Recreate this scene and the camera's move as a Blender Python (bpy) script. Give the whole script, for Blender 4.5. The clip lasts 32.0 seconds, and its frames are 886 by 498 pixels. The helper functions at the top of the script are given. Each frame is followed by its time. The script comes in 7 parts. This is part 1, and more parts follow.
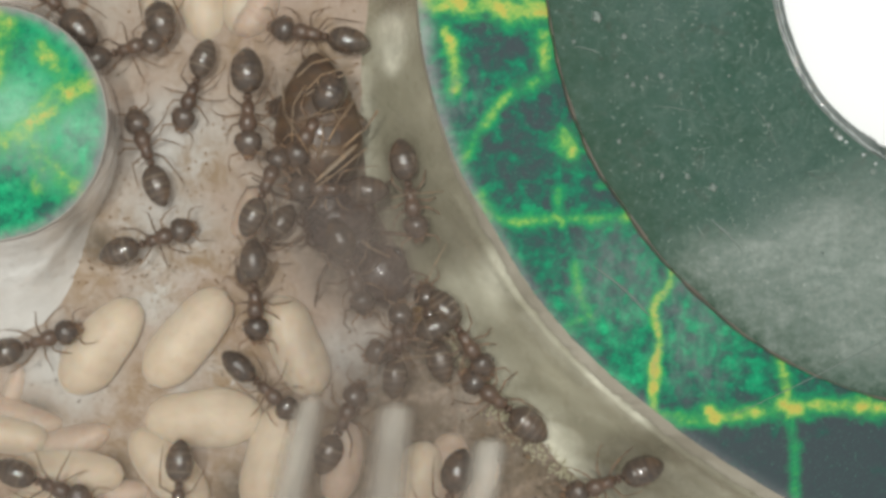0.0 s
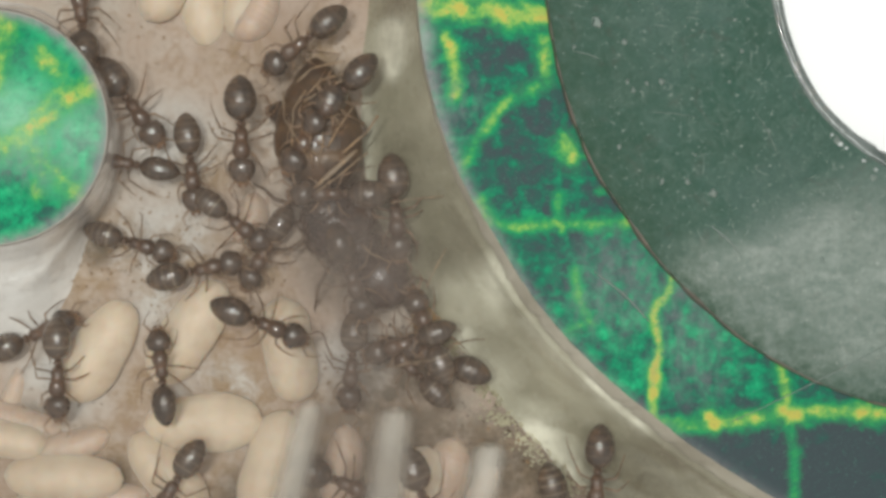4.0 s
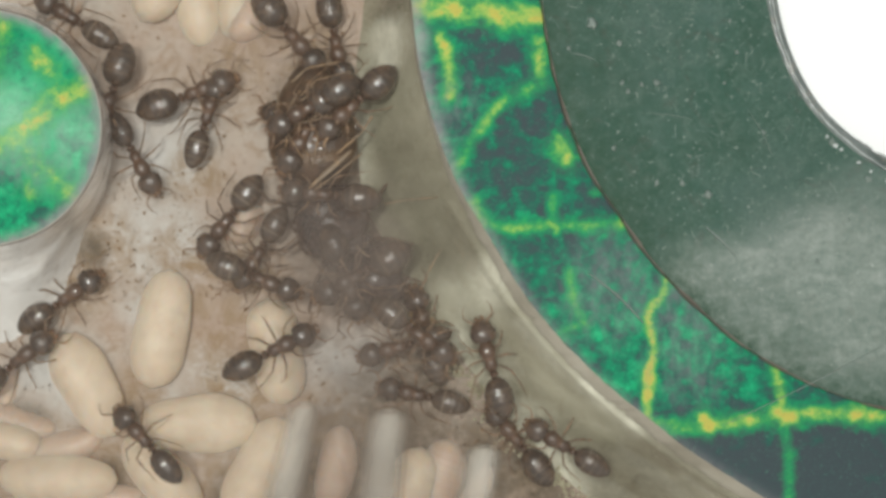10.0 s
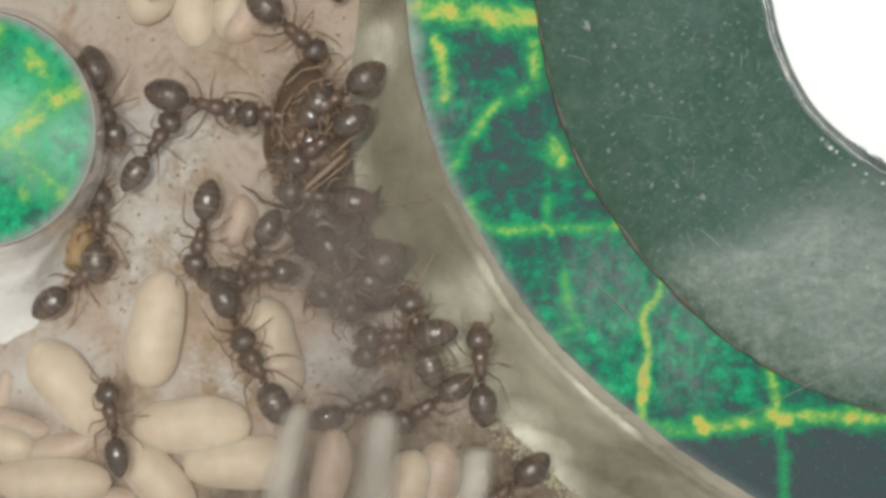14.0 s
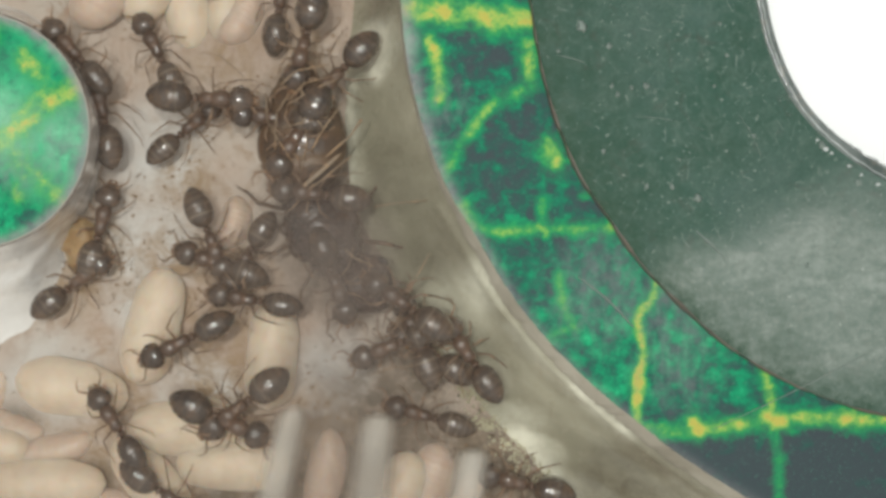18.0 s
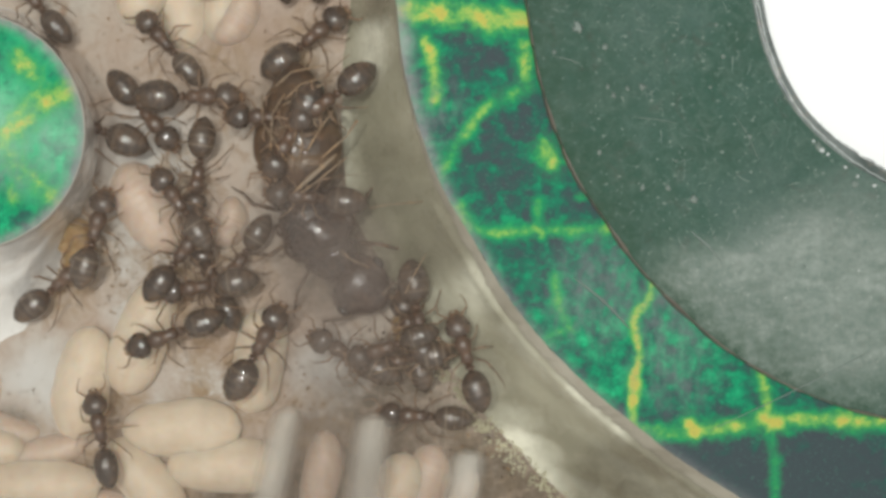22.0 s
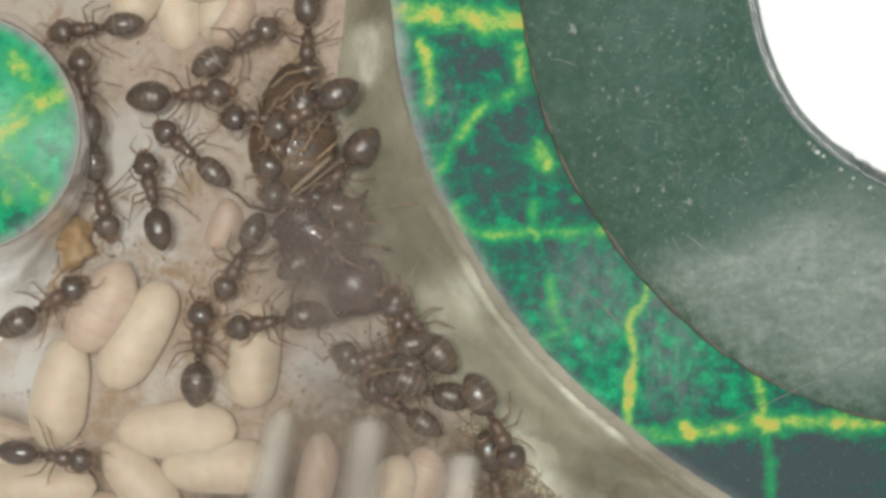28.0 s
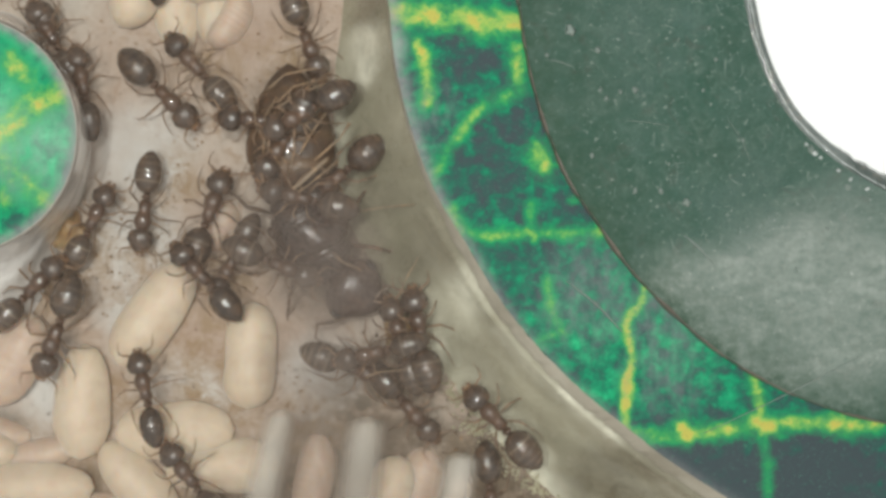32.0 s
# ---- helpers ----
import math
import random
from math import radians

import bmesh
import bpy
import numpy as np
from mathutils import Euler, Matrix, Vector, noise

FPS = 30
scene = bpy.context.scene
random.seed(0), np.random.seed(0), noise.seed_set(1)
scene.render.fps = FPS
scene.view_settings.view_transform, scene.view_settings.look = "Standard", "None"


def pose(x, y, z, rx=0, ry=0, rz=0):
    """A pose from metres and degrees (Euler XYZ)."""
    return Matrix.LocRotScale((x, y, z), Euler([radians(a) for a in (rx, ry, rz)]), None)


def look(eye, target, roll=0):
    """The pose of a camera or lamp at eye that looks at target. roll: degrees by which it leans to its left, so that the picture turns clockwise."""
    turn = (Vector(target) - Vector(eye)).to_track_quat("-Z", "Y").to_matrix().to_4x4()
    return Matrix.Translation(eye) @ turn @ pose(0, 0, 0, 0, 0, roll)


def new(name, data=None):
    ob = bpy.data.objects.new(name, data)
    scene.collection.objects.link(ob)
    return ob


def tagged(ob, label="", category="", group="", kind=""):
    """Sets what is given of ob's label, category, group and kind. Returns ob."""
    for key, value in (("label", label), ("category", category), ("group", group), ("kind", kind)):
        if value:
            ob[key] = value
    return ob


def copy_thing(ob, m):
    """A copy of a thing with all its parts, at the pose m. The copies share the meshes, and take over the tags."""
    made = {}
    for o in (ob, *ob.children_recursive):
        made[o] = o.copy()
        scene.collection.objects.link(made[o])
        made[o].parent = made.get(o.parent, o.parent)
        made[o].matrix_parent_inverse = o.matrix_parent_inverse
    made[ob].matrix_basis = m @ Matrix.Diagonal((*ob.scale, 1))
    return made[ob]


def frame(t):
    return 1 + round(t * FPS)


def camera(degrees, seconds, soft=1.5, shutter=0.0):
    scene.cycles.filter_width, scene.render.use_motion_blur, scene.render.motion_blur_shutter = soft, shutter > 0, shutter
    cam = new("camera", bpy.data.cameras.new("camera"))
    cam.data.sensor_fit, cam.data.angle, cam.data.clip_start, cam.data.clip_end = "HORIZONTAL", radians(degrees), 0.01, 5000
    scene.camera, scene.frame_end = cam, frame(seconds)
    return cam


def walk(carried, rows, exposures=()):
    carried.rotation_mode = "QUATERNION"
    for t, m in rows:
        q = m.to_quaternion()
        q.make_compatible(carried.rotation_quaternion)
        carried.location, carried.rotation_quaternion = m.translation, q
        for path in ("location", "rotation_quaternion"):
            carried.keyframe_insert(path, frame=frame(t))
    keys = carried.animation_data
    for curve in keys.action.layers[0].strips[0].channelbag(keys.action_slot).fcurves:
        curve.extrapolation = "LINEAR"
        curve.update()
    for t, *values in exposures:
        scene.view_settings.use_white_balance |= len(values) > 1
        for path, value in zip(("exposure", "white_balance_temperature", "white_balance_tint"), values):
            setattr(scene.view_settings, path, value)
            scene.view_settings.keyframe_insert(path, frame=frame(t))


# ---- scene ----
MM = 0.001

# ---- camera ----
cam = camera(40, 32.0, soft=3.6)
walk(cam, [
    (0.0, pose(-0.0018 * MM, -0.0003 * MM, 48.0736 * MM, 0, 0, -0.013)),
    (1.0, pose(0.0050 * MM, 0.0335 * MM, 48.0726 * MM, 0, 0, 0.013)),
    (2.0, pose(-0.0020 * MM, 0.0908 * MM, 48.0693 * MM, 0, 0, 0.036)),
    (3.0, pose(-0.0053 * MM, 0.1499 * MM, 48.0638 * MM, 0, 0, 0.058)),
    (4.0, pose(0.0018 * MM, 0.1942 * MM, 48.0563 * MM, 0, 0, 0.079)),
    (5.0, pose(0.0203 * MM, 0.2180 * MM, 48.0471 * MM, 0, 0, 0.097)),
    (6.0, pose(0.0486 * MM, 0.2249 * MM, 48.0362 * MM, 0, 0, 0.114)),
    (7.0, pose(0.0839 * MM, 0.2230 * MM, 48.0239 * MM, 0, 0, 0.129)),
    (8.0, pose(0.1241 * MM, 0.2208 * MM, 48.0102 * MM, 0, 0, 0.144)),
    (9.0, pose(0.1675 * MM, 0.2243 * MM, 47.9955 * MM, 0, 0, 0.156)),
    (10.0, pose(0.2130 * MM, 0.2357 * MM, 47.9798 * MM, 0, 0, 0.168)),
    (11.0, pose(0.2602 * MM, 0.2542 * MM, 47.9633 * MM, 0, 0, 0.178)),
    (12.0, pose(0.3089 * MM, 0.2767 * MM, 47.9462 * MM, 0, 0, 0.187)),
    (13.0, pose(0.3590 * MM, 0.2995 * MM, 47.9287 * MM, 0, 0, 0.196)),
    (14.0, pose(0.4101 * MM, 0.3194 * MM, 47.9109 * MM, 0, 0, 0.203)),
    (15.0, pose(0.4617 * MM, 0.3350 * MM, 47.8930 * MM, 0, 0, 0.210)),
    (16.0, pose(0.5129 * MM, 0.3464 * MM, 47.8751 * MM, 0, 0, 0.216)),
    (17.0, pose(0.5627 * MM, 0.3549 * MM, 47.8575 * MM, 0, 0, 0.221)),
    (18.0, pose(0.6103 * MM, 0.3627 * MM, 47.8403 * MM, 0, 0, 0.226)),
    (19.0, pose(0.6547 * MM, 0.3714 * MM, 47.8236 * MM, 0, 0, 0.230)),
    (20.0, pose(0.6954 * MM, 0.3820 * MM, 47.8077 * MM, 0, 0, 0.234)),
    (21.0, pose(0.7324 * MM, 0.3941 * MM, 47.7927 * MM, 0, 0, 0.237)),
    (22.0, pose(0.7662 * MM, 0.4069 * MM, 47.7787 * MM, 0, 0, 0.240)),
    (23.0, pose(0.7974 * MM, 0.4190 * MM, 47.7660 * MM, 0, 0, 0.244)),
    (24.0, pose(0.8272 * MM, 0.4297 * MM, 47.7546 * MM, 0, 0, 0.247)),
    (25.0, pose(0.8565 * MM, 0.4397 * MM, 47.7448 * MM, 0, 0, 0.250)),
    (26.0, pose(0.8859 * MM, 0.4503 * MM, 47.7367 * MM, 0, 0, 0.253)),
    (27.0, pose(0.9156 * MM, 0.4633 * MM, 47.7305 * MM, 0, 0, 0.257)),
    (28.0, pose(0.9447 * MM, 0.4785 * MM, 47.7263 * MM, 0, 0, 0.260)),
    (29.0, pose(0.9720 * MM, 0.4929 * MM, 47.7244 * MM, 0, 0, 0.264)),
    (30.0, pose(0.9963 * MM, 0.5013 * MM, 47.7248 * MM, 0, 0, 0.269)),
    (31.0, pose(1.0176 * MM, 0.5025 * MM, 47.7278 * MM, 0, 0, 0.274)),
    (32.0, pose(1.0397 * MM, 0.5186 * MM, 47.7335 * MM, 0, 0, 0.280)),
], [(0.0, -0.01), (4.0, 0.0), (7.5, 0.04), (10.0, 0.01), (21.0, 0.01), (24.0, 0.05), (28.0, 0.05), (32.0, 0.08)])

# ---- light: a bright room and a lamp head with three small LEDs just above the camera ----
world = bpy.data.worlds.new("room_light")
scene.world = world
world.use_nodes = True
wn = world.node_tree
way = wn.nodes.new("ShaderNodeTexCoord")
turn = wn.nodes.new("ShaderNodeVectorRotate")
turn.rotation_type = "X_AXIS"
turn.inputs["Angle"].default_value = radians(-50)
split = wn.nodes.new("ShaderNodeSeparateXYZ")
tone = wn.nodes.new("ShaderNodeValToRGB")
tone.color_ramp.elements[0].position, tone.color_ramp.elements[0].color = 0.30, (0.28, 0.275, 0.26, 1)
tone.color_ramp.elements[1].position, tone.color_ramp.elements[1].color = 0.95, (0.975, 0.99, 0.945, 1)
half = wn.nodes.new("ShaderNodeMath")
half.operation = "MULTIPLY_ADD"
half.inputs[1].default_value = half.inputs[2].default_value = 0.5
wn.links.new(way.outputs["Generated"], turn.inputs["Vector"])
wn.links.new(turn.outputs["Vector"], split.inputs["Vector"])
wn.links.new(split.outputs["Z"], half.inputs[0])
wn.links.new(half.outputs["Value"], tone.inputs["Fac"])
wn.links.new(tone.outputs["Color"], wn.nodes["Background"].inputs["Color"])
wn.nodes["Background"].inputs["Strength"].default_value = 0.60

for lx, ly, le in ((-17, 3, 0.027), (-3, 15, 0.024), (11, -4, 0.019)):
    lamp_data = bpy.data.lights.new("lamp", "AREA")
    lamp_data.shape, lamp_data.size = "DISK", 6 * MM
    lamp_data.energy = le
    lamp_data.color = (0.975, 0.99, 0.935)
    lamp = new("lamp", lamp_data)
    lamp.matrix_world = look((lx * MM, ly * MM, 92 * MM), (-1 * MM, 0, 0))


# ---- materials ----
class Mat:
    """A small wrapper to wire procedural materials; texture space is in millimetres."""

    def __init__(self, name, rough=0.5, spec=0.5):
        self.m = bpy.data.materials.new(name)
        self.m.use_nodes = True
        self.t = self.m.node_tree
        self.b = self.t.nodes["Principled BSDF"]
        self.b.inputs["Roughness"].default_value = rough
        self.b.inputs["Specular IOR Level"].default_value = spec
        co = self.t.nodes.new("ShaderNodeTexCoord")
        mp = self.t.nodes.new("ShaderNodeMapping")
        mp.inputs["Scale"].default_value = (1000, 1000, 1000)
        self.t.links.new(co.outputs["Object"], mp.inputs["Vector"])
        self.vec = mp.outputs["Vector"]
        self.height = None

    def link(self, a, b):
        self.t.links.new(a, b)

    def noise(self, scale, detail=4.0, rough=0.6, stretch=None, distort=0.0):
        n = self.t.nodes.new("ShaderNodeTexNoise")
        n.inputs["Scale"].default_value = scale
        n.inputs["Detail"].default_value = detail
        n.inputs["Roughness"].default_value = rough
        n.inputs["Distortion"].default_value = distort
        v = self.vec
        if stretch:
            m = self.t.nodes.new("ShaderNodeMapping")
            m.inputs["Scale"].default_value = stretch
            self.link(v, m.inputs["Vector"])
            v = m.outputs["Vector"]
        self.link(v, n.inputs["Vector"])
        return n.outputs["Fac"]

    def ramp(self, fac, stops):
        r = self.t.nodes.new("ShaderNodeValToRGB")
        e = r.color_ramp.elements
        while len(e) < len(stops):
            e.new(0.5)
        for k, (p, c) in enumerate(stops):
            e[k].position = p
            e[k].color = (*c, 1) if len(c) == 3 else c
        self.link(fac, r.inputs["Fac"])
        return r.outputs["Color"]

    def grey(self, fac, a, b, lo=0.0, hi=1.0):
        r = self.t.nodes.new("ShaderNodeMapRange")
        r.inputs["From Min"].default_value, r.inputs["From Max"].default_value = a, b
        r.inputs["To Min"].default_value, r.inputs["To Max"].default_value = lo, hi
        self.link(fac, r.inputs["Value"])
        return r.outputs["Result"]

    def math(self, op, a, b):
        n = self.t.nodes.new("ShaderNodeMath")
        n.operation = op
        for k, v in enumerate((a, b)):
            if isinstance(v, (int, float)):
                n.inputs[k].default_value = v
            else:
                self.link(v, n.inputs[k])
        return n.outputs["Value"]

    def mix(self, fac, a, b, blend="MIX"):
        n = self.t.nodes.new("ShaderNodeMix")
        n.data_type, n.blend_type = "RGBA", blend
        for k, v in ((0, fac), (6, a), (7, b)):
            if isinstance(v, (int, float)):
                n.inputs[k].default_value = v
            elif isinstance(v, tuple):
                n.inputs[k].default_value = (*v, 1)
            else:
                self.link(v, n.inputs[k])
        return n.outputs[2]

    def attr(self, name):
        n = self.t.nodes.new("ShaderNodeAttribute")
        n.attribute_name = name
        return n.outputs["Fac"]

    def rand(self):
        return self.t.nodes.new("ShaderNodeObjectInfo").outputs["Random"]

    def color(self, c):
        if isinstance(c, tuple):
            self.b.inputs["Base Color"].default_value = (*c, 1)
        else:
            self.link(c, self.b.inputs["Base Color"])
        return self

    def rough(self, v):
        self.link(v, self.b.inputs["Roughness"])
        return self

    def bump(self, h, dist, strength=1.0):
        n = self.t.nodes.new("ShaderNodeBump")
        n.inputs["Strength"].default_value = strength
        n.inputs["Distance"].default_value = dist * MM
        self.link(h, n.inputs["Height"])
        self.link(n.outputs["Normal"], self.b.inputs["Normal"])
        return self

    def veil(self, fac):
        """Lets light straight through where fac is low."""
        tr = self.t.nodes.new("ShaderNodeBsdfTransparent")
        mx = self.t.nodes.new("ShaderNodeMixShader")
        if isinstance(fac, (int, float)):
            mx.inputs["Fac"].default_value = fac
        else:
            self.link(fac, mx.inputs["Fac"])
        self.link(tr.outputs["BSDF"], mx.inputs[1])
        self.link(self.b.outputs["BSDF"], mx.inputs[2])
        self.link(mx.outputs["Shader"], self.t.nodes["Material Output"].inputs["Surface"])
        return self


def make_floor():
    k = Mat("damp_plaster", 0.42, 0.4)
    big = k.ramp(k.noise(0.16, 5, 0.6), [(0.30, (0.365, 0.255, 0.19)), (0.5, (0.43, 0.337, 0.268)), (0.68, (0.455, 0.40, 0.34))])
    stain = k.grey(k.noise(0.6, 7, 0.75, distort=0.8), 0.52, 0.66, 0, 0.85)
    c = k.mix(stain, big, (0.30, 0.20, 0.125))
    veins = k.grey(k.noise(1.1, 4, 0.7, (1.0, 0.45, 1.0), 2.2), 0.58, 0.66, 0, 0.6)
    c = k.mix(veins, c, (0.33, 0.215, 0.15))
    fine = k.grey(k.noise(3.2, 6, 0.75), 0.55, 0.72, 0, 0.7)
    c = k.mix(fine, c, (0.24, 0.17, 0.13))
    pale = k.grey(k.attr("pale"), 0, 1)
    pale = k.math("MULTIPLY", pale, k.grey(k.noise(0.5, 5, 0.65), 0.20, 0.55))
    c = k.mix(pale, c, (0.545, 0.52, 0.485))
    brown = k.math("MULTIPLY", k.attr("brown"), k.grey(k.noise(1.2, 7, 0.75, distort=0.5), 0.40, 0.60))
    c = k.mix(brown, c, (0.28, 0.185, 0.10))
    # brown debris, and shade darkened straight into the floor colour
    dirt_shade = k.math("MULTIPLY", k.attr("dirt_shade"), k.grey(k.noise(1.3, 6, 0.75), 0.22, 0.55))
    c = k.mix(dirt_shade, c, (0.10, 0.072, 0.042))
    k.color(c).rough(k.grey(k.noise(0.7, 4), 0.3, 0.7, 0.25, 0.6))
    k.bump(k.noise(2.2, 7, 0.7), 0.10, 0.8)
    return k.m


def make_wall(name, a, b, lo, hi, relief=0.05, spec=0.5):
    k = Mat(name, 0.2, spec)
    c = k.ramp(k.noise(0.35, 5, 0.55), [(0.3, a), (0.7, b)])
    c = k.mix(k.grey(k.noise(2.4, 5, 0.7), 0.56, 0.78, 0, 0.5), c, (0.27, 0.21, 0.15))
    k.color(c).rough(k.grey(k.noise(0.8, 5), 0.3, 0.7, lo, hi))
    k.bump(k.noise(0.55, 4, 0.55), relief, 1.0)
    return k.m


def make_print():
    k = Mat("leaf_print", 0.7, 0.18)
    n1 = k.noise(1.15, 3, 0.6, distort=0.5)
    n2 = k.noise(2.3, 4, 0.7)
    n3 = k.noise(9.0, 3, 0.7)
    n = k.math("ADD", k.math("MULTIPLY", n1, 0.44), k.math("ADD", k.math("MULTIPLY", n2, 0.42), k.math("MULTIPLY", n3, 0.14)))
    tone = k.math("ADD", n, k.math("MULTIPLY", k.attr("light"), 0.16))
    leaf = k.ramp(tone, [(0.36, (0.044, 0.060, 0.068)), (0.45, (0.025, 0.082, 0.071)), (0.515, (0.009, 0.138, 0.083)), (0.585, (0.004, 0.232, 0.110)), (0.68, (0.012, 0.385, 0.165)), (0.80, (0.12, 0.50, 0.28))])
    wob = k.math("MULTIPLY", k.math("SUBTRACT", n, 0.5), 2.0)
    v = k.math("ADD", k.math("MULTIPLY", k.attr("vein"), k.grey(k.noise(0.9, 4, 0.65), 0.3, 0.68, 0.66, 1.18)), wob)
    halo = k.math("ADD", k.attr("halo"), wob)
    c = k.mix(k.grey(halo, 0.35, 0.95, 0, 0.8), leaf, (0.006, 0.25, 0.095))
    # milky veil: glare over the print, mixed into its colour as pale mint
    milk_haze = k.math("MULTIPLY", k.attr("milk_haze"), k.grey(k.noise(1.3, 5, 0.65), 0.25, 0.7, 0.45, 1.1))
    c = k.mix(milk_haze, c, (0.40, 0.62, 0.49))
    vein = k.ramp(v, [(0.55, (0.05, 0.34, 0.08)), (0.82, (0.22, 0.43, 0.085)), (1.0, (0.39, 0.44, 0.10)), (1.3, (0.45, 0.41, 0.085))])
    c = k.mix(k.grey(v, 0.34, 0.92), c, vein)
    c = k.mix(k.grey(k.noise(8, 3, 0.7), 0.52, 0.68, 0, 0.30), c, (0.03, 0.10, 0.075))
    c = k.mix(k.grey(k.noise(9.5, 3, 0.7), 0.58, 0.70, 0, 0.35), c, (0.10, 0.30, 0.20))
    c = k.mix(k.math("MULTIPLY", k.attr("edge"), k.grey(k.noise(3.5, 4, 0.7), 0.25, 0.6, 0.3, 1.0)), c, (0.26, 0.25, 0.255))
    # grey scuffing of the panel; on the pillar the same grey paints glare
    haze = k.math("MULTIPLY", k.attr("scuff_glare"), k.grey(k.noise(2.4, 5, 0.7, (1.0, 0.5, 1.0)), 0.40, 0.70))
    c = k.mix(k.math("MULTIPLY", haze, 0.6), c, (0.16, 0.19, 0.19))
    c = k.mix(k.math("MULTIPLY", milk_haze, 0.62), c, (0.46, 0.68, 0.52))
    k.color(c).bump(k.noise(11, 3, 0.6), 0.012, 0.6)
    return k.m


def make_dark_plate():
    k = Mat("scuffed_green_plastic", 0.6, 0.22)
    c = k.ramp(k.noise(0.42, 6, 0.65), [(0.3, (0.018, 0.066, 0.040)), (0.52, (0.036, 0.094, 0.068)), (0.72, (0.064, 0.122, 0.102))])
    c = k.mix(k.grey(k.noise(0.14, 3, 0.6), 0.42, 0.68, 0, 0.55), c, (0.080, 0.128, 0.110))
    c = k.mix(k.grey(k.noise(1.5, 8, 0.8, distort=0.8), 0.46, 0.70, 0, 0.85), c, (0.105, 0.16, 0.13))
    c = k.mix(k.grey(k.noise(0.7, 5, 0.7, distort=1.5), 0.57, 0.69, 0, 0.45), c, (0.078, 0.064, 0.056))
    for st, di in (((2.6, 0.3, 1), 1.4), ((0.3, 2.4, 1), 1.8)):
        c = k.mix(k.grey(k.noise(2.2, 4, 0.8, st, di), 0.66, 0.71, 0, 0.45), c, (0.20, 0.24, 0.22))
    c = k.mix(k.grey(k.noise(7, 2, 0.5), 0.665, 0.72, 0, 0.8), c, (0.30, 0.34, 0.31))
    c = k.mix(k.grey(k.noise(10, 4, 0.75), 0.34, 0.66, 0, 0.5), c, (0.022, 0.042, 0.033))
    c = k.mix(k.grey(k.noise(4.5, 6, 0.8, distort=1.0), 0.58, 0.70, 0, 0.5), c, (0.15, 0.20, 0.17))
    frost = k.math("MULTIPLY", k.math("MULTIPLY", k.attr("frost"), k.grey(k.noise(3.4, 7, 0.8), 0.05, 0.8)), k.grey(k.noise(0.8, 6, 0.7, (0.6, 1.3, 1), 1.2), 0.30, 0.68, 0.5, 1.2))
    c = k.mix(frost, c, (0.315, 0.345, 0.318))
    c = k.mix(k.math("MULTIPLY", k.attr("frost"), k.grey(k.noise(6, 4, 0.6), 0.66, 0.74)), c, (0.46, 0.48, 0.45))
    c = k.mix(k.math("MULTIPLY", k.attr("frost"), k.grey(k.noise(2.2, 6, 0.8, distort=1.2), 0.52, 0.66, 0, 0.55)), c, (0.15, 0.175, 0.15))
    grime = k.math("MULTIPLY", k.attr("border"), k.grey(k.noise(1.8, 7, 0.8), 0.28, 0.62, 0.0, 0.9))
    c = k.mix(grime, c, (0.014, 0.050, 0.024))
    k.color(c).rough(k.grey(k.noise(1.1, 5), 0.3, 0.7, 0.5, 0.75)).bump(k.noise(6, 5, 0.7), 0.012, 0.7)
    return k.m


def make_cuticle(name, dark, brown, rough, scale=1.6, seam=(0.24, 0.17, 0.115), coat=0.75):
    """Dark chitin with amber patches where it is thin, and pale membranes along "seam"."""
    k = Mat(name, rough, 0.5)
    amber = (2.1 * brown[0] + 0.012, 1.75 * brown[1] + 0.006, 1.35 * brown[2] + 0.003)
    c = k.ramp(k.noise(scale, 4, 0.6), [(0.32, dark), (0.70, brown)])
    c = k.mix(k.grey(k.rand(), 0, 1, 0.0, 0.45), c, tuple(1.4 * v + 0.008 for v in brown))
    c = k.mix(k.grey(k.noise(0.85, 4, 0.65, distort=0.6), 0.50, 0.70, 0, 0.7), c, amber)
    c = k.mix(k.math("MULTIPLY", k.attr("seam"), k.grey(k.rand(), 0.2, 0.9, 0.10, 1.0)), c, seam)
    c = k.mix(k.grey(k.noise(3.6, 5, 0.7), 0.52, 0.72, 0, 0.5), c, amber)
    k.b.inputs["Sheen Weight"].default_value = 0.16
    k.b.inputs["Sheen Roughness"].default_value = 0.35
    k.b.inputs["Sheen Tint"].default_value = (0.62, 0.47, 0.36, 1)
    k.color(c).rough(k.grey(k.noise(3.5, 4), 0.3, 0.7, rough * 0.75, rough * 1.35))
    k.b.inputs["Coat Weight"].default_value = coat
    k.b.inputs["Coat Roughness"].default_value = 0.06
    k.bump(k.noise(4.2, 4, 0.6), 0.05, 0.8)
    return k.m


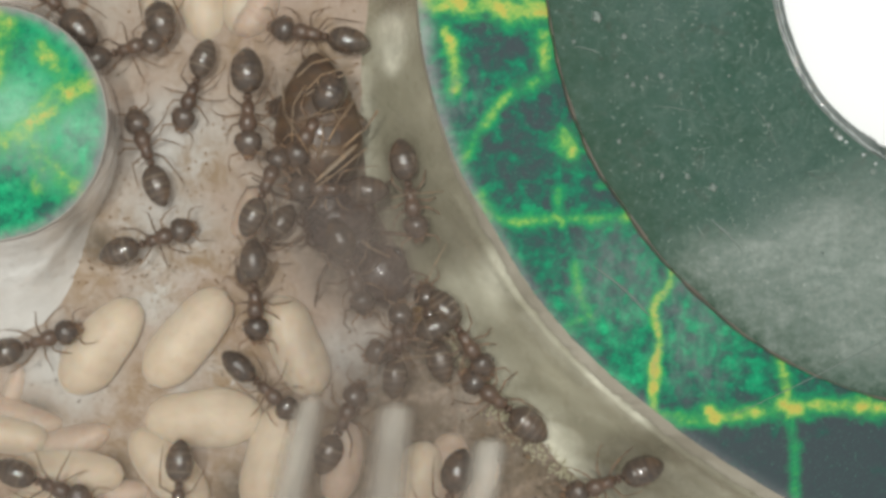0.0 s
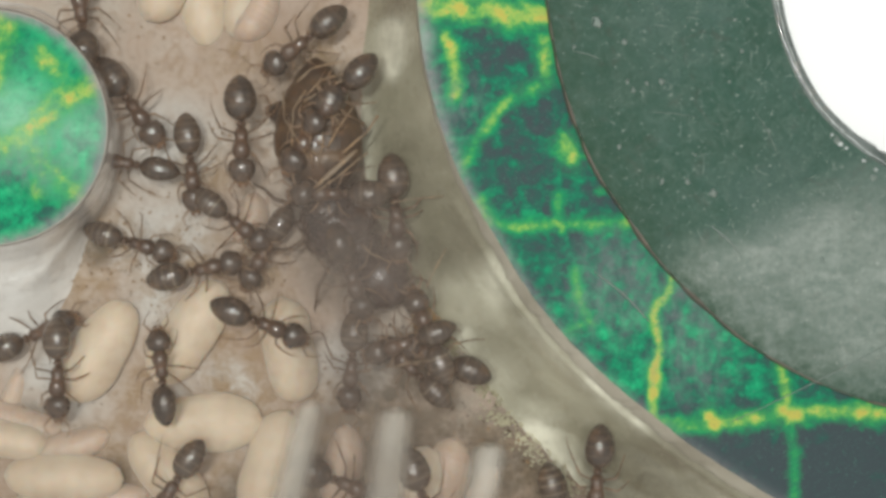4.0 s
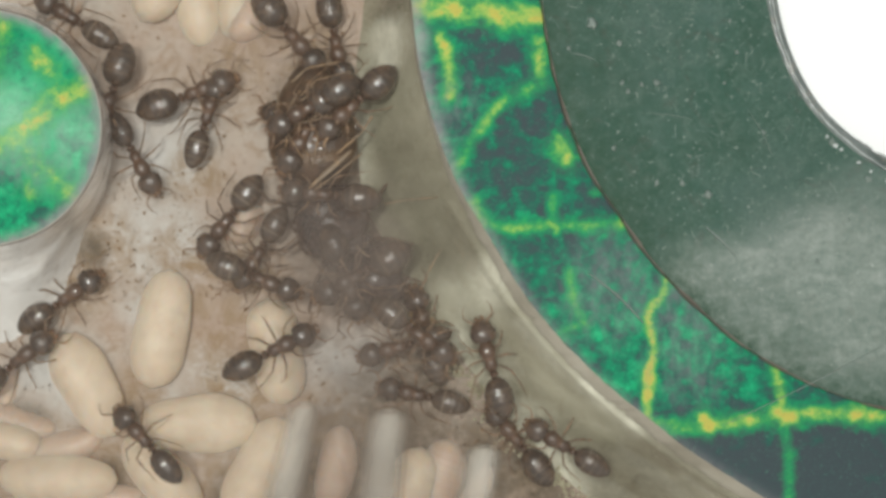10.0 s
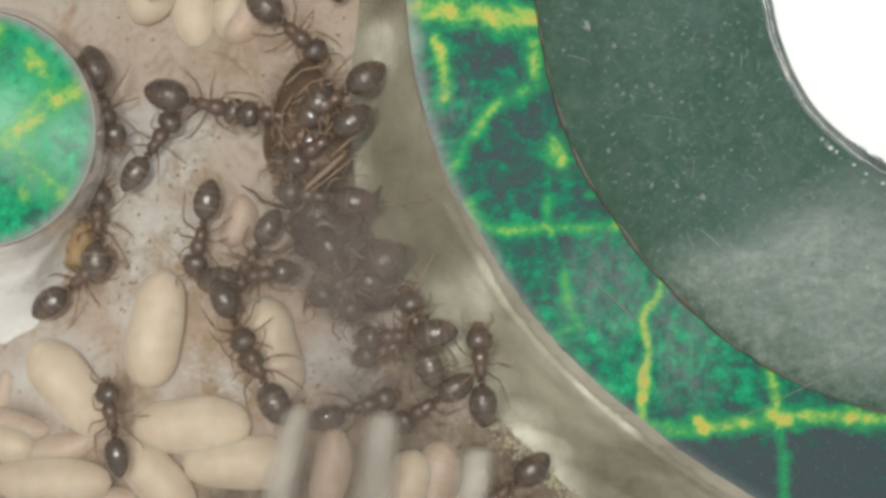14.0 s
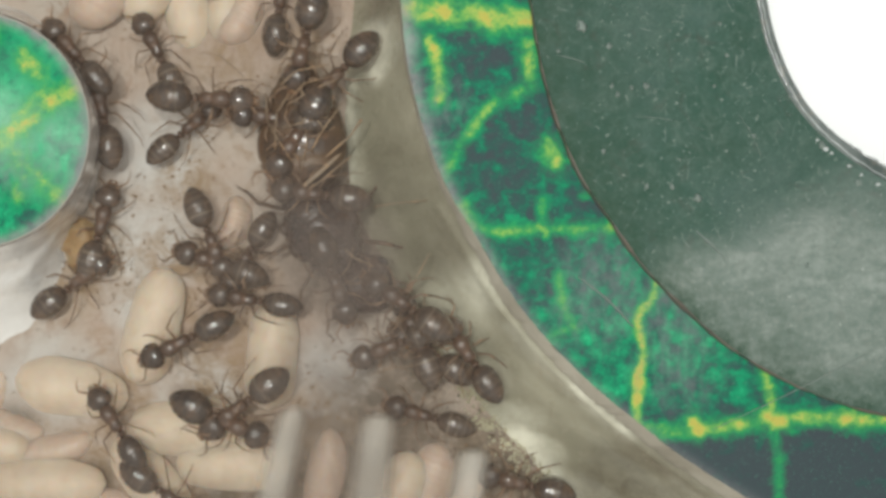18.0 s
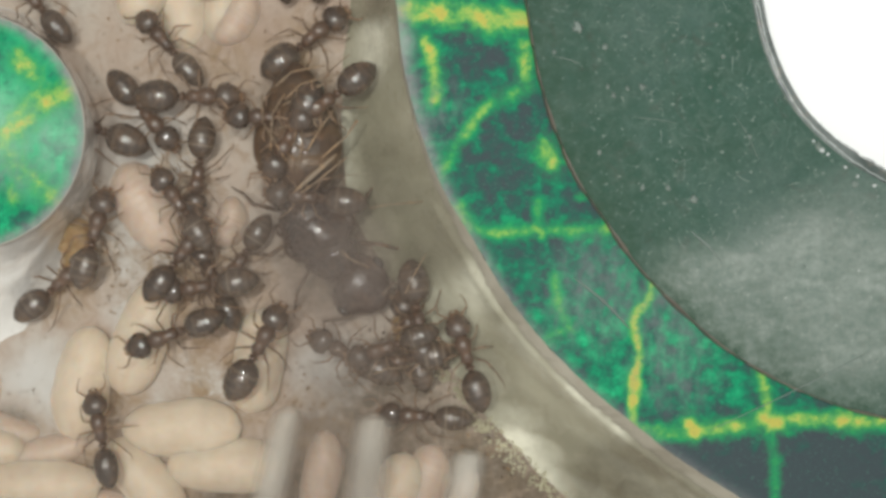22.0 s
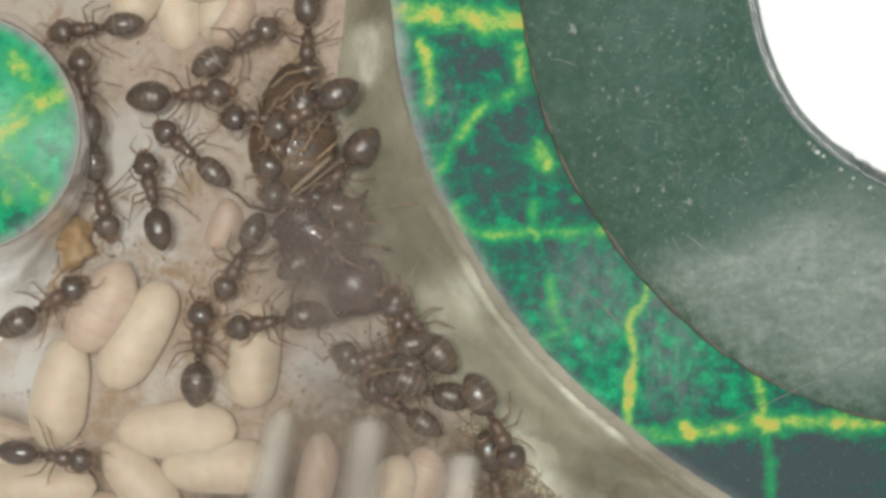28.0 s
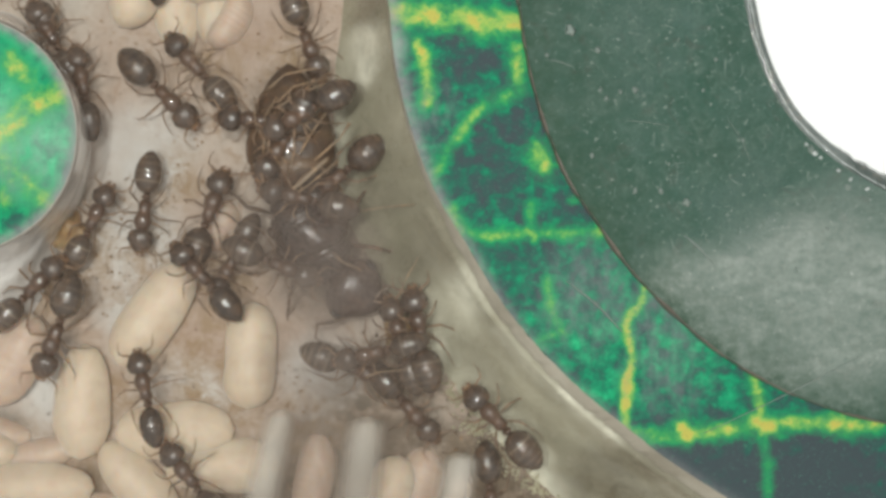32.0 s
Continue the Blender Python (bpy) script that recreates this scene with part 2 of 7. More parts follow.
def make_brood(name, a, b, stain, rough=0.5):
    k = Mat(name, rough, 0.35)
    c = k.ramp(k.noise(0.7, 5, 0.6), [(0.3, a), (0.7, b)])
    c = k.mix(k.grey(k.noise(2.2, 5, 0.7), 0.50, 0.74, 0, 0.5), c, stain)
    c = k.mix(k.grey(k.noise(0.55, 4, 0.6, distort=0.7), 0.50, 0.70, 0, 0.45), c, tuple(0.5 * (u + v) for u, v in zip(a, stain)))
    k.b.inputs["Sheen Weight"].default_value = 0.35
    k.b.inputs["Sheen Roughness"].default_value = 0.4
    k.b.inputs["Sheen Tint"].default_value = (1.0, 0.88, 0.76, 1)
    k.b.inputs["Subsurface Weight"].default_value = 0.55
    k.b.inputs["Subsurface Radius"].default_value = (1.0, 0.62, 0.40)
    k.b.inputs["Subsurface Scale"].default_value = 0.7 * MM
    k.color(c).bump(k.noise(1.6, 6, 0.7, (0.7, 1.5, 1.5)), 0.06, 0.8)
    return k.m


M_FLOOR = make_floor()


def make_resin():
    k = Mat("clear_resin_wall", 0.22, 0.5)
    c = k.ramp(k.noise(0.28, 5, 0.55), [(0.3, (0.235, 0.222, 0.155)), (0.7, (0.36, 0.335, 0.245))])
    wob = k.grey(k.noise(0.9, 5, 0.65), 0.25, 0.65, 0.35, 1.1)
    # pale puts the wall's glossy highlights into its colour, besides its cream areas
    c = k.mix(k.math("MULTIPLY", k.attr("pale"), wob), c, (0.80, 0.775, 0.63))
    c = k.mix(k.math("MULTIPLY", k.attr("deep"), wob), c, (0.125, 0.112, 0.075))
    c = k.mix(k.grey(k.noise(2.6, 6, 0.75), 0.56, 0.74, 0, 0.45), c, (0.20, 0.155, 0.095))
    k.color(c).rough(k.grey(k.noise(0.8, 5), 0.3, 0.7, 0.15, 0.4))
    k.b.inputs["Coat Weight"].default_value = 0.5
    k.b.inputs["Coat Roughness"].default_value = 0.07
    k.bump(k.noise(0.5, 4, 0.5), 0.16, 1.0)
    return k.m


M_WALL = make_resin()
M_RIM = make_wall("frosted_rim", (0.25, 0.225, 0.175), (0.43, 0.395, 0.325), 0.55, 0.8, 0.10, 0.2)
M_EDGE = make_wall("brown_glue_line", (0.07, 0.058, 0.045), (0.17, 0.142, 0.112), 0.4, 0.6, 0.04)
M_PILLAR_RIM = make_wall("frosted_edge", (0.30, 0.275, 0.24), (0.43, 0.385, 0.345), 0.5, 0.75, 0.08, 0.2)
M_SKIRT = make_wall("milky_resin", (0.60, 0.565, 0.525), (0.80, 0.775, 0.74), 0.08, 0.24, 0.26)
M_SKIRT.node_tree.nodes["Principled BSDF"].inputs["Coat Weight"].default_value = 0.9
M_SKIRT.node_tree.nodes["Principled BSDF"].inputs["Coat Roughness"].default_value = 0.05
M_PRINT = make_print()
M_PLATE = make_dark_plate()
M_CLEAR_RIM = make_wall("polished_rim", (0.028, 0.045, 0.040), (0.26, 0.285, 0.275), 0.08, 0.25, 0.20)
M_PALE_LINE = make_wall("polished_lip", (0.45, 0.48, 0.47), (0.62, 0.65, 0.64), 0.1, 0.3, 0.03)
white_mat = Mat("white_plastic", 0.4, 0.4)
M_WHITE = white_mat.color(white_mat.ramp(white_mat.noise(0.2, 3), [(0.3, (0.90, 0.915, 0.92)), (0.7, (0.93, 0.935, 0.935))])).m
M_BLOCK = make_wall("nest_block", (0.30, 0.28, 0.25), (0.38, 0.36, 0.32), 0.3, 0.5, 0.03)
M_TABLE = make_wall("table_top", (0.55, 0.54, 0.52), (0.62, 0.61, 0.59), 0.4, 0.6, 0.03)
M_GASTER = make_cuticle("ant_gaster", (0.032, 0.0235, 0.0185), (0.076, 0.053, 0.039), 0.22, seam=(0.29, 0.225, 0.16))
M_HEAD = make_cuticle("ant_head", (0.032, 0.0225, 0.017), (0.075, 0.050, 0.036), 0.27)
M_THORAX = make_cuticle("ant_thorax", (0.048, 0.028, 0.019), (0.105, 0.060, 0.037), 0.33)
M_LEG = make_cuticle("ant_leg", (0.105, 0.066, 0.042), (0.20, 0.13, 0.082), 0.45, coat=0.15)
M_QUEEN = make_cuticle("queen_cuticle", (0.020, 0.013, 0.011), (0.060, 0.038, 0.030), 0.26, 0.6, coat=0.6)
M_QUEEN_BELLY = make_cuticle("queen_belly", (0.031, 0.019, 0.012), (0.070, 0.040, 0.022), 0.42, 0.7, (0.21, 0.125, 0.06), 0.15)
M_QUEEN_LIMB = make_cuticle("queen_limb", (0.065, 0.042, 0.030), (0.125, 0.085, 0.058), 0.45, coat=0.1)
M_QUEEN_LEG = make_cuticle("queen_leg", (0.135, 0.088, 0.052), (0.24, 0.172, 0.11), 0.5, coat=0.0)
M_EYE = make_cuticle("ant_eye", (0.008, 0.007, 0.007), (0.015, 0.012, 0.010), 0.15)
M_COCOON = make_brood("cocoon_silk", (0.58, 0.464, 0.35), (0.70, 0.592, 0.466), (0.49, 0.35, 0.245), 0.5)
M_LARVA = make_brood("larva_skin", (0.50, 0.375, 0.295), (0.61, 0.485, 0.39), (0.45, 0.29, 0.215), 0.4)
M_AMBER = make_brood("amber_crumb", (0.26, 0.155, 0.07), (0.42, 0.29, 0.155), (0.12, 0.065, 0.03), 0.4)
M_GRIT = make_wall("dark_grit", (0.06, 0.045, 0.03), (0.16, 0.11, 0.07), 0.5, 0.7, 0.02)
M_CRUMB = make_wall("brown_crumb", (0.22, 0.13, 0.065), (0.34, 0.22, 0.12), 0.5, 0.7, 0.02)
M_CHALK = make_wall("pale_crumb", (0.34, 0.31, 0.20), (0.60, 0.565, 0.42), 0.3, 0.5, 0.05)
M_FLECK = make_wall("pale_fleck", (0.10, 0.14, 0.12), (0.21, 0.25, 0.225), 0.5, 0.7, 0.01)


def make_fog():
    k = Mat("fogged_cover", 0.9, 0.03)
    k.color(k.ramp(k.noise(0.5, 5), [(0.3, (0.122, 0.097, 0.084)), (0.7, (0.172, 0.143, 0.124))]))
    wisps = k.grey(k.noise(0.55, 6, 0.65, (1.0, 0.6, 1.0), 0.8), 0.30, 0.75, 0.65, 1.15)
    k.veil(k.math("MULTIPLY", k.attr("fog"), wisps))
    return k.m


def make_tooth(name, thick):
    k = Mat(name, 0.5, 0.3)
    k.color(k.ramp(k.noise(0.7, 4), [(0.3, (0.70, 0.645, 0.56)), (0.7, (0.82, 0.77, 0.69))]))
    k.bump(k.noise(1.5, 4), 0.03)
    k.veil(thick)
    return k.m


M_FOG = make_fog()
M_TOOTH = make_tooth("milky_tooth", 0.26)
M_TOOTH_CORE = make_tooth("milky_core", 0.38)
M_TOOTH_FILM = make_tooth("milky_film", 0.13)


# ---- mesh helpers ----
def thing(name, label, category, group="", kind=""):
    return tagged(new(name), label, category, group, kind)


def finish(name, me, material, parent=None, label="", smooth=True):
    me.materials.append(material)
    me.polygons.foreach_set("use_smooth", [smooth] * len(me.polygons))
    ob = new(name, me)
    if parent is not None:
        ob.parent = parent
    if label:
        ob["label"] = label
    return ob


def part(name, bm, material, parent=None, label="", smooth=True):
    me = bpy.data.meshes.new(name)
    bmesh.ops.recalc_face_normals(bm, faces=bm.faces)
    bm.to_mesh(me)
    bm.free()
    return finish(name, me, material, parent, label, smooth)


def spline(points, n):
    """n points along a smooth curve through the given ones (millimetres)."""
    p = [Vector((*q, 0)[:3]) for q in points]
    p = [2 * p[0] - p[1], *p, 2 * p[-1] - p[-2]]
    out = []
    for i in range(n):
        s = i / (n - 1) * (len(p) - 3)
        k = min(int(s), len(p) - 4)
        f = s - k
        a, b, c, d = p[k:k + 4]
        out.append(0.5 * ((2 * b) + (c - a) * f + (2 * a - 5 * b + 4 * c - d) * f * f + (3 * b - a - 3 * c + d) * f ** 3))
    return out


def grid(name, rows, material, parent=None, label="", attrs=None, close=False, smooth=True):
    """A sheet from rows of points in millimetres; attrs: name -> list of rows of values."""
    nu, nv = len(rows), len(rows[0])
    verts = [tuple(c * MM for c in p) for r in rows for p in r]
    faces = []
    for i in range(nu - 1):
        for j in range(nv if close else nv - 1):
            k = (j + 1) % nv
            faces.append((i * nv + j, i * nv + k, (i + 1) * nv + k, (i + 1) * nv + j))
    me = bpy.data.meshes.new(name)
    me.from_pydata(verts, [], faces)
    for key, vals in (attrs or {}).items():
        a = me.attributes.new(key, "FLOAT", "POINT")
        a.data.foreach_set("value", [v for r in vals for v in r])
    me.update()
    return finish(name, me, material, parent, label, smooth)


def body_of(rings, seg=14, flat=1.0):
    """A closed body along x: rings of (x, half width, half height, z); flat above 1 thins its flanks."""
    bm = bmesh.new()
    loops = []
    for x, ry, rz, zc in rings:
        loops.append([bm.verts.new((x * MM, math.cos(2 * math.pi * j / seg) * ry * MM, (zc + math.copysign(abs(math.sin(2 * math.pi * j / seg)) ** flat, math.sin(2 * math.pi * j / seg)) * rz) * MM)) for j in range(seg)])
    for a, b in zip(loops, loops[1:]):
        for j in range(seg):
            bm.faces.new((a[j], a[(j + 1) % seg], b[(j + 1) % seg], b[j]))
    bm.faces.new(loops[0])
    bm.faces.new(loops[-1])
    return bm


def tube(points, radii, seg=6, bm=None):
    """A bent tapering limb through points in millimetres."""
    bm = bm or bmesh.new()
    pts = [Vector(p) for p in points]
    loops = []
    for i, p in enumerate(pts):
        d = (pts[min(i + 1, len(pts) - 1)] - pts[max(i - 1, 0)]).normalized()
        a = d.orthogonal().normalized() if abs(d.z) > 0.95 else d.cross(Vector((0, 0, 1))).normalized()
        b = d.cross(a)
        loops.append([bm.verts.new((p + (a * math.cos(2 * math.pi * j / seg) + b * math.sin(2 * math.pi * j / seg)) * radii[i]) * MM) for j in range(seg)])
    for a, b in zip(loops, loops[1:]):
        for j in range(seg):
            bm.faces.new((a[j], a[(j + 1) % seg], b[(j + 1) % seg], b[j]))
    bm.faces.new(loops[0])
    bm.faces.new(loops[-1])
    return bm


def lump(seed, rx, ry, rz, rough=0.2, sub=2):
    """An uneven grain or crumb."""
    bm = bmesh.new()
    bmesh.ops.create_icosphere(bm, subdivisions=sub, radius=1)
    for v in bm.verts:
        f = 1 + rough * noise.noise(v.co * 1.7 + Vector((seed * 3.1, seed, 0)))
        v.co = Vector((v.co.x * rx * f, v.co.y * ry * f, v.co.z * rz * f)) * MM
    return bm


def near(p, q):
    return math.hypot(p[0] - q[0], p[1] - q[1])


def blob(p, centre, r):
    return max(0.0, 1 - (near(p, centre) / r) ** 2)


# ---- plan (millimetres) ----
TOP = 3.5
FLOOR_EDGE = [(-2.32, 15.65), (-2.88, 11.18), (-3.04, 9.84), (-3.35, 7.17), (-3.39, 4.49), (-3.10, 2.25), (-1.87, -0.20), (-0.76, -2.21), (0.36, -3.77), (1.70, -5.56), (2.81, -6.90), (4.04, -8.12), (5.94, -10.02), (8.84, -12.70)]
WALL_EDGE = [(-1.12, 14.51), (-1.06, 10.37), (-0.95, 9.13), (-0.66, 6.85), (0.02, 4.37), (0.85, 2.40), (1.99, 0.54), (3.13, -1.32), (4.57, -3.08), (6.23, -4.70), (7.78, -5.94), (9.44, -7.22), (12.75, -9.25), (17.72, -11.78)]
PRINT_EDGE = [(3.33, 14.51), (3.56, 10.37), (3.75, 9.13), (4.16, 6.85), (4.78, 4.78), (5.61, 2.92), (6.75, 1.26), (7.89, -0.29), (9.23, -1.64), (10.89, -3.08), (12.75, -4.22), (14.61, -5.05), (16.68, -5.61), (23.51, -7.02)]
HOLE_EDGE = [(12.06, 14.38), (11.90, 10.28), (12.02, 9.05), (12.33, 7.81), (12.88, 6.48), (13.66, 5.25), (14.79, 4.16), (16.12, 3.24), (17.76, 2.44), (20.84, 1.46), (24.53, 0.84)]
N = 260
F_LINE, L_LINE, O_LINE = spline(FLOOR_EDGE, N), spline(WALL_EDGE, N), spline(PRINT_EDGE, N)

# ---- table, nest block, floor ----
table = tagged(part("table", body_of([(-150, 110, 4, -9), (150, 110, 4, -9)], 4), M_TABLE, None, "", False), "pale grey table top under the nest", "table", kind="structure")

block = tagged(part("nest_base", body_of([(-34, 30, 1.75, -3.2), (34, 30, 1.75, -3.2)], 4), M_BLOCK, None, "", False), "grey beige moulded base of the ant nest", "nest", kind="structure")

PALE = [((-3.9, -4.3), 1.5), ((-11.03, 0.47), 2.6), ((-15.0, -5.0), 2.6), ((-10.80, 4.26), 2.5), ((-9.02, -5.78), 2.4), ((-3.66, -4.44), 2.0), ((-11.47, -1.76), 1.6)]
BROWN = [((-13.26, 0.02), 2.2), ((-10.13, -0.65), 2.6), ((-7.46, -0.65), 2.0), ((-9.46, 3.15), 1.6), ((-8.12, -3.55), 2.6), ((-5.00, 7.83), 2.0), ((-4.11, -7.57), 3.2), ((-7.90, 7.83), 2.0), ((-16.16, -7.79), 2.6), ((2.14, -8.68), 2.4), ((-13.04, -8.01), 2.6), ((-8.57, -5.56), 2.0), ((-11.92, -5.56), 1.6), ((-8.79, -9.35), 2.4), ((-12.37, -9.58), 2.2), ((-7.01, -5.78), 2.0), ((-13.93, -1.32), 1.4)]
# debris spots, and painted shade under the heap and between the teeth
DIRT_SHADE = [((-2.6, -8.4), 3.4), ((-6.2, -9.6), 1.8), ((-4.33, -9.13), 2.6), ((-7.68, -9.80), 1.8), ((-13.04, -9.13), 1.4), ((-16.16, -6.79), 1.2), ((2.14, -8.24), 3.2), ((3.93, -9.35), 2.4), ((-0.31, -4.44), 2.2), ((-3.88, -8.6), 2.2), ((-0.54, -7.79), 3.4), ((-1.87, -5.78), 2.4), ((-5.00, 6.05), 2.0), ((-4.11, 3.15), 2.6), ((-3.21, 0.25), 3.2), ((-13.71, 0.25), 1.0)]
rows, pale, brown, dirt_shade = [], [], [], []
for i in range(181):
    y = 19.0 - 38.0 * i / 180
    r, a, b, e = [], [], [], []
    for j in range(221):
        x = -27.0 + 40.0 * j / 220
        z = 0.10 * noise.noise(Vector((x * 0.5, y * 0.5, 2))) + 0.05 * noise.noise(Vector((x * 1.7, y * 1.7, 7)))
        r.append((x, y, z - 0.06))
        a.append(max(blob((x, y), c, q) for c, q in PALE))
        b.append(max(blob((x, y), c, q) for c, q in BROWN))
        e.append(max(blob((x, y), c, q) for c, q in DIRT_SHADE))
    rows.append(r), pale.append(a), brown.append(b), dirt_shade.append(e)
floor = tagged(grid("floor", rows, M_FLOOR, None, "", {"pale": pale, "brown": brown, "dirt_shade": dirt_shade}), "damp pinkish beige plaster chamber floor with brown stains", "floor", kind="structure")

# outer walls that close the chamber beyond the view
for nm, x0, x1, yc, hw in (("wall_west", -30, -27, 0, 22), ("wall_north", -27, 0, 20, 1.5), ("wall_south", -27, 14, -20, 1.5)):
    bm = body_of([(x0, hw, 2.6, 1.0), (x1, hw, 2.6, 1.0)], 4)
    ob = part(nm, bm, M_BLOCK, None, "", False)
    ob.location.y = yc * MM
    tagged(ob, "plain grey resin side wall of the nest", "wall", kind="structure")

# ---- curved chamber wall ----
# cream areas of the wall, and shine painted on as pale colour
WALL_PALE_SHINE = [((1.9, -4.7), 1.5, 0.45), ((3.5, -6.7), 1.4, 0.5), ((-1.99, 8.13), 1.3, 0.5), ((-3.06, 5.09), 0.8, 0.3), ((1.10, -1.92), 2.1, 0.36), ((2.27, -0.83), 1.3, 0.5), ((0.53, -3.52), 0.9, 0.7), ((4.43, -7.91), 1.2, 0.75), ((3.45, -7.28), 0.9, 0.65), ((5.31, -9.02), 0.9, 0.45)]
# glossy streaks on the resin, drawn as pale lines in its colour
SHEEN_STREAKS = [([(3.11, -2.53), (4.27, -3.85), (5.43, -4.81), (6.49, -5.75), (7.55, -6.60)], 0.28, 0.45), ([(5.43, -4.73), (6.49, -5.62), (7.30, -6.26)], 0.22, 0.42), ([(-3.14, 6.88), (-3.23, 5.33), (-3.14, 4.01), (-2.97, 3.12)], 0.45, 0.55), ([(9.21, -8.21), (10.68, -9.27)], 0.2, 0.4), ([(-2.04, 8.73), (-1.88, 8.02), (-1.95, 7.06)], 0.38, 1.0), ([(3.90, -7.73), (4.78, -8.61), (5.67, -9.50)], 0.5, 0.25)]
SHEEN_STREAKS = [(spline(v, 40), w, s) for v, w, s in SHEEN_STREAKS]
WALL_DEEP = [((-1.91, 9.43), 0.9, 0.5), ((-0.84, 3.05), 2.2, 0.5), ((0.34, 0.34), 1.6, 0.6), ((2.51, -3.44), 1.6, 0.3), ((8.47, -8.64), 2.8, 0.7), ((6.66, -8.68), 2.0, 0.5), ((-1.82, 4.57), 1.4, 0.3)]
rows, pale, deep, steps = [], [], [], 64
for i in range(N):
    a, b = F_LINE[i], L_LINE[i]
    low = max(0.0, min(1.0, (i / N - 0.38) * 6))
    wav = 0.6 + 0.8 * noise.noise(Vector((i * 0.06, 5, 1)))
    r, q, e = [], [], []
    for j in range(steps + 1):
        w = -0.12 + 1.095 * j / steps
        z = 3.2 * max(0.0, w / 0.94) ** 1.25 - 0.16
        z += wav * low * (0.24 * math.exp(-((w - 0.83) / 0.045) ** 2) - 0.16 * math.exp(-((w - 0.68) / 0.09) ** 2))
        z += 0.22 * math.exp(-((w - 0.30) / 0.10) ** 2) * noise.noise(Vector((i * 0.05, 0, 3)))
        p = a.lerp(b, w)
        z += 0.09 * noise.noise(Vector((p.x * 0.55, p.y * 0.55, 4))) * (1 - abs(2 * j / steps - 1))
        r.append((p.x, p.y, z))
        streak = sum(s * math.exp(-(min(near(p, c) for c in line) / wd) ** 2) for line, wd, s in SHEEN_STREAKS)
        q.append(min(1.0, streak + sum(k * blob(p, c, d) for c, d, k in WALL_PALE_SHINE)))
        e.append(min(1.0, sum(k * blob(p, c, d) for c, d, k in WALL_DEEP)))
    rows.append(r), pale.append(q), deep.append(e)
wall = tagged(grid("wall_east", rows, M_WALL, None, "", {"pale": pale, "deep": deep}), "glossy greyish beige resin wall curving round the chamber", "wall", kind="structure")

rows = []
for i in range(N):
    a, b = F_LINE[i], L_LINE[i]
    r = []
    for j in range(11):
        w = 1 - (0.035 + 0.075 * max(0.0, min(1.0, (i / N - 0.30) * 4))) * (1 + 0.25 * noise.noise(Vector((i * 0.09, 2, 6))) + 0.22 * noise.noise(Vector((i * 0.43, 5, 6))) + 0.15 * noise.noise(Vector((i * 1.1, 5, 2)))) * (1 - j / 10)
        p = a.lerp(b, w)
        z = 3.14 + 0.37 * (j / 10) ** 0.8 + 0.03 * noise.noise(Vector((p.x * 1.5, p.y * 1.5, 1)))
        r.append((p.x + 0.05 * noise.noise(Vector((p.x * 2, p.y * 2, 9))), p.y, z))
    r.append((b.x, b.y, 2.6))
    rows.append(r)
rim = tagged(grid("trim", rows, M_RIM), "pale frosted rim along the top of the chamber wall", "rim", kind="structure")

# ---- leaf-patterned panel ----
VEINS = [
    ([(-1.01, 9.09), (0.33, 9.02), (1.99, 8.88), (3.64, 8.67)], 0.55, 1.0),
    ([(0.08, 7.99), (0.39, 7.06), (0.46, 5.92)], 0.32, 0.95),
    ([(3.85, 6.33), (2.50, 5.71), (1.99, 5.19), (1.32, 4.26), (0.64, 3.13)], 0.26, 0.72),
    ([(3.68, 7.89), (3.77, 6.54)], 0.34, 0.8),
    ([(4.53, 4.06), (4.72, 3.54)], 0.46, 1.05), ([(1.32, 1.84), (1.70, 1.16)], 0.34, 0.95),
    ([(1.70, 1.26), (2.40, 1.01), (4.16, 1.10), (5.71, 1.10), (6.91, 1.18)], 0.28, 0.64),
    ([(4.10, 1.18), (4.35, 1.01)], 0.24, 0.85),
    ([(6.50, 1.14), (6.79, 1.18)], 0.26, 0.9),
    ([(4.22, 2.09), (4.22, 1.10)], 0.22, 0.6),
    ([(4.84, -0.60), (4.97, -1.64), (5.40, -2.46)], 0.22, 0.72), ([(5.40, -2.46), (4.68, -2.77)], 0.2, 0.6), ([(6.91, 2.92), (5.71, 2.30)], 0.16, 0.5),
    ([(8.40, -0.81), (8.20, -1.53), (7.74, -2.05), (7.91, -3.50), (7.66, -4.53), (7.74, -5.98)], 0.22, 1.0),
    ([(7.57, -6.23), (9.75, -6.19), (12.54, -5.82), (14.20, -5.73), (16.89, -5.82)], 0.34, 0.80), ([(12.35, -5.80), (12.95, -5.90)], 0.42, 1.1), ([(9.75, -5.9), (9.95, -6.3)], 0.34, 1.0), ([(7.80, -4.4), (7.70, -5.2)], 0.26, 1.15), ([(15.2, -5.75), (16.0, -5.75)], 0.40, 0.95),
    ([(12.23, -3.75), (12.50, -4.74), (12.65, -6.08)], 0.26, 1.0),
    ([(12.65, -6.08), (12.85, -7.43), (12.91, -9.09)], 0.18, 0.55),
    ([(9.75, -5.67), (9.77, -6.29)], 0.26, 0.5),
]
VEINS = [(spline(v, 90), w, s) for v, w, s in VEINS]
SCUFF_GLARE = [((6.23, -1.22), 2.6), ((9.23, -3.70), 2.2), ((8.61, -2.05), 1.8), ((0.33, 5.40), 1.6)]
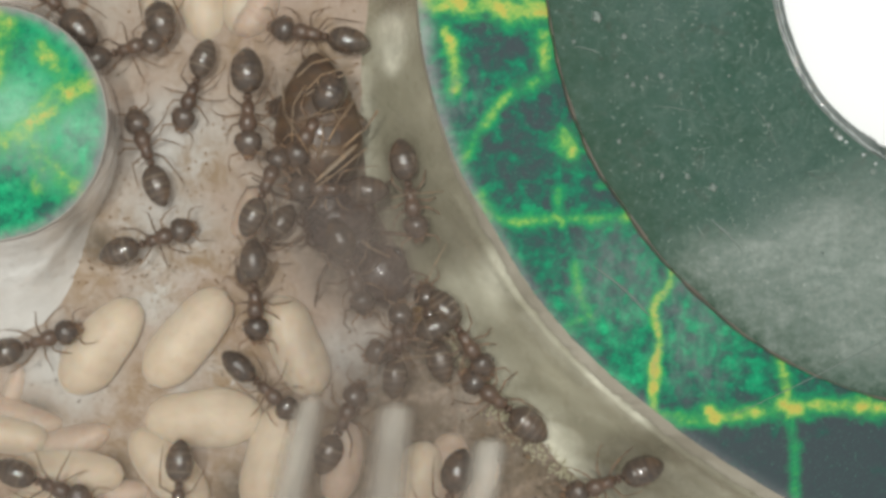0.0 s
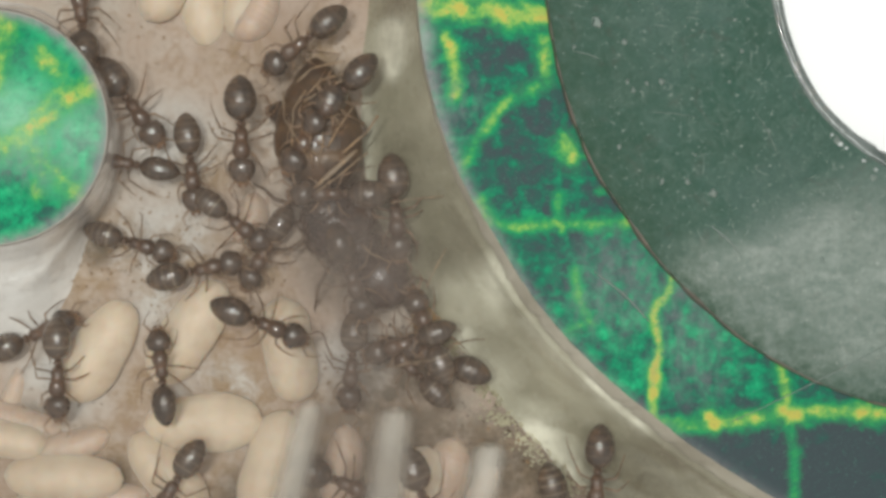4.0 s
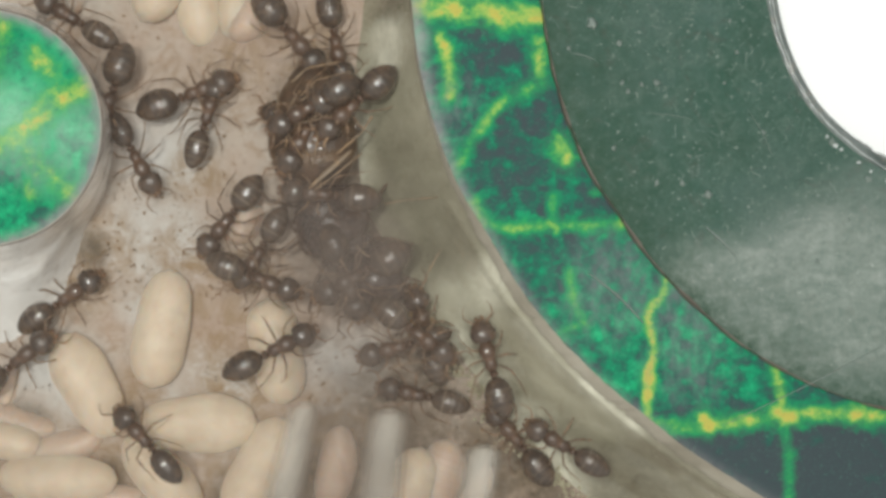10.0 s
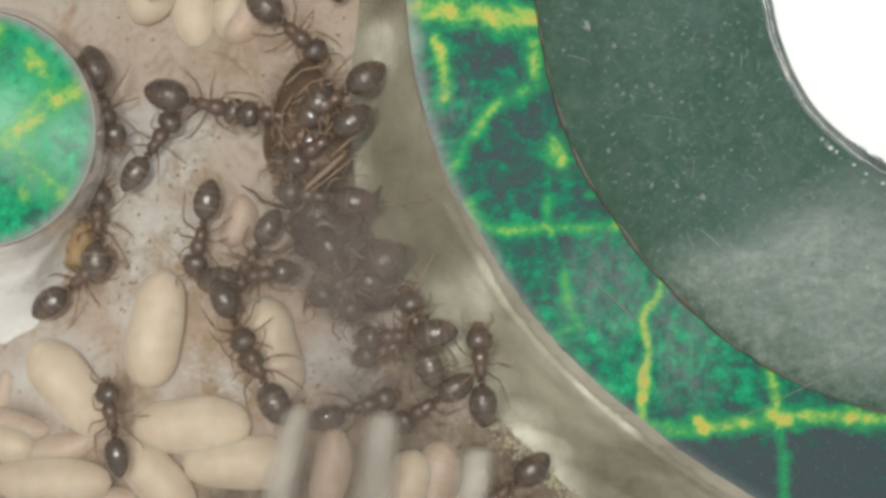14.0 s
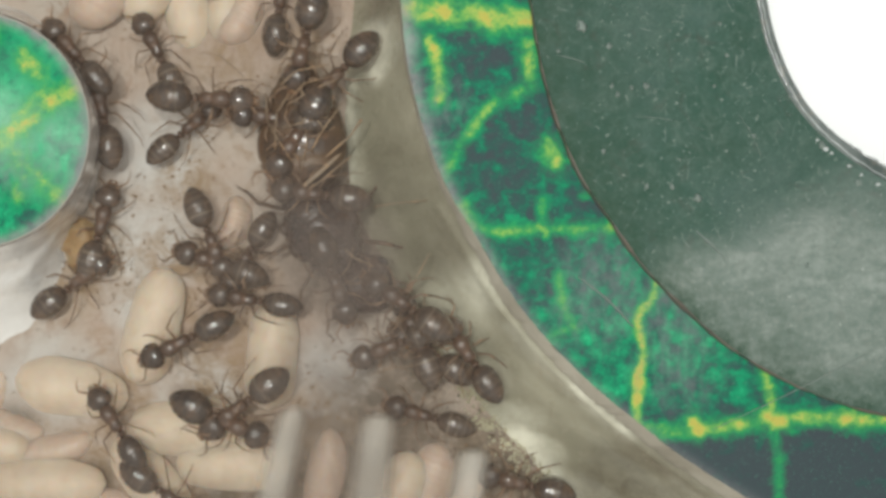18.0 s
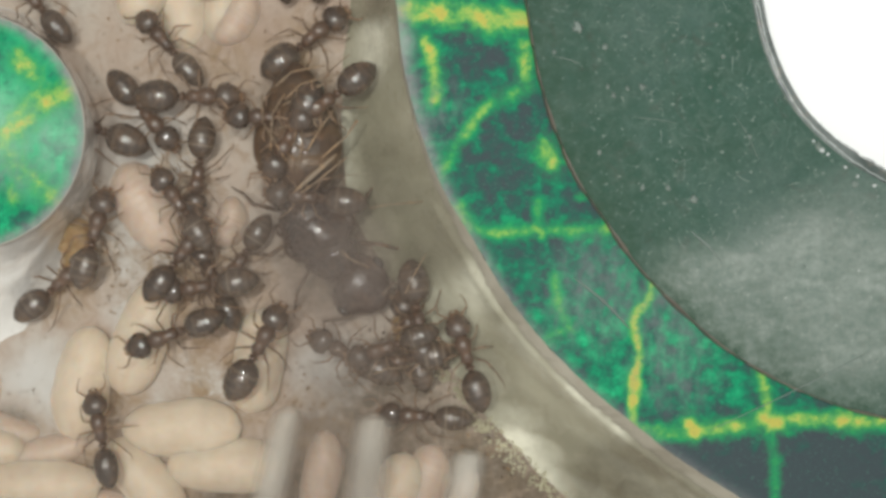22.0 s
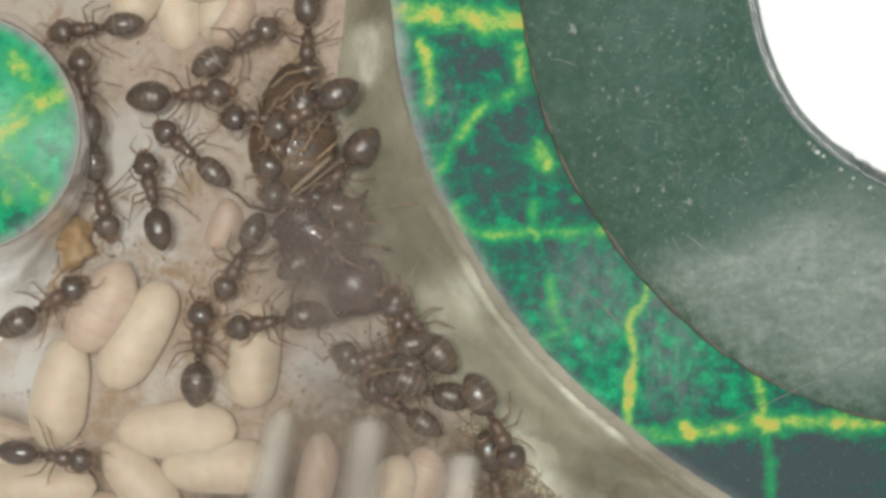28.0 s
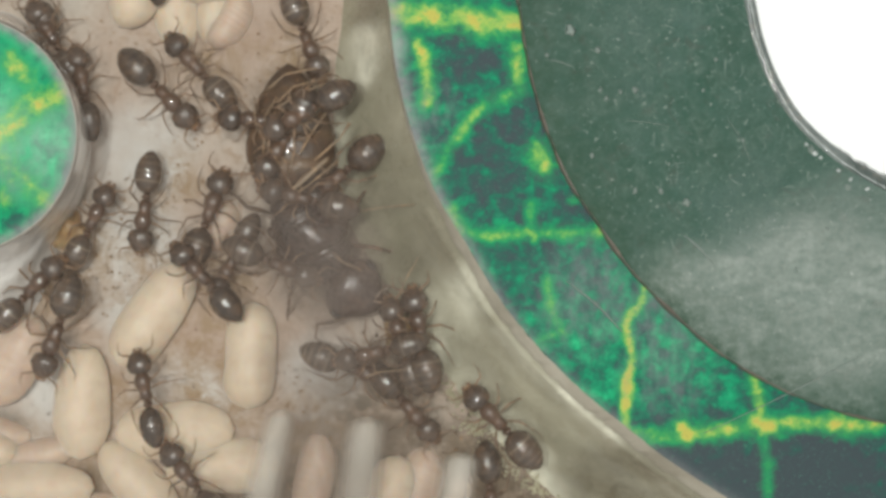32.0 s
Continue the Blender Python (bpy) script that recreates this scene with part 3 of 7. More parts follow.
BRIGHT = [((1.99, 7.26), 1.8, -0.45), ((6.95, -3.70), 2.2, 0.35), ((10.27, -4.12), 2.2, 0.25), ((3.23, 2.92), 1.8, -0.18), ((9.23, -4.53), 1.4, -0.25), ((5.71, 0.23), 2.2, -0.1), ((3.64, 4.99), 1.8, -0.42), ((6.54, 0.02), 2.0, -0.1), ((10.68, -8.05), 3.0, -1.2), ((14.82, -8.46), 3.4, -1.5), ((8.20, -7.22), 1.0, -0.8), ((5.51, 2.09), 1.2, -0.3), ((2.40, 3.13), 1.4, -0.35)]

MILK_HAZE = [((-0.87, 7.89), 0.7, 0.25), ((9.44, -1.22), 1.6, 0.07), ((6.33, -0.81), 2.2, 0.05), ((9.44, -3.29), 1.4, 0.05)]


def print_attrs(p, border):
    vein = halo = 0.0
    for line, w, s in VEINS:
        d = min(near(p, q) for q in line)
        if d < 3 * w:
            vein = max(vein, s * math.exp(-(d / (1.1 * w)) ** 2))
            halo = max(halo, math.exp(-(d / (1.75 * w)) ** 2))
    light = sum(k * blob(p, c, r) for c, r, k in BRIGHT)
    scuff_glare = max(blob(p, c, r) for c, r in SCUFF_GLARE)
    milk_haze = min(0.8, sum(k * blob(p, c, r) for c, r, k in MILK_HAZE))
    return vein, halo, light, scuff_glare, 0.85 * math.exp(-(border / 0.27) ** 2), milk_haze


rows, names, vals = [], ("vein", "halo", "light", "scuff_glare", "edge", "milk_haze"), ([], [], [], [], [], [])
for i in range(N):
    a, b = L_LINE[i], O_LINE[i]
    r, q = [], ([], [], [], [], [], [])
    for j in range(71):
        p = a.lerp(b, j / 70)
        r.append((p.x, p.y, TOP + 0.012 * noise.noise(Vector((p.x * 0.9, p.y * 0.9, 3)))))
        for k, v in enumerate(print_attrs(p, (p - a).length / (1.0 + 0.9 * max(0.0, 1 - i / N * 2.2)))):
            q[k].append(v * max(0.3, min(1.0, 1.5 - 1.8 * i / N)) if k == 4 else v)
    rows.append(r)
    for k in range(6):
        vals[k].append(q[k])
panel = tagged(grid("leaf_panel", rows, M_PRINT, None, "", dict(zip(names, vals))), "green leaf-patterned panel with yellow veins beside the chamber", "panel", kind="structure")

# ---- dark green ring plate with its round white opening ----
H_LINE = spline(HOLE_EDGE, N)
H_LINE = [p + Vector((-(H_LINE[min(i + 1, N - 1)] - H_LINE[max(i - 1, 0)]).y, (H_LINE[min(i + 1, N - 1)] - H_LINE[max(i - 1, 0)]).x, 0)).normalized() * 0.24 for i, p in enumerate(H_LINE)]
FROST = [((11.20, -2.44), 3.6, 0.7), ((9.56, -1.21), 2.4, 0.7), ((14.28, -2.44), 4.5, 1.0), ((15.92, -0.18), 4.0, 0.7), ((13.04, -0.59), 3.2, 0.35)]
rows, frost, border = [], [], []
for i in range(N):
    a, b = O_LINE[i], H_LINE[i]
    r, f, e = [(a.x, a.y, TOP - 0.3), (a.x, a.y, TOP + 0.36)], [0, 0], [1, 1]
    for j in range(61):
        p = a.lerp(b, 0.004 + 0.99 * j / 60)
        r.append((p.x, p.y, TOP + 0.40 + 0.01 * noise.noise(Vector((p.x, p.y, 5)))))
        f.append(min(1.0, sum(k * blob(p, c, q) for c, q, k in FROST)))
        e.append(math.exp(-min((p - o).length for o in O_LINE[max(0, i - 8):i + 60:4]) / 1.5))
    rows.append(r), frost.append(f), border.append(e)
plate = tagged(grid("ring_plate", rows, M_PLATE, None, "", {"frost": frost, "border": border}), "dark green scuffed plastic plate with a round opening", "plate", kind="structure")

rows = []
for i in range(N):
    p = O_LINE[i]
    t = (O_LINE[min(i + 1, N - 1)] - O_LINE[max(i - 1, 0)]).normalized()
    n = Vector((-t.y, t.x, 0))
    w = max(0.008, 0.035 + 0.075 * noise.noise(Vector((p.x * 0.9, p.y * 0.9, 0))))
    rows.append([(*(p - n * w).xy, TOP - 0.1), (*(p - n * w * 0.9).xy, TOP + 0.30), (*(p + n * 0.03).xy, TOP + 0.44), (*(p + n * w).xy, TOP + 0.41), (*(p + n * w).xy, TOP + 0.2)])
tagged(grid("glue_line", rows, M_EDGE), "thin brown glue line along the plate edge", "seam", kind="structure")

rows, lip = [], []
for i in range(N):
    p = H_LINE[i]
    t = (H_LINE[min(i + 1, N - 1)] - H_LINE[max(i - 1, 0)]).normalized()
    n = Vector((-t.y, t.x, 0))
    wide = max(0.0, min(1.0, (i / N - 0.30) * 2.2))
    g = 0.10 * noise.noise(Vector((p.x * 2, p.y * 2, 0))) + 0.05 * noise.noise(Vector((p.x * 7, p.y * 7, 0))) - 0.16 + 0.24 * wide
    prof = [(-0.36, 0.30), (-0.30, 0.43), (-0.16, 0.47), (-0.10, 0.42), (0.0, 0.46), (0.07, 0.40), (0.16 + g, 0.1), (0.27 + g, -0.3), (0.36 + g, -0.8)]
    rows.append([(*(p + n * o).xy, TOP + z) for o, z in prof])
    lip.append(((p - n * (0.20 + 0.4 * g)).x, (p - n * (0.20 + 0.4 * g)).y, TOP + 0.46))
# the pale lip thickens here and there to draw sparkles along it
tagged(part("lip", tube(lip, [0.016 + 0.020 * max(-0.7, noise.noise(Vector((i * 0.21, 3, 1)))) + 0.05 * max(0.0, noise.noise(Vector((i * 0.9, 8, 1))) - 0.25) for i in range(N)], 6), M_PALE_LINE), "thin pale polished lip of the opening", "rim", kind="structure")
tagged(grid("hole_rim", rows, M_CLEAR_RIM), "polished clear rim round the white opening", "rim", kind="structure")

rows = []
for i in range(0, N, 4):
    a = H_LINE[i]
    rows.append([(*a.lerp(Vector((24, 13, 0)), w).xy, 2.7) for w in (-0.06, 0.1, 0.3, 0.6, 1.0)])
white = tagged(grid("white_cap", rows, M_WHITE), "bright white plastic in the round opening", "cap", kind="structure")

# ---- pillar with the same print, and its milky flared foot ----
PC, PR = Vector((*(-16.60, 4.62), 0)), 4.28
FOOT = [(-17.90, 10.07), (-15.71, 9.62), (-14.15, 8.06), (-13.05, 5.83), (-12.86, 4.04), (-13.15, 2.37), (-13.93, 0.92), (-14.37, -0.65), (-15.09, -2.32), (-16.83, -3.55), (-18.84, -4.44), (-21.96, -4.44), (-24.87, -1.32), (-24.87, 4.26), (-23.08, 8.50), (-20.18, 10.07), (-17.90, 10.07)]
foot = spline(FOOT, 161)[:-1]
PV = [([(-16.64, 8.92), (-16.06, 8.51), (-16.18, 7.47), (-16.47, 6.44)], 0.6, 0.9), ([(-12.75, 6.27), (-13.12, 5.92), (-14.05, 5.57), (-14.78, 4.88), (-15.44, 4.20), (-16.23, 4.06), (-17.47, 3.95)], 0.60, 0.93), ([(-15.40, 4.20), (-14.78, 3.44), (-14.16, 2.92), (-13.54, 2.19), (-13.16, 1.84)], 0.52, 0.80), ([(-14.61, 7.22), (-14.20, 6.81)], 0.52, 0.86), ([(-14.94, 2.40), (-14.74, 2.19)], 0.40, 0.66)]
VEINS = [(spline(v, 90), w, s) for v, w, s in PV]
BRIGHT = [((-15.61, 4.68), 9.0, 0.20), ((-14.98, 4.16), 2.6, 0.5), ((-14.36, 7.06), 1.6, 0.4), ((-13.95, 7.47), 2.0, 0.5), ((-13.74, 3.95), 2.6, 0.45), ((-15.40, 1.26), 2.2, 0.6), ((-15.61, 2.71), 1.4, -0.4), ((-14.36, 1.26), 1.0, -0.4), ((-16.23, 5.61), 2.0, 0.5)]
# pillar spots greyed to paint the glare lying on its print
SCUFF_GLARE = [((-13.33, 3.95), 1.8), ((-15.19, 3.13), 1.3)]
# where the glare on the pillar top is painted in
MILK_HAZE = [((-16.33, 4.57), 2.1, 0.26), ((-15.40, 5.09), 1.6, 0.10), ((-13.85, 3.95), 2.2, 0.16), ((-12.81, 4.68), 1.2, 0.12), ((-14.98, 6.44), 1.6, 0.06)]
pillar = thing("pillar", "round pillar with a green leaf print on top and a milky flared foot", "pillar", kind="structure")
rows, vals = [], ([], [], [], [], [], [])
for i in range(49):
    rr = PR * i / 48
    r, q = [], ([], [], [], [], [], [])
    for f in foot:
        d = (f - PC).normalized()
        p = PC + d * rr
        r.append((p.x, p.y, TOP + 0.01))
        for k, v in enumerate(print_attrs(p, PR - rr)):
            q[k].append(v)
    rows.append(r)
    for k in range(6):
        vals[k].append(q[k])
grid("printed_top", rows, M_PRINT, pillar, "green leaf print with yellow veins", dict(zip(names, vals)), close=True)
rows = []
for i in range(25):
    w = i / 24
    r = []
    for f in foot:
        d = (f - PC).normalized()
        a = PC + d * (PR + 0.10)
        e = a.lerp(f, w ** 1.15 * 1.05)
        z = TOP * (1 - w) ** 1.7 - 0.12 * w + 0.10 * noise.noise(Vector((e.x * 0.6, e.y * 0.6, 0))) * math.sin(math.pi * w)
        z += 0.28 * math.exp(-((w - 0.45) / 0.10) ** 2) * max(0.0, d.x * 0.8 - d.y * 0.6)
        r.append((e.x, e.y, z))
    rows.append(r)
grid("foot", rows, M_SKIRT, pillar, "milky glossy resin", close=True)
rows = []
for i in range(9):
    g = math.pi * i / 8
    rows.append([(*(PC + (f - PC).normalized() * (PR + 0.03 - 0.04 * math.cos(g))).xy, TOP - 0.03 + 0.06 * math.sin(g)) for f in foot])
grid("rim", rows, M_PILLAR_RIM, pillar, "greyish frosted edge", close=True)

# ---- the worker ants ----
LEGS = [
    ((0.46, 0.18, 0.56), [(0, 0, 0), (0.26, 0.52, 0.42), (0.62, 0.82, 0.02), (1.00, 1.02, -0.46), (1.26, 1.00, -0.55)]),
    ((0.15, 0.20, 0.56), [(0, 0, 0), (0.04, 0.74, 0.46), (-0.16, 1.18, -0.06), (-0.34, 1.52, -0.50), (-0.52, 1.72, -0.55)]),
    ((-0.12, 0.18, 0.56), [(0, 0, 0), (-0.34, 0.66, 0.50), (-0.92, 0.98, -0.02), (-1.42, 1.22, -0.50), (-1.70, 1.30, -0.55)]),
]


def limb(name, root, points, side, material, parent, k=1.0, thick=1.0, label="", reach=1.0, tip="shin"):
    """A leg or feeler in two pieces: the thick upper part, and from its joint on the thin lower one."""
    pts = [(x * k * reach, y * side * k * reach, z * k) for x, y, z in points]
    fine = []
    for a, b in zip(pts, pts[1:]):
        fine += [a, tuple(0.5 * (p + q) for p, q in zip(a, b))]
    fine.append(pts[-1])
    radii = [r * k * thick for r in (0.055, 0.088, 0.080, 0.070, 0.046)]
    ob = part(name, tube(fine[:5], radii, 6), material, parent, label)
    ob.location = (root[0] * k * MM, root[1] * side * k * MM, root[2] * k * MM)
    part(tip, tube(fine[4:], [r * k * thick for r in (0.058, 0.046, 0.036, 0.027, 0.018)], 6), material, ob)
    return ob


def seams(ob, x0, length, marks, width, strength=1.0):
    """Pale membranes between the plates of a gaster."""
    a = ob.data.attributes.new("seam", "FLOAT", "POINT")
    a.data.foreach_set("value", [strength * max((1.0 if n == 0 or strength > 1 else 0.4) * math.exp(-(((x0 - v.co.x / MM) / length - q) / width) ** 2) for n, q in enumerate(marks)) for v in ob.data.vertices])


def worker(k, plump, label, bands=0.5):
    """One worker facing +x, standing with its feet at z = 0."""
    ant = thing("worker_ant", label, "ant", "worker ants in the nest")
    z = 0.66
    head = [(0.78, 0.10, 0.10), (0.81, 0.30, 0.24), (0.89, 0.44, 0.32), (1.05, 0.51, 0.37), (1.24, 0.50, 0.37), (1.42, 0.43, 0.31), (1.57, 0.33, 0.23), (1.68, 0.22, 0.15), (1.73, 0.11, 0.08)]
    h = part("head", body_of([(x * k, y * k, r * k, (z + 0.06 - 0.10 * max(0, x - 1.1)) * k) for x, y, r in head], 16), M_HEAD, ant)
    part("clypeus", body_of([(x * k, y * k, r * k, (z + 0.005) * k) for x, y, r in ((1.50, 0.30, 0.225), (1.58, 0.31, 0.215), (1.66, 0.24, 0.165), (1.74, 0.13, 0.085))], 14), M_LEG, h, "paler brown face")
    for s in (1, -1):
        e = part("eye", lump(1, 0.075 * k, 0.05 * k, 0.06 * k, 0.0, 1), M_EYE, h)
        e.location = (1.20 * k * MM, 0.46 * s * k * MM, (z + 0.16) * k * MM)
        m = part("mandible", tube([(1.60 * k, 0.13 * s * k, (z - 0.03) * k), (1.76 * k, 0.14 * s * k, (z - 0.06) * k), (1.84 * k, 0.03 * s * k, (z - 0.07) * k)], [0.07 * k, 0.06 * k, 0.02 * k], 6), M_THORAX, h)
    meso = [(0.88, 0.12, 0.12, 0.02), (0.80, 0.22, 0.21, 0.03), (0.64, 0.32, 0.29, 0.05), (0.44, 0.345, 0.32, 0.07), (0.26, 0.29, 0.28, 0.07), (0.14, 0.23, 0.22, 0.03), (0.04, 0.235, 0.22, 0.03), (-0.12, 0.26, 0.23, 0.03), (-0.27, 0.22, 0.19, -0.03), (-0.38, 0.11, 0.10, -0.09)]
    part("thorax", body_of([(x * k, y * k, r * k, (z + dz) * k) for x, y, r, dz in meso], 12), M_THORAX, ant)
    part("petiole", body_of([(x * k, y * k, r * k, (z + dz) * k) for x, y, r, dz in [(-0.33, 0.08, 0.07, -0.10), (-0.42, 0.17, 0.16, -0.02), (-0.48, 0.19, 0.21, 0.03), (-0.54, 0.15, 0.15, -0.02), (-0.64, 0.08, 0.07, -0.08)]], 10), M_THORAX, ant)
    rings, marks = [], (0.30, 0.52, 0.70, 0.85)
    for i in range(34):
        f = i / 33
        w = math.sqrt(max(0.0, 1 - ((0.42 - f) / 0.42) ** 2)) if f < 0.42 else max(0.0, 1 - ((f - 0.42) / 0.58) ** 2.2) ** 0.66
        seam = sum(0.04 * math.exp(-((f - q) / 0.016) ** 2) for q in marks)
        w = max(0.04, w - seam * w)
        rings.append(((-0.58 - 1.70 * f) * k, 0.54 * plump * w * k, 0.47 * plump * w * k, (z + 0.05 + 0.06 * math.sin(math.pi * f)) * k))
    seams(part("gaster", body_of(rings, 18), M_GASTER, ant), -0.58 * k, 1.70 * k, marks, 0.026, bands)
    rnd = random.Random(int(k * 100))
    for s in (1, -1):
        for root, pts in LEGS:
            bent, sway, lift = [], rnd.uniform(-0.30, 0.30), rnd.uniform(0.82, 1.08)
            for n, (px, py, pz) in enumerate(pts):
                g = sway * n / 4
                bent.append(((px + g * py) * lift, (py - 0.5 * abs(g) * py) * lift, pz))
            limb("leg", root, bent, s, M_LEG, ant, k, 0.50, "", 0.74)
        a = limb("antenna", (1.50, 0.15, 0.74), [(0, 0, 0), (0.22, 0.26, 0.10), (0.40, 0.50, 0.06), (0.72, 0.50, -0.14), (1.00, 0.38, -0.34)], s, M_LEG, ant, k, 0.52, "", 0.85, "antenna_tip")
    return ant


NOWHERE = pose(0, 0, -0.5)
KINDS = [
    worker(1.00, 1.00, "dark brown glossy worker ant walking about the nest"),
    worker(0.94, 0.94, "slender dark brown worker ant with thin tan legs"),
    worker(1.04, 1.12, "worker ant with a swollen shiny brown gaster"),
    worker(0.98, 1.04, "dark worker ant with a pointed banded gaster"),
]
striped = worker(1.00, 1.06, "worker ant with pale bands across its stretched brown gaster", 1.1)
ants = list(KINDS)
for i in range(4, 36):
    if i == 12:
        ants.append(striped)
    else:
        ants.append(copy_thing(striped if i in (19, 26) else KINDS[(i * 3 + i // 4) % 4], NOWHERE))

# ---- the queen ----
queen = thing("queen_ant", "large dark brown queen ant half hidden under fogged cover", "ant")
QZ = 1.15
rings = []
for i in range(48):
    f = i / 47
    w = max(0.05, math.sin(math.pi * min(1.0, f ** 0.72)) ** 0.62)
    seam = sum(0.05 * math.exp(-((f - q) / 0.012) ** 2) for q in (0.26, 0.48, 0.66, 0.82))
    rings.append((-5.2 * f, 1.72 * (w - seam), 1.02 * (w - seam), QZ + 0.05))
belly = part("gaster", body_of(rings, 28), M_QUEEN_BELLY, queen, "swollen brown gaster with banded plates")
belly.matrix_basis = pose(-0.9 * MM, 0, 0, 0, 0, -28)
seams(belly, 0, 5.1, (0.26, 0.48, 0.66, 0.82), 0.045)
rings = []
for i in range(41):
    f = i / 40
    x = -1.5 + 4.1 * f
    w = max(0.2, math.sin(math.pi * (0.06 + 0.88 * f)) ** 0.55)
    furrow = sum(d * math.exp(-((x - q) / s) ** 2) for q, d, s in ((-0.75, 0.16, 0.12), (0.05, 0.10, 0.07), (1.45, 0.22, 0.12)))
    rings.append((x, 1.38 * (w - 0.7 * furrow), 1.1 * (w - furrow), QZ + 0.12 * math.sin(math.pi * f)))
bm = body_of(rings, 28)
for v in bm.verts:
    v.co.z -= 0.10 * MM * math.exp(-((abs(v.co.y / MM) - 0.55) / 0.1) ** 2) * (1 if 0 < v.co.x / MM < 1.4 else 0)
    v.co *= 1 + 0.05 * noise.noise(v.co * 900)
part("thorax", bm, M_QUEEN, queen, "broad dark thorax with furrowed plates")
for s in (1, -1):
    for x, r in ((0.75, 0.24), (-0.15, 0.18)):
        ob = part("wing_stub", lump(4 + x, r * 1.5, r, r, 0.3, 2), M_QUEEN_BELLY, queen)
        ob.location = (x * MM, 1.25 * s * MM, (QZ + 0.4) * MM)
part("petiole", body_of([(-1.75, 0.25, 0.25, QZ - 0.3), (-1.6, 0.5, 0.75, QZ - 0.1), (-1.4, 0.25, 0.25, QZ - 0.3)], 12), M_QUEEN, queen)
qh = part("head", body_of([(x - 2.5, y, r, QZ - 0.1) for x, y, r in [(2.45, 0.35, 0.3), (2.6, 0.95, 0.6), (2.95, 1.22, 0.72), (3.4, 1.24, 0.70), (3.8, 1.06, 0.58), (4.15, 0.78, 0.42), (4.4, 0.5, 0.3), (4.55, 0.2, 0.14)]], 20), M_QUEEN, queen, "broad dark head")
qh.matrix_basis = pose(2.45 * MM, 0, 0, 0, 0, 24)
for s in (1, -1):
    e = part("eye", lump(3, 0.28, 0.18, 0.24, 0, 2), M_EYE, qh)
    e.location = (0.85 * MM, 1.14 * s * MM, (QZ + 0.12) * MM)
    limb("antenna", (4.0, 0.4, QZ), [(0, 0, 0), (-0.1, 0.6, 0.25), (-0.3, 1.1, 0.2), (0.1, 1.45, -0.1), (0.5, 1.35, -0.5)], s, M_QUEEN_LIMB, queen, 1.0, 0.85, "thin reddish antenna", 1.0, "antenna_tip")
    for root, pts in (((1.6, 0.9, 0.9), [(0, 0, 0), (0.6, 0.9, 0.8), (1.0, 1.3, 0.0), (1.2, 1.6, -0.8), (1.4, 1.7, -0.86)]),
                      ((0.4, 1.1, 0.9), [(0, 0, 0), (0.1, 0.9, 0.7), (-0.2, 1.35, 0.0), (-0.4, 1.7, -0.8), (-0.6, 1.8, -0.86)]),
                      ((-0.8, 0.9, 0.9), [(0, 0, 0), (-0.7, 0.7, 0.7), (-1.3, 0.9, 0.2), (-1.7, 1.2, -0.6), (-1.9, 1.3, -0.86)])):
        limb("leg", root, pts, s, M_QUEEN_LIMB, queen, 1.0, 0.95, "amber brown leg")
queen.matrix_basis = Matrix.Translation(Vector((-4.28, 1.58, 0)) * MM) @ pose(0, 0, 0, 0, 0, -60)
wing = tagged(part("wing_scrap", body_of([(-1.0, 0.02, 0.02, 0), (-0.7, 0.07, 0.03, 0.02), (-0.1, 0.10, 0.03, 0.05), (0.5, 0.085, 0.03, 0.04), (0.95, 0.05, 0.03, 0), (1.15, 0.02, 0.02, -0.03)], 10), M_QUEEN_LEG), "tan dry wing scrap lying on the queen", "wing")
wing.matrix_basis = Matrix.Translation(Vector((*(-4.06, 3.15), 2.5)) * MM) @ pose(0, 0, 0, 0, 0, 42)

# loose tan straws over the brood heap
STRAWS = [
    ((-3.36, 6.67), (-5.26, 5.72), 0.035), ((-2.45, 5.19), (-3.78, 3.78), 0.04), ((-5.15, 6.14), (-5.68, 4.03), 0.03), ((-1.98, 1.92), (0.02, 2.17), 0.022),
    ((-3.05, 0.34), (-1.99, -0.30), 0.05), ((-5.47, 6.46), (-3.67, 7.24), 0.03), ((-4.73, 2.34), (-2.83, 3.82), 0.03), ((-1.80, -4.26), (-0.51, -4.00), 0.03),
    ((-6.00, 6.14), (-5.05, 3.61), 0.028), ((-6.64, 3.83), (-5.57, 5.51), 0.026), ((-4.31, 4.03), (-3.15, 5.83), 0.028), ((-5.90, 2.98), (-4.42, 2.35), 0.026),
    ((-4.73, 6.36), (-3.89, 4.88), 0.03), ((-7.64, 8.22), (-5.70, 8.87), 0.02), ((-8.39, 7.67), (-6.83, 6.77), 0.018), ((-3.92, -2.53), (-3.08, -3.40), 0.022),
    ((-5.36, 4.88), (-3.67, 5.30), 0.024), ((-5.68, 3.50), (-4.10, 4.24), 0.022), ((-4.52, 4.77), (-4.73, 3.19), 0.02), ((-3.67, 4.35), (-2.83, 2.98), 0.024), ((-5.05, 3.93), (-3.46, 3.50), 0.018), ((-6.45, 4.79), (-5.26, 4.24), 0.018),
    ((-0.62, -1.26), (0.13, 0.23), 0.02), ((-4.88, 8.54), (-3.49, 9.29), 0.026),
]
rnd = random.Random(12)
STRAWS = STRAWS[:8] + STRAWS[8::2]
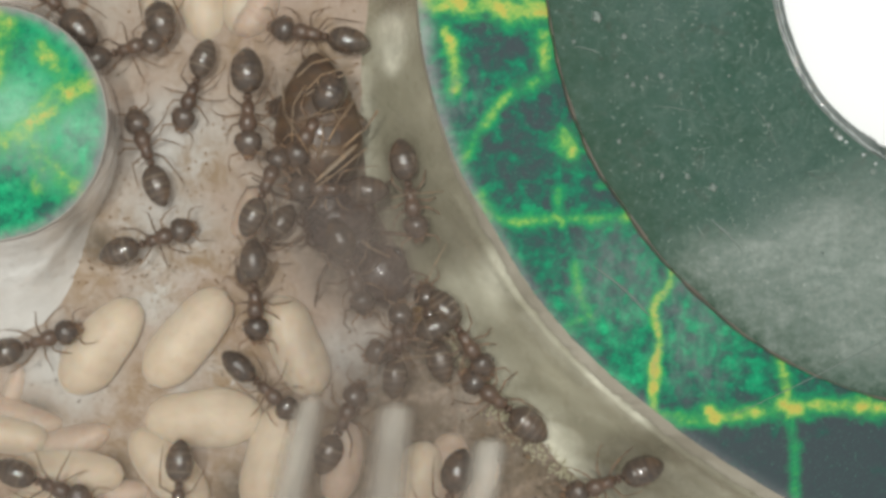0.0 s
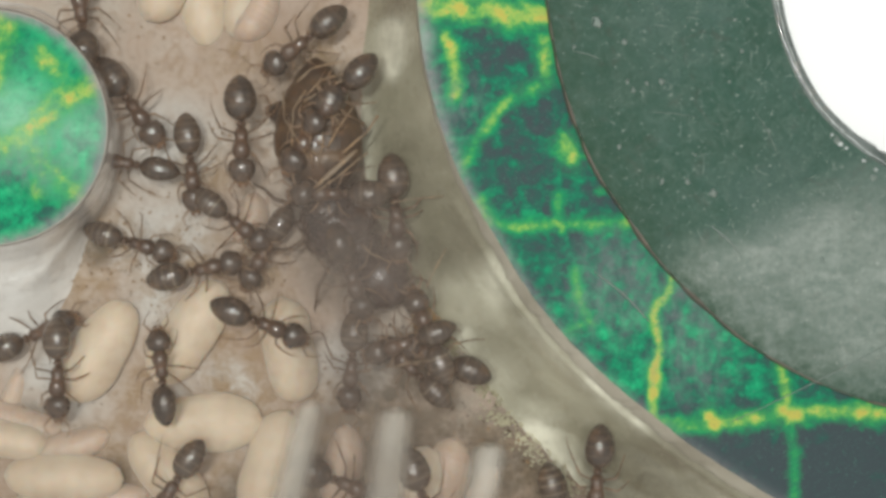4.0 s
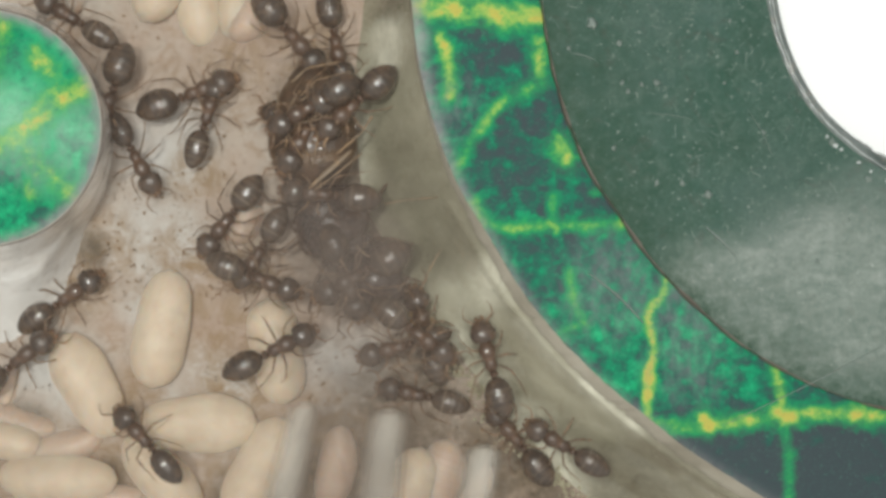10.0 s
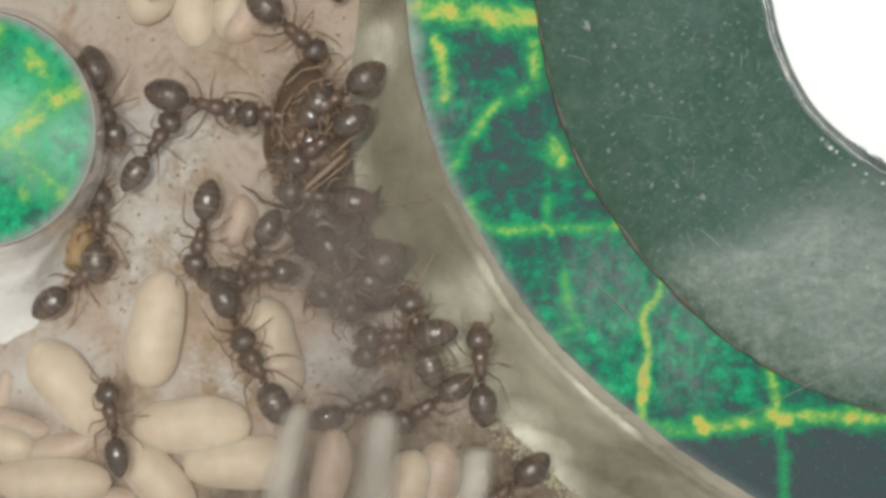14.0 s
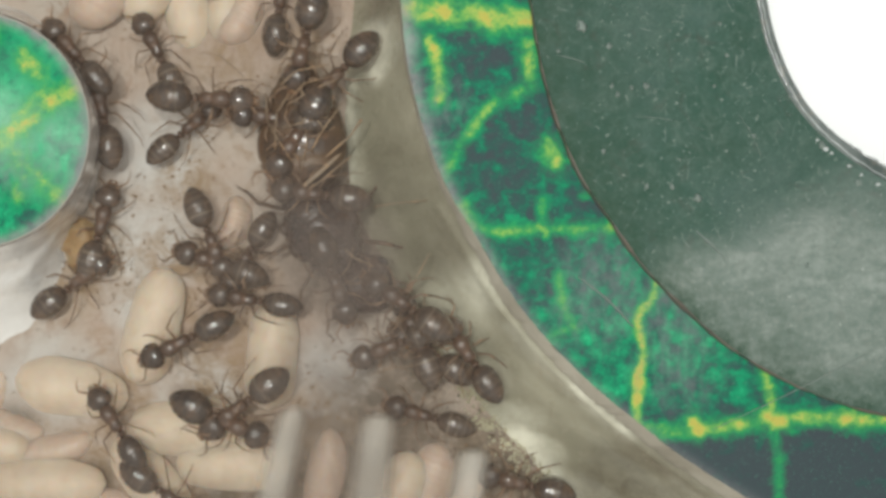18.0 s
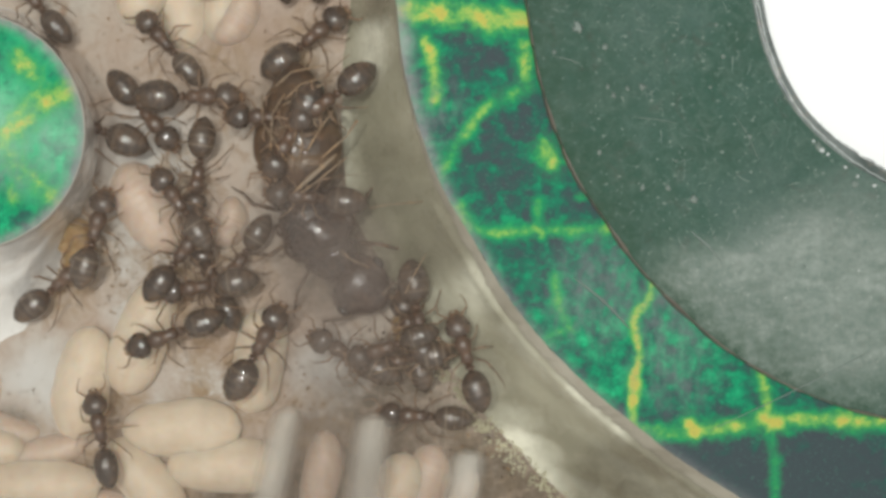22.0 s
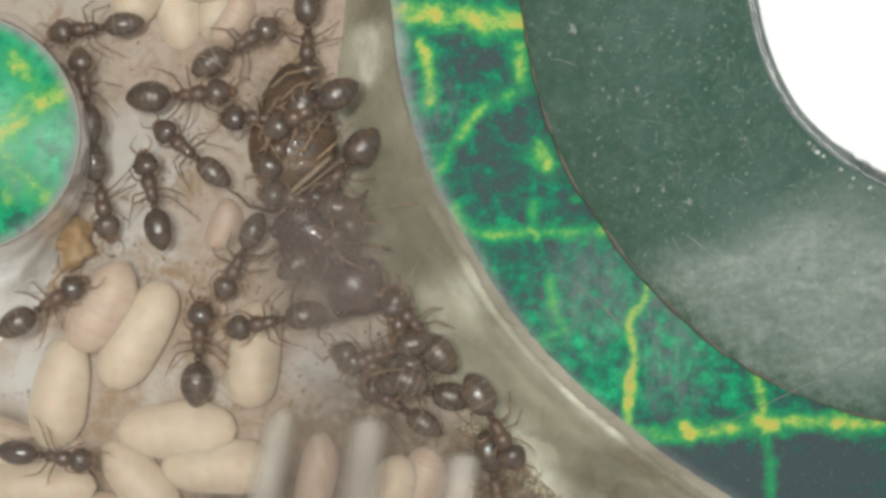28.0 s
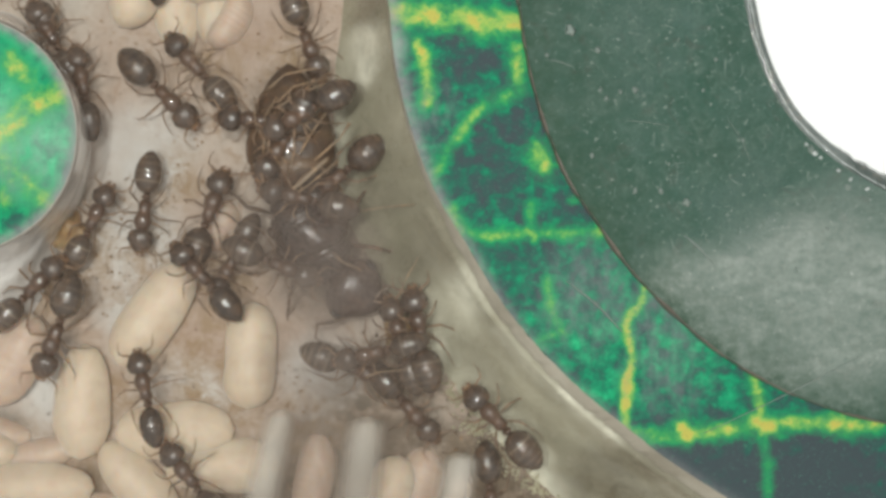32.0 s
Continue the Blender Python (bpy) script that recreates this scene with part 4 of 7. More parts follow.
for n in range(2):
    f, g = rnd.uniform(-1, 1), rnd.uniform(-1, 1)
    x, y = -5.1 + 1.7 * g + 0.35 * f, 5.1 - 2.9 * f
    d, L = rnd.gauss(0.9, 0.9), rnd.uniform(1.0, 2.6)
    STRAWS.append(((x - L * math.cos(d) / 2, y - L * math.sin(d) / 2), (x + L * math.cos(d) / 2, y + L * math.sin(d) / 2), rnd.uniform(0.014, 0.028)))
for n, (a, b, r) in enumerate(STRAWS):
    a, b = Vector((*a, 2.45)), Vector((*b, 2.35))
    pts = [a.lerp(b, i / 8) + Vector((0, 0, 0.12 * math.sin(math.pi * i / 8))) + Vector((-(b - a).y, (b - a).x, 0)) * (0.02 + 0.05 * (n % 3)) * (i / 3 if i < 3 else (8 - i) / 5) * (1 if n % 2 else -1) for i in range(9)]
    tagged(part("straw", tube(pts, [r * (1.25 - 0.05 * i - (0.3 if i == 3 else 0)) for i in range(9)], 6), M_QUEEN_LEG), "thin tan fibre lying over the ants", "fibre", "loose fibres")


# ---- cocoons and larvae ----
def cocoon(L, W, H, seed):
    rings = []
    for i in range(27):
        f = i / 26
        w = max(0.06, (1 - abs(2 * f - 1) ** 3.0) ** 0.5)
        w *= 1 + 0.06 * math.sin(5 * f + seed) * math.sin(math.pi * f)
        rings.append(((f - 0.5) * L, W * 0.5 * w, H * 0.5 * w, H * 0.5 - 0.62 + 0.03 * math.sin(3 * f + seed)))
    bm = body_of(rings, 26, 1.4)
    for v in bm.verts:
        n = noise.noise(v.co * 900 + Vector((seed * 5, 0, 0)))
        v.co += Vector((0, v.co.y, v.co.z - (H * 0.5 - 0.62) * MM)) * 0.07 * n
    return bm


def larva(L, W, H, seed, bend=0.5):
    rings = []
    for i in range(45):
        f = i / 44
        w = max(0.10, (max(0.0, 1 - abs(2 * f - 1) ** 2.6) ** 0.5) * (1 - 0.12 * f)) * (1 + 0.014 * math.sin(f * 2 * math.pi * 11))
        rings.append(((f - 0.5) * L, W * 0.5 * w, H * 0.5 * w, H * 0.5 - 0.5))
    bm = body_of(rings, 22, 1.35)
    for v in bm.verts:
        x = v.co.x / MM
        v.co.y += bend * (x / L * 2) ** 2 * 0.4 * MM
    return bm


def lay(ob, p, ang, z=0.0):
    ob.matrix_basis = Matrix.Translation(Vector((*p, z)) * MM) @ pose(0, 0, 0, 0, 0, ang)
    return ob


C_LABEL = "cream silk cocoon lying on the chamber floor"
moving_cocoons = []
for n, (L, W) in enumerate(((4.5, 2.15), (4.7, 2.2), (4.2, 2.15))):
    moving_cocoons.append(tagged(part("cocoon", cocoon(L, W, 1.75, n), M_COCOON), "cream oval cocoon nudged about by the ants", "cocoon", "ant cocoons"))
COCOONS = [
    ((-9.40, -6.66), 4.7, 2.25, 2, 0), ((-10.78, -8.70), 4.2, 1.9, -48, 0), ((-14.87, -8.78), 4.7, 1.9, -2, 0),
    ((-16.77, -7.31), 2.6, 1.6, -10, 0), ((-1.07, -9.40), 3.8, 2.0, 75, 0), ((-16.52, -10.49), 4.4, 2.0, 20, 0),
    ((-10.60, -10.82), 4.4, 2.0, 10, 0), ((-9.5, 9.75), 3.4, 2.1, 96, -0.7), ((-7.85, 9.9), 3.2, 1.9, 78, -0.75), ((-7.53, 11.19), 4.2, 2.0, 10, 0), ((-10.60, 10.97), 4.2, 2.0, 60, 0),
]
for n, (p, L, W, ang, z) in enumerate(COCOONS):
    lay(tagged(part("cocoon", cocoon(L, W, 1.7, n + 4), M_COCOON), C_LABEL, "cocoon", "ant cocoons"), p, ang, z)
LARVAE = [
    ((-14.86, -7.69), 3.6, 1.5, 10, 0.6), ((-16.54, -6.78), 3.0, 1.5, -20, 0.8), ((0.13, -8.75), 3.0, 2.1, 70, 0.3), ((-3.95, -8.4), 3.4, 1.7, 80, 0.3),
    ((-7.30, 9.45), 2.6, 1.6, 60, 0.5), ((-7.58, 1.34), 2.2, 1.5, 70, 0.5), ((1.66, -9.18), 2.2, 1.2, 60, 0.3),
    ((-16.99, -5.50), 2.6, 1.1, 70, 0.4), ((-12.98, -9.68), 2.8, 1.3, 0, 0.4),
]
for n, (p, L, W, ang, bend) in enumerate(LARVAE):
    lay(tagged(part("larva", larva(L, W, min(1.5, W), n, bend), M_LARVA), "plump pinkish ant larva with ringed skin", "larva", "ant larvae"), p, ang, -0.42)
carried_larva = tagged(part("larva", larva(3.9, 2.3, 1.7, 33, 0.3), M_LARVA), "large pale pink larva dragged by the ants", "larva", "ant larvae")
late_cocoon = tagged(part("cocoon", cocoon(4.5, 2.2, 1.7, 41), M_COCOON), "cream cocoon pushed in beside the others", "cocoon", "ant cocoons")

# amber crumb at the pillar foot
crumb = tagged(part("food_crumb", lump(5, 0.75, 0.95, 0.34, 0.7, 3), M_AMBER), "ragged amber brown food crumb dragged to the pillar foot", "crumb")
blob2 = tagged(part("food_crumb", lump(9, 0.6, 0.75, 0.5, 0.35, 3), M_AMBER), "yellowish amber crumb below the queen", "crumb")
blob2.location = (*(c * MM for c in (-0.64, -2.86)), 0.4 * MM)

# ---- grit on the floor ----
rng = random.Random(4)


def scatter(name, spots, material, label, lo, hi):
    verts, faces = [], []
    for (cx, cy), rad, count in spots:
        for _ in range(count):
            a, d = rng.uniform(0, 2 * math.pi), rad * rng.random() ** 0.6
            x, y, s = cx + d * math.cos(a), cy + d * math.sin(a), rng.uniform(lo, hi)
            k, turn = len(verts), rng.uniform(0, 6)
            ring = [(x + s * math.cos(turn + j * 1.257) * rng.uniform(0.6, 1.2), y + s * math.sin(turn + j * 1.257) * rng.uniform(0.6, 1.2), 0.0) for j in range(5)]
            verts += [tuple(c * MM for c in p) for p in ring] + [(x * MM, y * MM, s * 1.1 * MM), (x * MM, y * MM, -0.1 * MM)]
            for j in range(5):
                faces += [(k + j, k + (j + 1) % 5, k + 5), (k + (j + 1) % 5, k + j, k + 6)]
    me = bpy.data.meshes.new(name)
    me.from_pydata(verts, [], faces)
    me.update()
    return tagged(finish(name, me, material, None, "", False), label, "grit", kind="stuff")


scatter("grit", [((-11.92, 0.92), 2.4, 60), ((-11.14, -1.65), 1.2, 26), ((-8.84, -4.67), 0.35, 7), ((-13.93, -6.67), 2.2, 46), ((-16.16, -4.44), 2.0, 30), ((-12.70, 6.94), 2.0, 26), ((-8.68, 1.36), 1.8, 24), ((-12.81, -0.87), 2.2, 36), ((-10.13, -5.56), 1.6, 14), ((-3.66, -4.44), 2.4, 26), ((-10.80, 8.50), 3.0, 30), ((-14.82, -5.56), 2.4, 30)], M_GRIT, "tiny dark specks of grit on the damp floor", 0.012, 0.045)
scatter("crumbs", [((-10.13, -0.65), 2.6, 70), ((-13.26, -0.20), 1.8, 46), ((-7.46, -0.87), 1.6, 36), ((-9.58, 3.15), 1.2, 26), ((-12.14, 2.48), 1.4, 26), ((-8.79, 4.04), 1.2, 16), ((-5.00, 7.61), 2.4, 50), ((-4.11, -7.57), 2.6, 70), ((-4.9, -4.6), 1.8, 40), ((1.92, -8.68), 2.2, 36), ((-0.09, -4.44), 2.0, 24), ((-12.14, 7.17), 2.4, 26)], M_CRUMB, "brown crumbs and litter on the chamber floor", 0.02, 0.075)

edge_spots = [((F_LINE[i].x, F_LINE[i].y), 0.55 + 0.3 * math.sin(i * 0.35), 6) for i in range(int(N * 0.56), int(N * 0.92))]
scatter("pale_crumbs", edge_spots, M_CHALK, "pale yellowish crumbs along the foot of the wall", 0.015, 0.10)
scatter("dark_litter", [((F_LINE[i].x - 0.5, F_LINE[i].y - 0.5), 1.2, 1) for i in range(int(N * 0.5), int(N * 0.92))], M_GRIT, "dark litter swept against the wall", 0.012, 0.085)

# ---- flecks and scratches on the dark plate ----
verts, faces = [], []
for _ in range(150):
    s = rng.random()
    i = int(rng.uniform(0.06, 0.9) * (N - 1))
    p = O_LINE[i].lerp(H_LINE[i], rng.uniform(0.05, 0.93))
    d, bend, L, w = rng.uniform(0, 6.28), rng.uniform(-1.6, 1.6), rng.uniform(0.06, 0.85) ** 1.8, rng.uniform(0.005, 0.014)
    k, n = len(verts), 7
    x, y = p.x, p.y
    for j in range(n):
        f = j / (n - 1)
        a = d + bend * f
        q = w * (0.25 + 0.75 * math.sin(math.pi * f))
        z = TOP + 0.418
        verts += [((x - q * math.sin(a)) * MM, (y + q * math.cos(a)) * MM, z * MM), ((x + q * math.sin(a)) * MM, (y - q * math.cos(a)) * MM, z * MM)]
        x, y = x + L / n * math.cos(a), y + L / n * math.sin(a)
    faces += [(k + 2 * j, k + 2 * j + 1, k + 2 * j + 3, k + 2 * j + 2) for j in range(n - 1)]
me = bpy.data.meshes.new("fine_scratches")
me.from_pydata(verts, [], faces)
me.update()
tagged(finish("fine_scratches", me, M_FLECK, None, "", False), "countless fine hairline scratches in the dark plate", "scratches", kind="stuff")
spots = [(O_LINE[i].lerp(H_LINE[i], rng.uniform(0.05, 0.95)).xy[:], 0.3, 1) for i in (int(rng.uniform(0.05, 0.92) * (N - 1)) for _ in range(260))]
dust = scatter("dust", spots, M_FLECK, "tiny pale specks of dust on the dark plate", 0.008, 0.035)
dust.location.z = (TOP + 0.405) * MM

FLECKS = [((7.96, 2.65), 0.13), ((8.86, 2.65), 0.14), ((9.80, 2.24), 0.22), ((10.58, 8.53), 0.10), ((10.83, 7.40), 0.11), ((14.28, 4.16), 0.2), ((5.62, 8.39), 0.27), ((6.89, 5.97), 0.12), ((4.74, 7.51), 0.1), ((7.92, 6.28), 0.16), ((6.58, 7.71), 0.16), ((6.69, 6.28), 0.12), ((7.40, 6.21), 0.13), ((10.38, 6.28), 0.1), ((11.81, 4.49), 0.1), ((15.61, 2.79), 0.16), ((14.89, 1.35), 0.09), ((13.76, -0.18), 0.1), ((6.38, 3.92), 0.12), ((9.15, 3.61), 0.08)]
for n, (p, r) in enumerate(FLECKS):
    ob = tagged(part("dust_fleck", lump(n * 1.7, r * 0.5, r * 0.62, 0.02, 1.2, 3), M_FLECK), "pale dust fleck on the dark green plate", "fleck", "dust flecks")
    ob.location = (p[0] * MM, p[1] * MM, (TOP + 0.415) * MM)
# sparkles of the polished edge, added as small pale lumps
for n, (x, y, r) in enumerate(((14.42, 4.02, 0.10), (14.62, 3.88, 0.07), (14.10, 4.35, 0.06), (15.25, 3.42, 0.07), (15.7, 3.1, 0.06), (16.3, 2.75, 0.08))):
    ob = tagged(part("edge_chip", lump(n * 2.3, r, r * 0.8, 0.05, 0.6, 2), M_PALE_LINE), "tiny pale lump painted as a glint beside the polished opening", "chip", "edge chips")
    ob.location = (x * MM, y * MM, (TOP + 0.42) * MM)
SCRATCHES = [((16.08, -3.26), (10.45, -6.07), 0.022), ((5.49, -0.60), (7.56, -2.46), 0.05), ((11.20, 5.35), (12.12, 3.67), 0.018), ((4.74, 7.36), (5.70, 7.10), 0.02), ((7.51, 5.15), (9.25, 4.94), 0.014), ((9.72, 1.05), (10.79, 0.02), 0.04)]
for n, (a, b, r) in enumerate(SCRATCHES):
    a, b = Vector((*a, TOP + 0.42)), Vector((*b, TOP + 0.42))
    if n == 1:
        a.z = b.z = TOP + 0.01
    side = Vector((-(b - a).y, (b - a).x, 0)) * (0.01 if n == 0 else 0.04)
    pts = [a.lerp(b, i / 10) + side * math.sin(math.pi * i / 10) for i in range(11)]
    ob = part("scratch", tube(pts, [r * (0.4 + 0.6 * math.sin(math.pi * i / 10)) for i in range(11)], 5), M_FLECK)
    for v in ob.data.vertices:
        v.co.z = (a.z + (v.co.z / MM - a.z) * 0.3) * MM
    tagged(ob, "fine pale scratch in the plastic", "scratch", "scratches")

# ---- milky teeth of the vent comb under the cover ----
def dome(name, line, radii, grow, material, parent):
    """The rounded upper skin of a rib with its sides turned down."""
    rows = []
    for p, q in zip(line, radii):
        rows.append([(p.x + q * grow * math.cos(g), p.y, 2.3 + (p.z - 2.3 + 0.6 * q) * grow * (math.sin(g) ** 0.8 if 0 < math.sin(g) else 0)) for g in (math.pi * i / 16 for i in range(17))])
    return grid(name, rows, material, parent)


comb = thing("vent_comb", "row of milky grey plastic teeth over the brood", "vent")
for a, b, r in (((-4.90, -5.45), (-6.15, -10.91), 0.60), ((-1.77, -5.70), (-2.35, -10.91), 0.72), ((1.77, -7.02), (1.14, -10.91), 0.66)):
    a, b = Vector((*a, 2.75)), Vector((*b, 2.55))
    n, pts, rad = 22, [], []
    for i in range(n + 1):
        f = i / n
        pts.append(a.lerp(b, f))
        rad.append(r * min(1.0, math.sqrt(max(0.02, 1 - (1 - min(1, f * 9)) ** 2))) * (0.92 + 0.16 * f))
    ob = dome("tooth", pts, rad, 1.0, M_TOOTH, comb)
    dome("core", pts[1:], rad[1:], 0.66, M_TOOTH_CORE, ob)
    dome("film", pts, rad, 1.26, M_TOOTH_FILM, ob)
part("bar", tube([Vector((*(-7.65, -11.02), 2.6)), Vector((*(3.70, -11.02), 2.6))], [0.7, 0.7], 12), M_TOOTH, comb)

# ---- fogged clear cover over the chamber ----
FOG = [((-3.90, 0.95), 3.4, 0.40), ((-2.77, -0.7), 3.0, 0.30), ((-3.39, -3.08), 3.0, 0.26), ((-0.50, 0.43), 3.2, 0.12), ((-1.73, -4.94), 3.2, 0.18), ((-11.03, 4.15), 4.0, 0.06), ((-7.10, 8.69), 3.0, 0.08), ((-2.56, -7.41), 3.6, 0.08), ((-6.69, 0.85), 3.0, 0.16), ((-14.95, -8.45), 4.2, 0.12), ((-9.38, -9.48), 4.4, 0.12), ((-4.6, -4.9), 2.8, 0.26), ((-4.01, -8.3), 3.4, 0.34), ((-0.4, -9.2), 3.4, 0.26)]
PILLAR_TOP = (-16.60, 4.62)
rows, fog = [], []
for i in range(0, N, 3):
    b = L_LINE[i]
    a = Vector((-26.5, 19.0 - 38.0 * i / N, 0))
    r, f = [], []
    for j in range(71):
        p = a.lerp(b, 1 - (1 - j / 70) ** 1.5)
        r.append((p.x, p.y, TOP + 0.06))
        clear = min(1.0, max(0.0, (near(p, PILLAR_TOP) - 4.2) / 0.5))
        f.append(clear * (0.12 + min(0.6, sum(k * blob(p, c, q) ** 1.5 for c, q, k in FOG))))
    rows.append(r), fog.append(f)
cover = tagged(grid("cover", rows, M_FOG, None, "", {"fog": fog}), "thin clear cover sheet with smudged condensation", "cover", kind="structure")
cover.visible_shadow = False


# ---- what moves ----
def at(x, y, z, turn):
    return pose(x * MM, y * MM, z * MM, 0, 0, turn)


def stride(ant, rows, seed):
    """Legs and feelers swing while the ant walks, and twitch while it stands."""
    rnd = random.Random(seed)
    times = [0.8 * i for i in range(41)]
    speed = []
    for t in times:
        k = max(i for i in range(len(rows)) if rows[i][0] <= t + 1e-6)
        k = min(k, len(rows) - 2)
        (t0, a), (t1, b) = rows[k], rows[k + 1]
        speed.append((a.translation - b.translation).length / MM / max(0.2, t1 - t0))
    for n, limb_ob in enumerate(o for o in ant.children if o.name.startswith(("leg", "antenna"))):
        feeler = limb_ob.name.startswith("antenna")
        sign, base = (1 if n % 2 else -1), limb_ob.location.copy()
        walk(limb_ob, [(t, Matrix.Translation(base) @ pose(0, 0, 0, 0, 0, (sign if i % 2 else -sign) * (4 + min(16, 9 * s) + (7 if feeler else 0)) * rnd.uniform(0.5, 1.0))) for i, (t, s) in enumerate(zip(times, speed))])


def motions():
    paths = []
    paths.append([
        (0.0, at(-11.55, 3.82, 0.00, 108)), (1.0, at(-12.26, 3.60, 0.27, 139)), (1.5, at(-12.87, 1.44, 0.14, 183)),
        (2.0, at(-13.47, -0.73, 0.00, 227)), (3.0, at(-13.91, -3.77, 1.11, 256)), (6.0, at(-16.29, -5.04, 0.00, 290)),
        (6.5, at(-15.46, -3.59, 0.32, 243)), (7.0, at(-14.63, -2.14, 0.65, 195)), (8.0, at(-19.66, -2.17, 0.00, 180)),
        (9.0, at(-16.28, -1.73, 0.00, 219)), (10.0, at(-19.66, -1.73, 0.00, 180)), (10.5, at(-16.38, -0.36, 0.00, 142)),
        (11.0, at(-13.09, 1.02, 0.00, 103)), (12.0, at(-13.14, 1.10, 0.00, 111)), (13.0, at(-13.00, 1.04, 0.00, 86)),
        (14.0, at(-12.98, 1.17, 0.00, 88)), (17.0, at(-12.60, 1.13, 0.00, 64)), (18.0, at(-12.65, 1.21, 0.00, 75)),
        (19.0, at(-12.76, 1.03, 0.00, 83)), (20.0, at(-12.78, 0.79, 0.00, 76)), (21.0, at(-13.00, 0.79, 0.00, 86)),
        (22.0, at(-12.53, 0.98, 0.63, 75)), (23.0, at(-12.72, 0.98, 0.00, 72)), (24.0, at(-12.24, -0.39, 0.92, 140)),
        (24.5, at(-12.57, -0.03, 0.77, 206)), (25.0, at(-12.90, 0.34, 0.62, 273)), (28.0, at(-12.27, 2.45, 0.00, 282)),
        (29.0, at(-11.14, 0.67, 0.00, 323)), (30.0, at(-12.42, 1.97, 0.00, 269)), (31.0, at(-12.84, 1.27, 0.00, 270)),
        (32.0, at(-10.50, 2.01, 0.00, 263)),
    ])
    paths.append([
        (0.0, at(-9.75, 6.15, 0.06, -109)), (1.0, at(-10.10, 5.60, 0.06, -117)), (2.0, at(-12.65, 2.37, 0.06, -135)),
        (2.5, at(-12.33, 1.67, 0.06, -93)), (3.0, at(-12.01, 0.98, 0.06, -51)), (6.0, at(-11.92, 0.14, 0.06, -2)),
        (6.5, at(-12.53, 0.22, 0.06, -50)), (7.0, at(-13.13, 0.29, 0.06, -99)), (8.0, at(-11.76, 4.52, 0.06, -112)),
        (8.5, at(-11.95, 4.52, 0.20, -173)), (9.0, at(-12.14, 4.52, 0.33, -235)), (10.0, at(-14.13, 9.11, 0.48, -211)),
        (10.5, at(-12.32, 8.80, 0.27, -262)), (11.0, at(-10.52, 8.48, 0.06, -313)), (12.0, at(-11.08, 9.79, 0.06, -265)),
        (13.0, at(-10.28, 10.46, 0.06, -276)), (14.0, at(-10.28, 12.10, 0.06, -270)), (17.0, at(-11.70, 8.00, 0.06, -222)),
        (18.0, at(-10.52, 8.04, 0.06, -243)), (19.0, at(-10.90, 7.60, 1.18, -197)), (20.0, at(-10.98, 8.84, 0.06, -225)),
        (21.0, at(-12.04, 7.76, 0.06, -170)), (22.0, at(-9.98, 8.31, 0.06, -229)), (23.0, at(-11.07, 9.20, 0.06, -232)),
        (24.0, at(-11.21, 9.39, 0.06, -239)), (25.0, at(-11.17, 9.20, 0.06, -226)), (28.0, at(-12.72, 8.94, 0.06, -173)),
        (29.0, at(-14.19, 8.48, 0.33, -231)), (29.5, at(-13.14, 8.33, 0.20, -281)), (30.0, at(-12.09, 8.19, 0.06, -331)),
        (31.0, at(-13.66, 9.01, 0.33, -365)), (31.5, at(-13.84, 8.79, 0.33, -302)), (32.0, at(-14.02, 8.58, 0.33, -238)),
    ])
    paths.append([
        (0.0, at(-7.36, 5.25, 1.45, -89)), (1.0, at(-7.24, 4.17, 1.59, -100)), (2.0, at(-7.25, 4.22, 1.57, -98)), (3.0, at(-7.23, 4.33, 1.59, -99)),
        (6.0, at(-9.40, 5.16, 0.12, -32)), (7.0, at(-9.72, 5.86, 0.12, -3)), (8.0, at(-9.51, 6.08, 0.12, 10)), (9.0, at(-9.96, 6.29, 0.12, 18)),
        (10.0, at(-9.47, 6.25, 0.12, 20)), (11.0, at(-9.34, 6.02, 0.12, 5)), (12.0, at(-9.29, 6.01, 0.12, -3)), (13.0, at(-9.05, 6.13, 0.12, -9)),
        (14.0, at(-8.68, 5.79, 0.93, -14)), (17.0, at(-8.84, 6.34, 0.12, 0)), (18.0, at(-8.23, 6.00, 1.37, -3)), (19.0, at(-9.01, 6.08, 0.12, -16)),
        (20.0, at(-8.97, 6.52, 0.12, 10)), (21.0, at(-8.76, 6.27, 0.45, 3)), (22.0, at(-8.69, 6.18, 0.76, 0)), (23.0, at(-9.00, 6.30, 0.12, -1)),
        (24.0, at(-8.89, 6.23, 0.12, 3)), (25.0, at(-9.13, 6.29, 0.12, 0)), (28.0, at(-8.96, 6.38, 0.12, 4)), (29.0, at(-8.94, 6.34, 0.12, -6)),
        (30.0, at(-8.69, 5.90, 0.86, -20)), (31.0, at(-8.88, 6.40, 0.12, 3)), (32.0, at(-9.77, 6.45, 0.12, -45)),
    ])
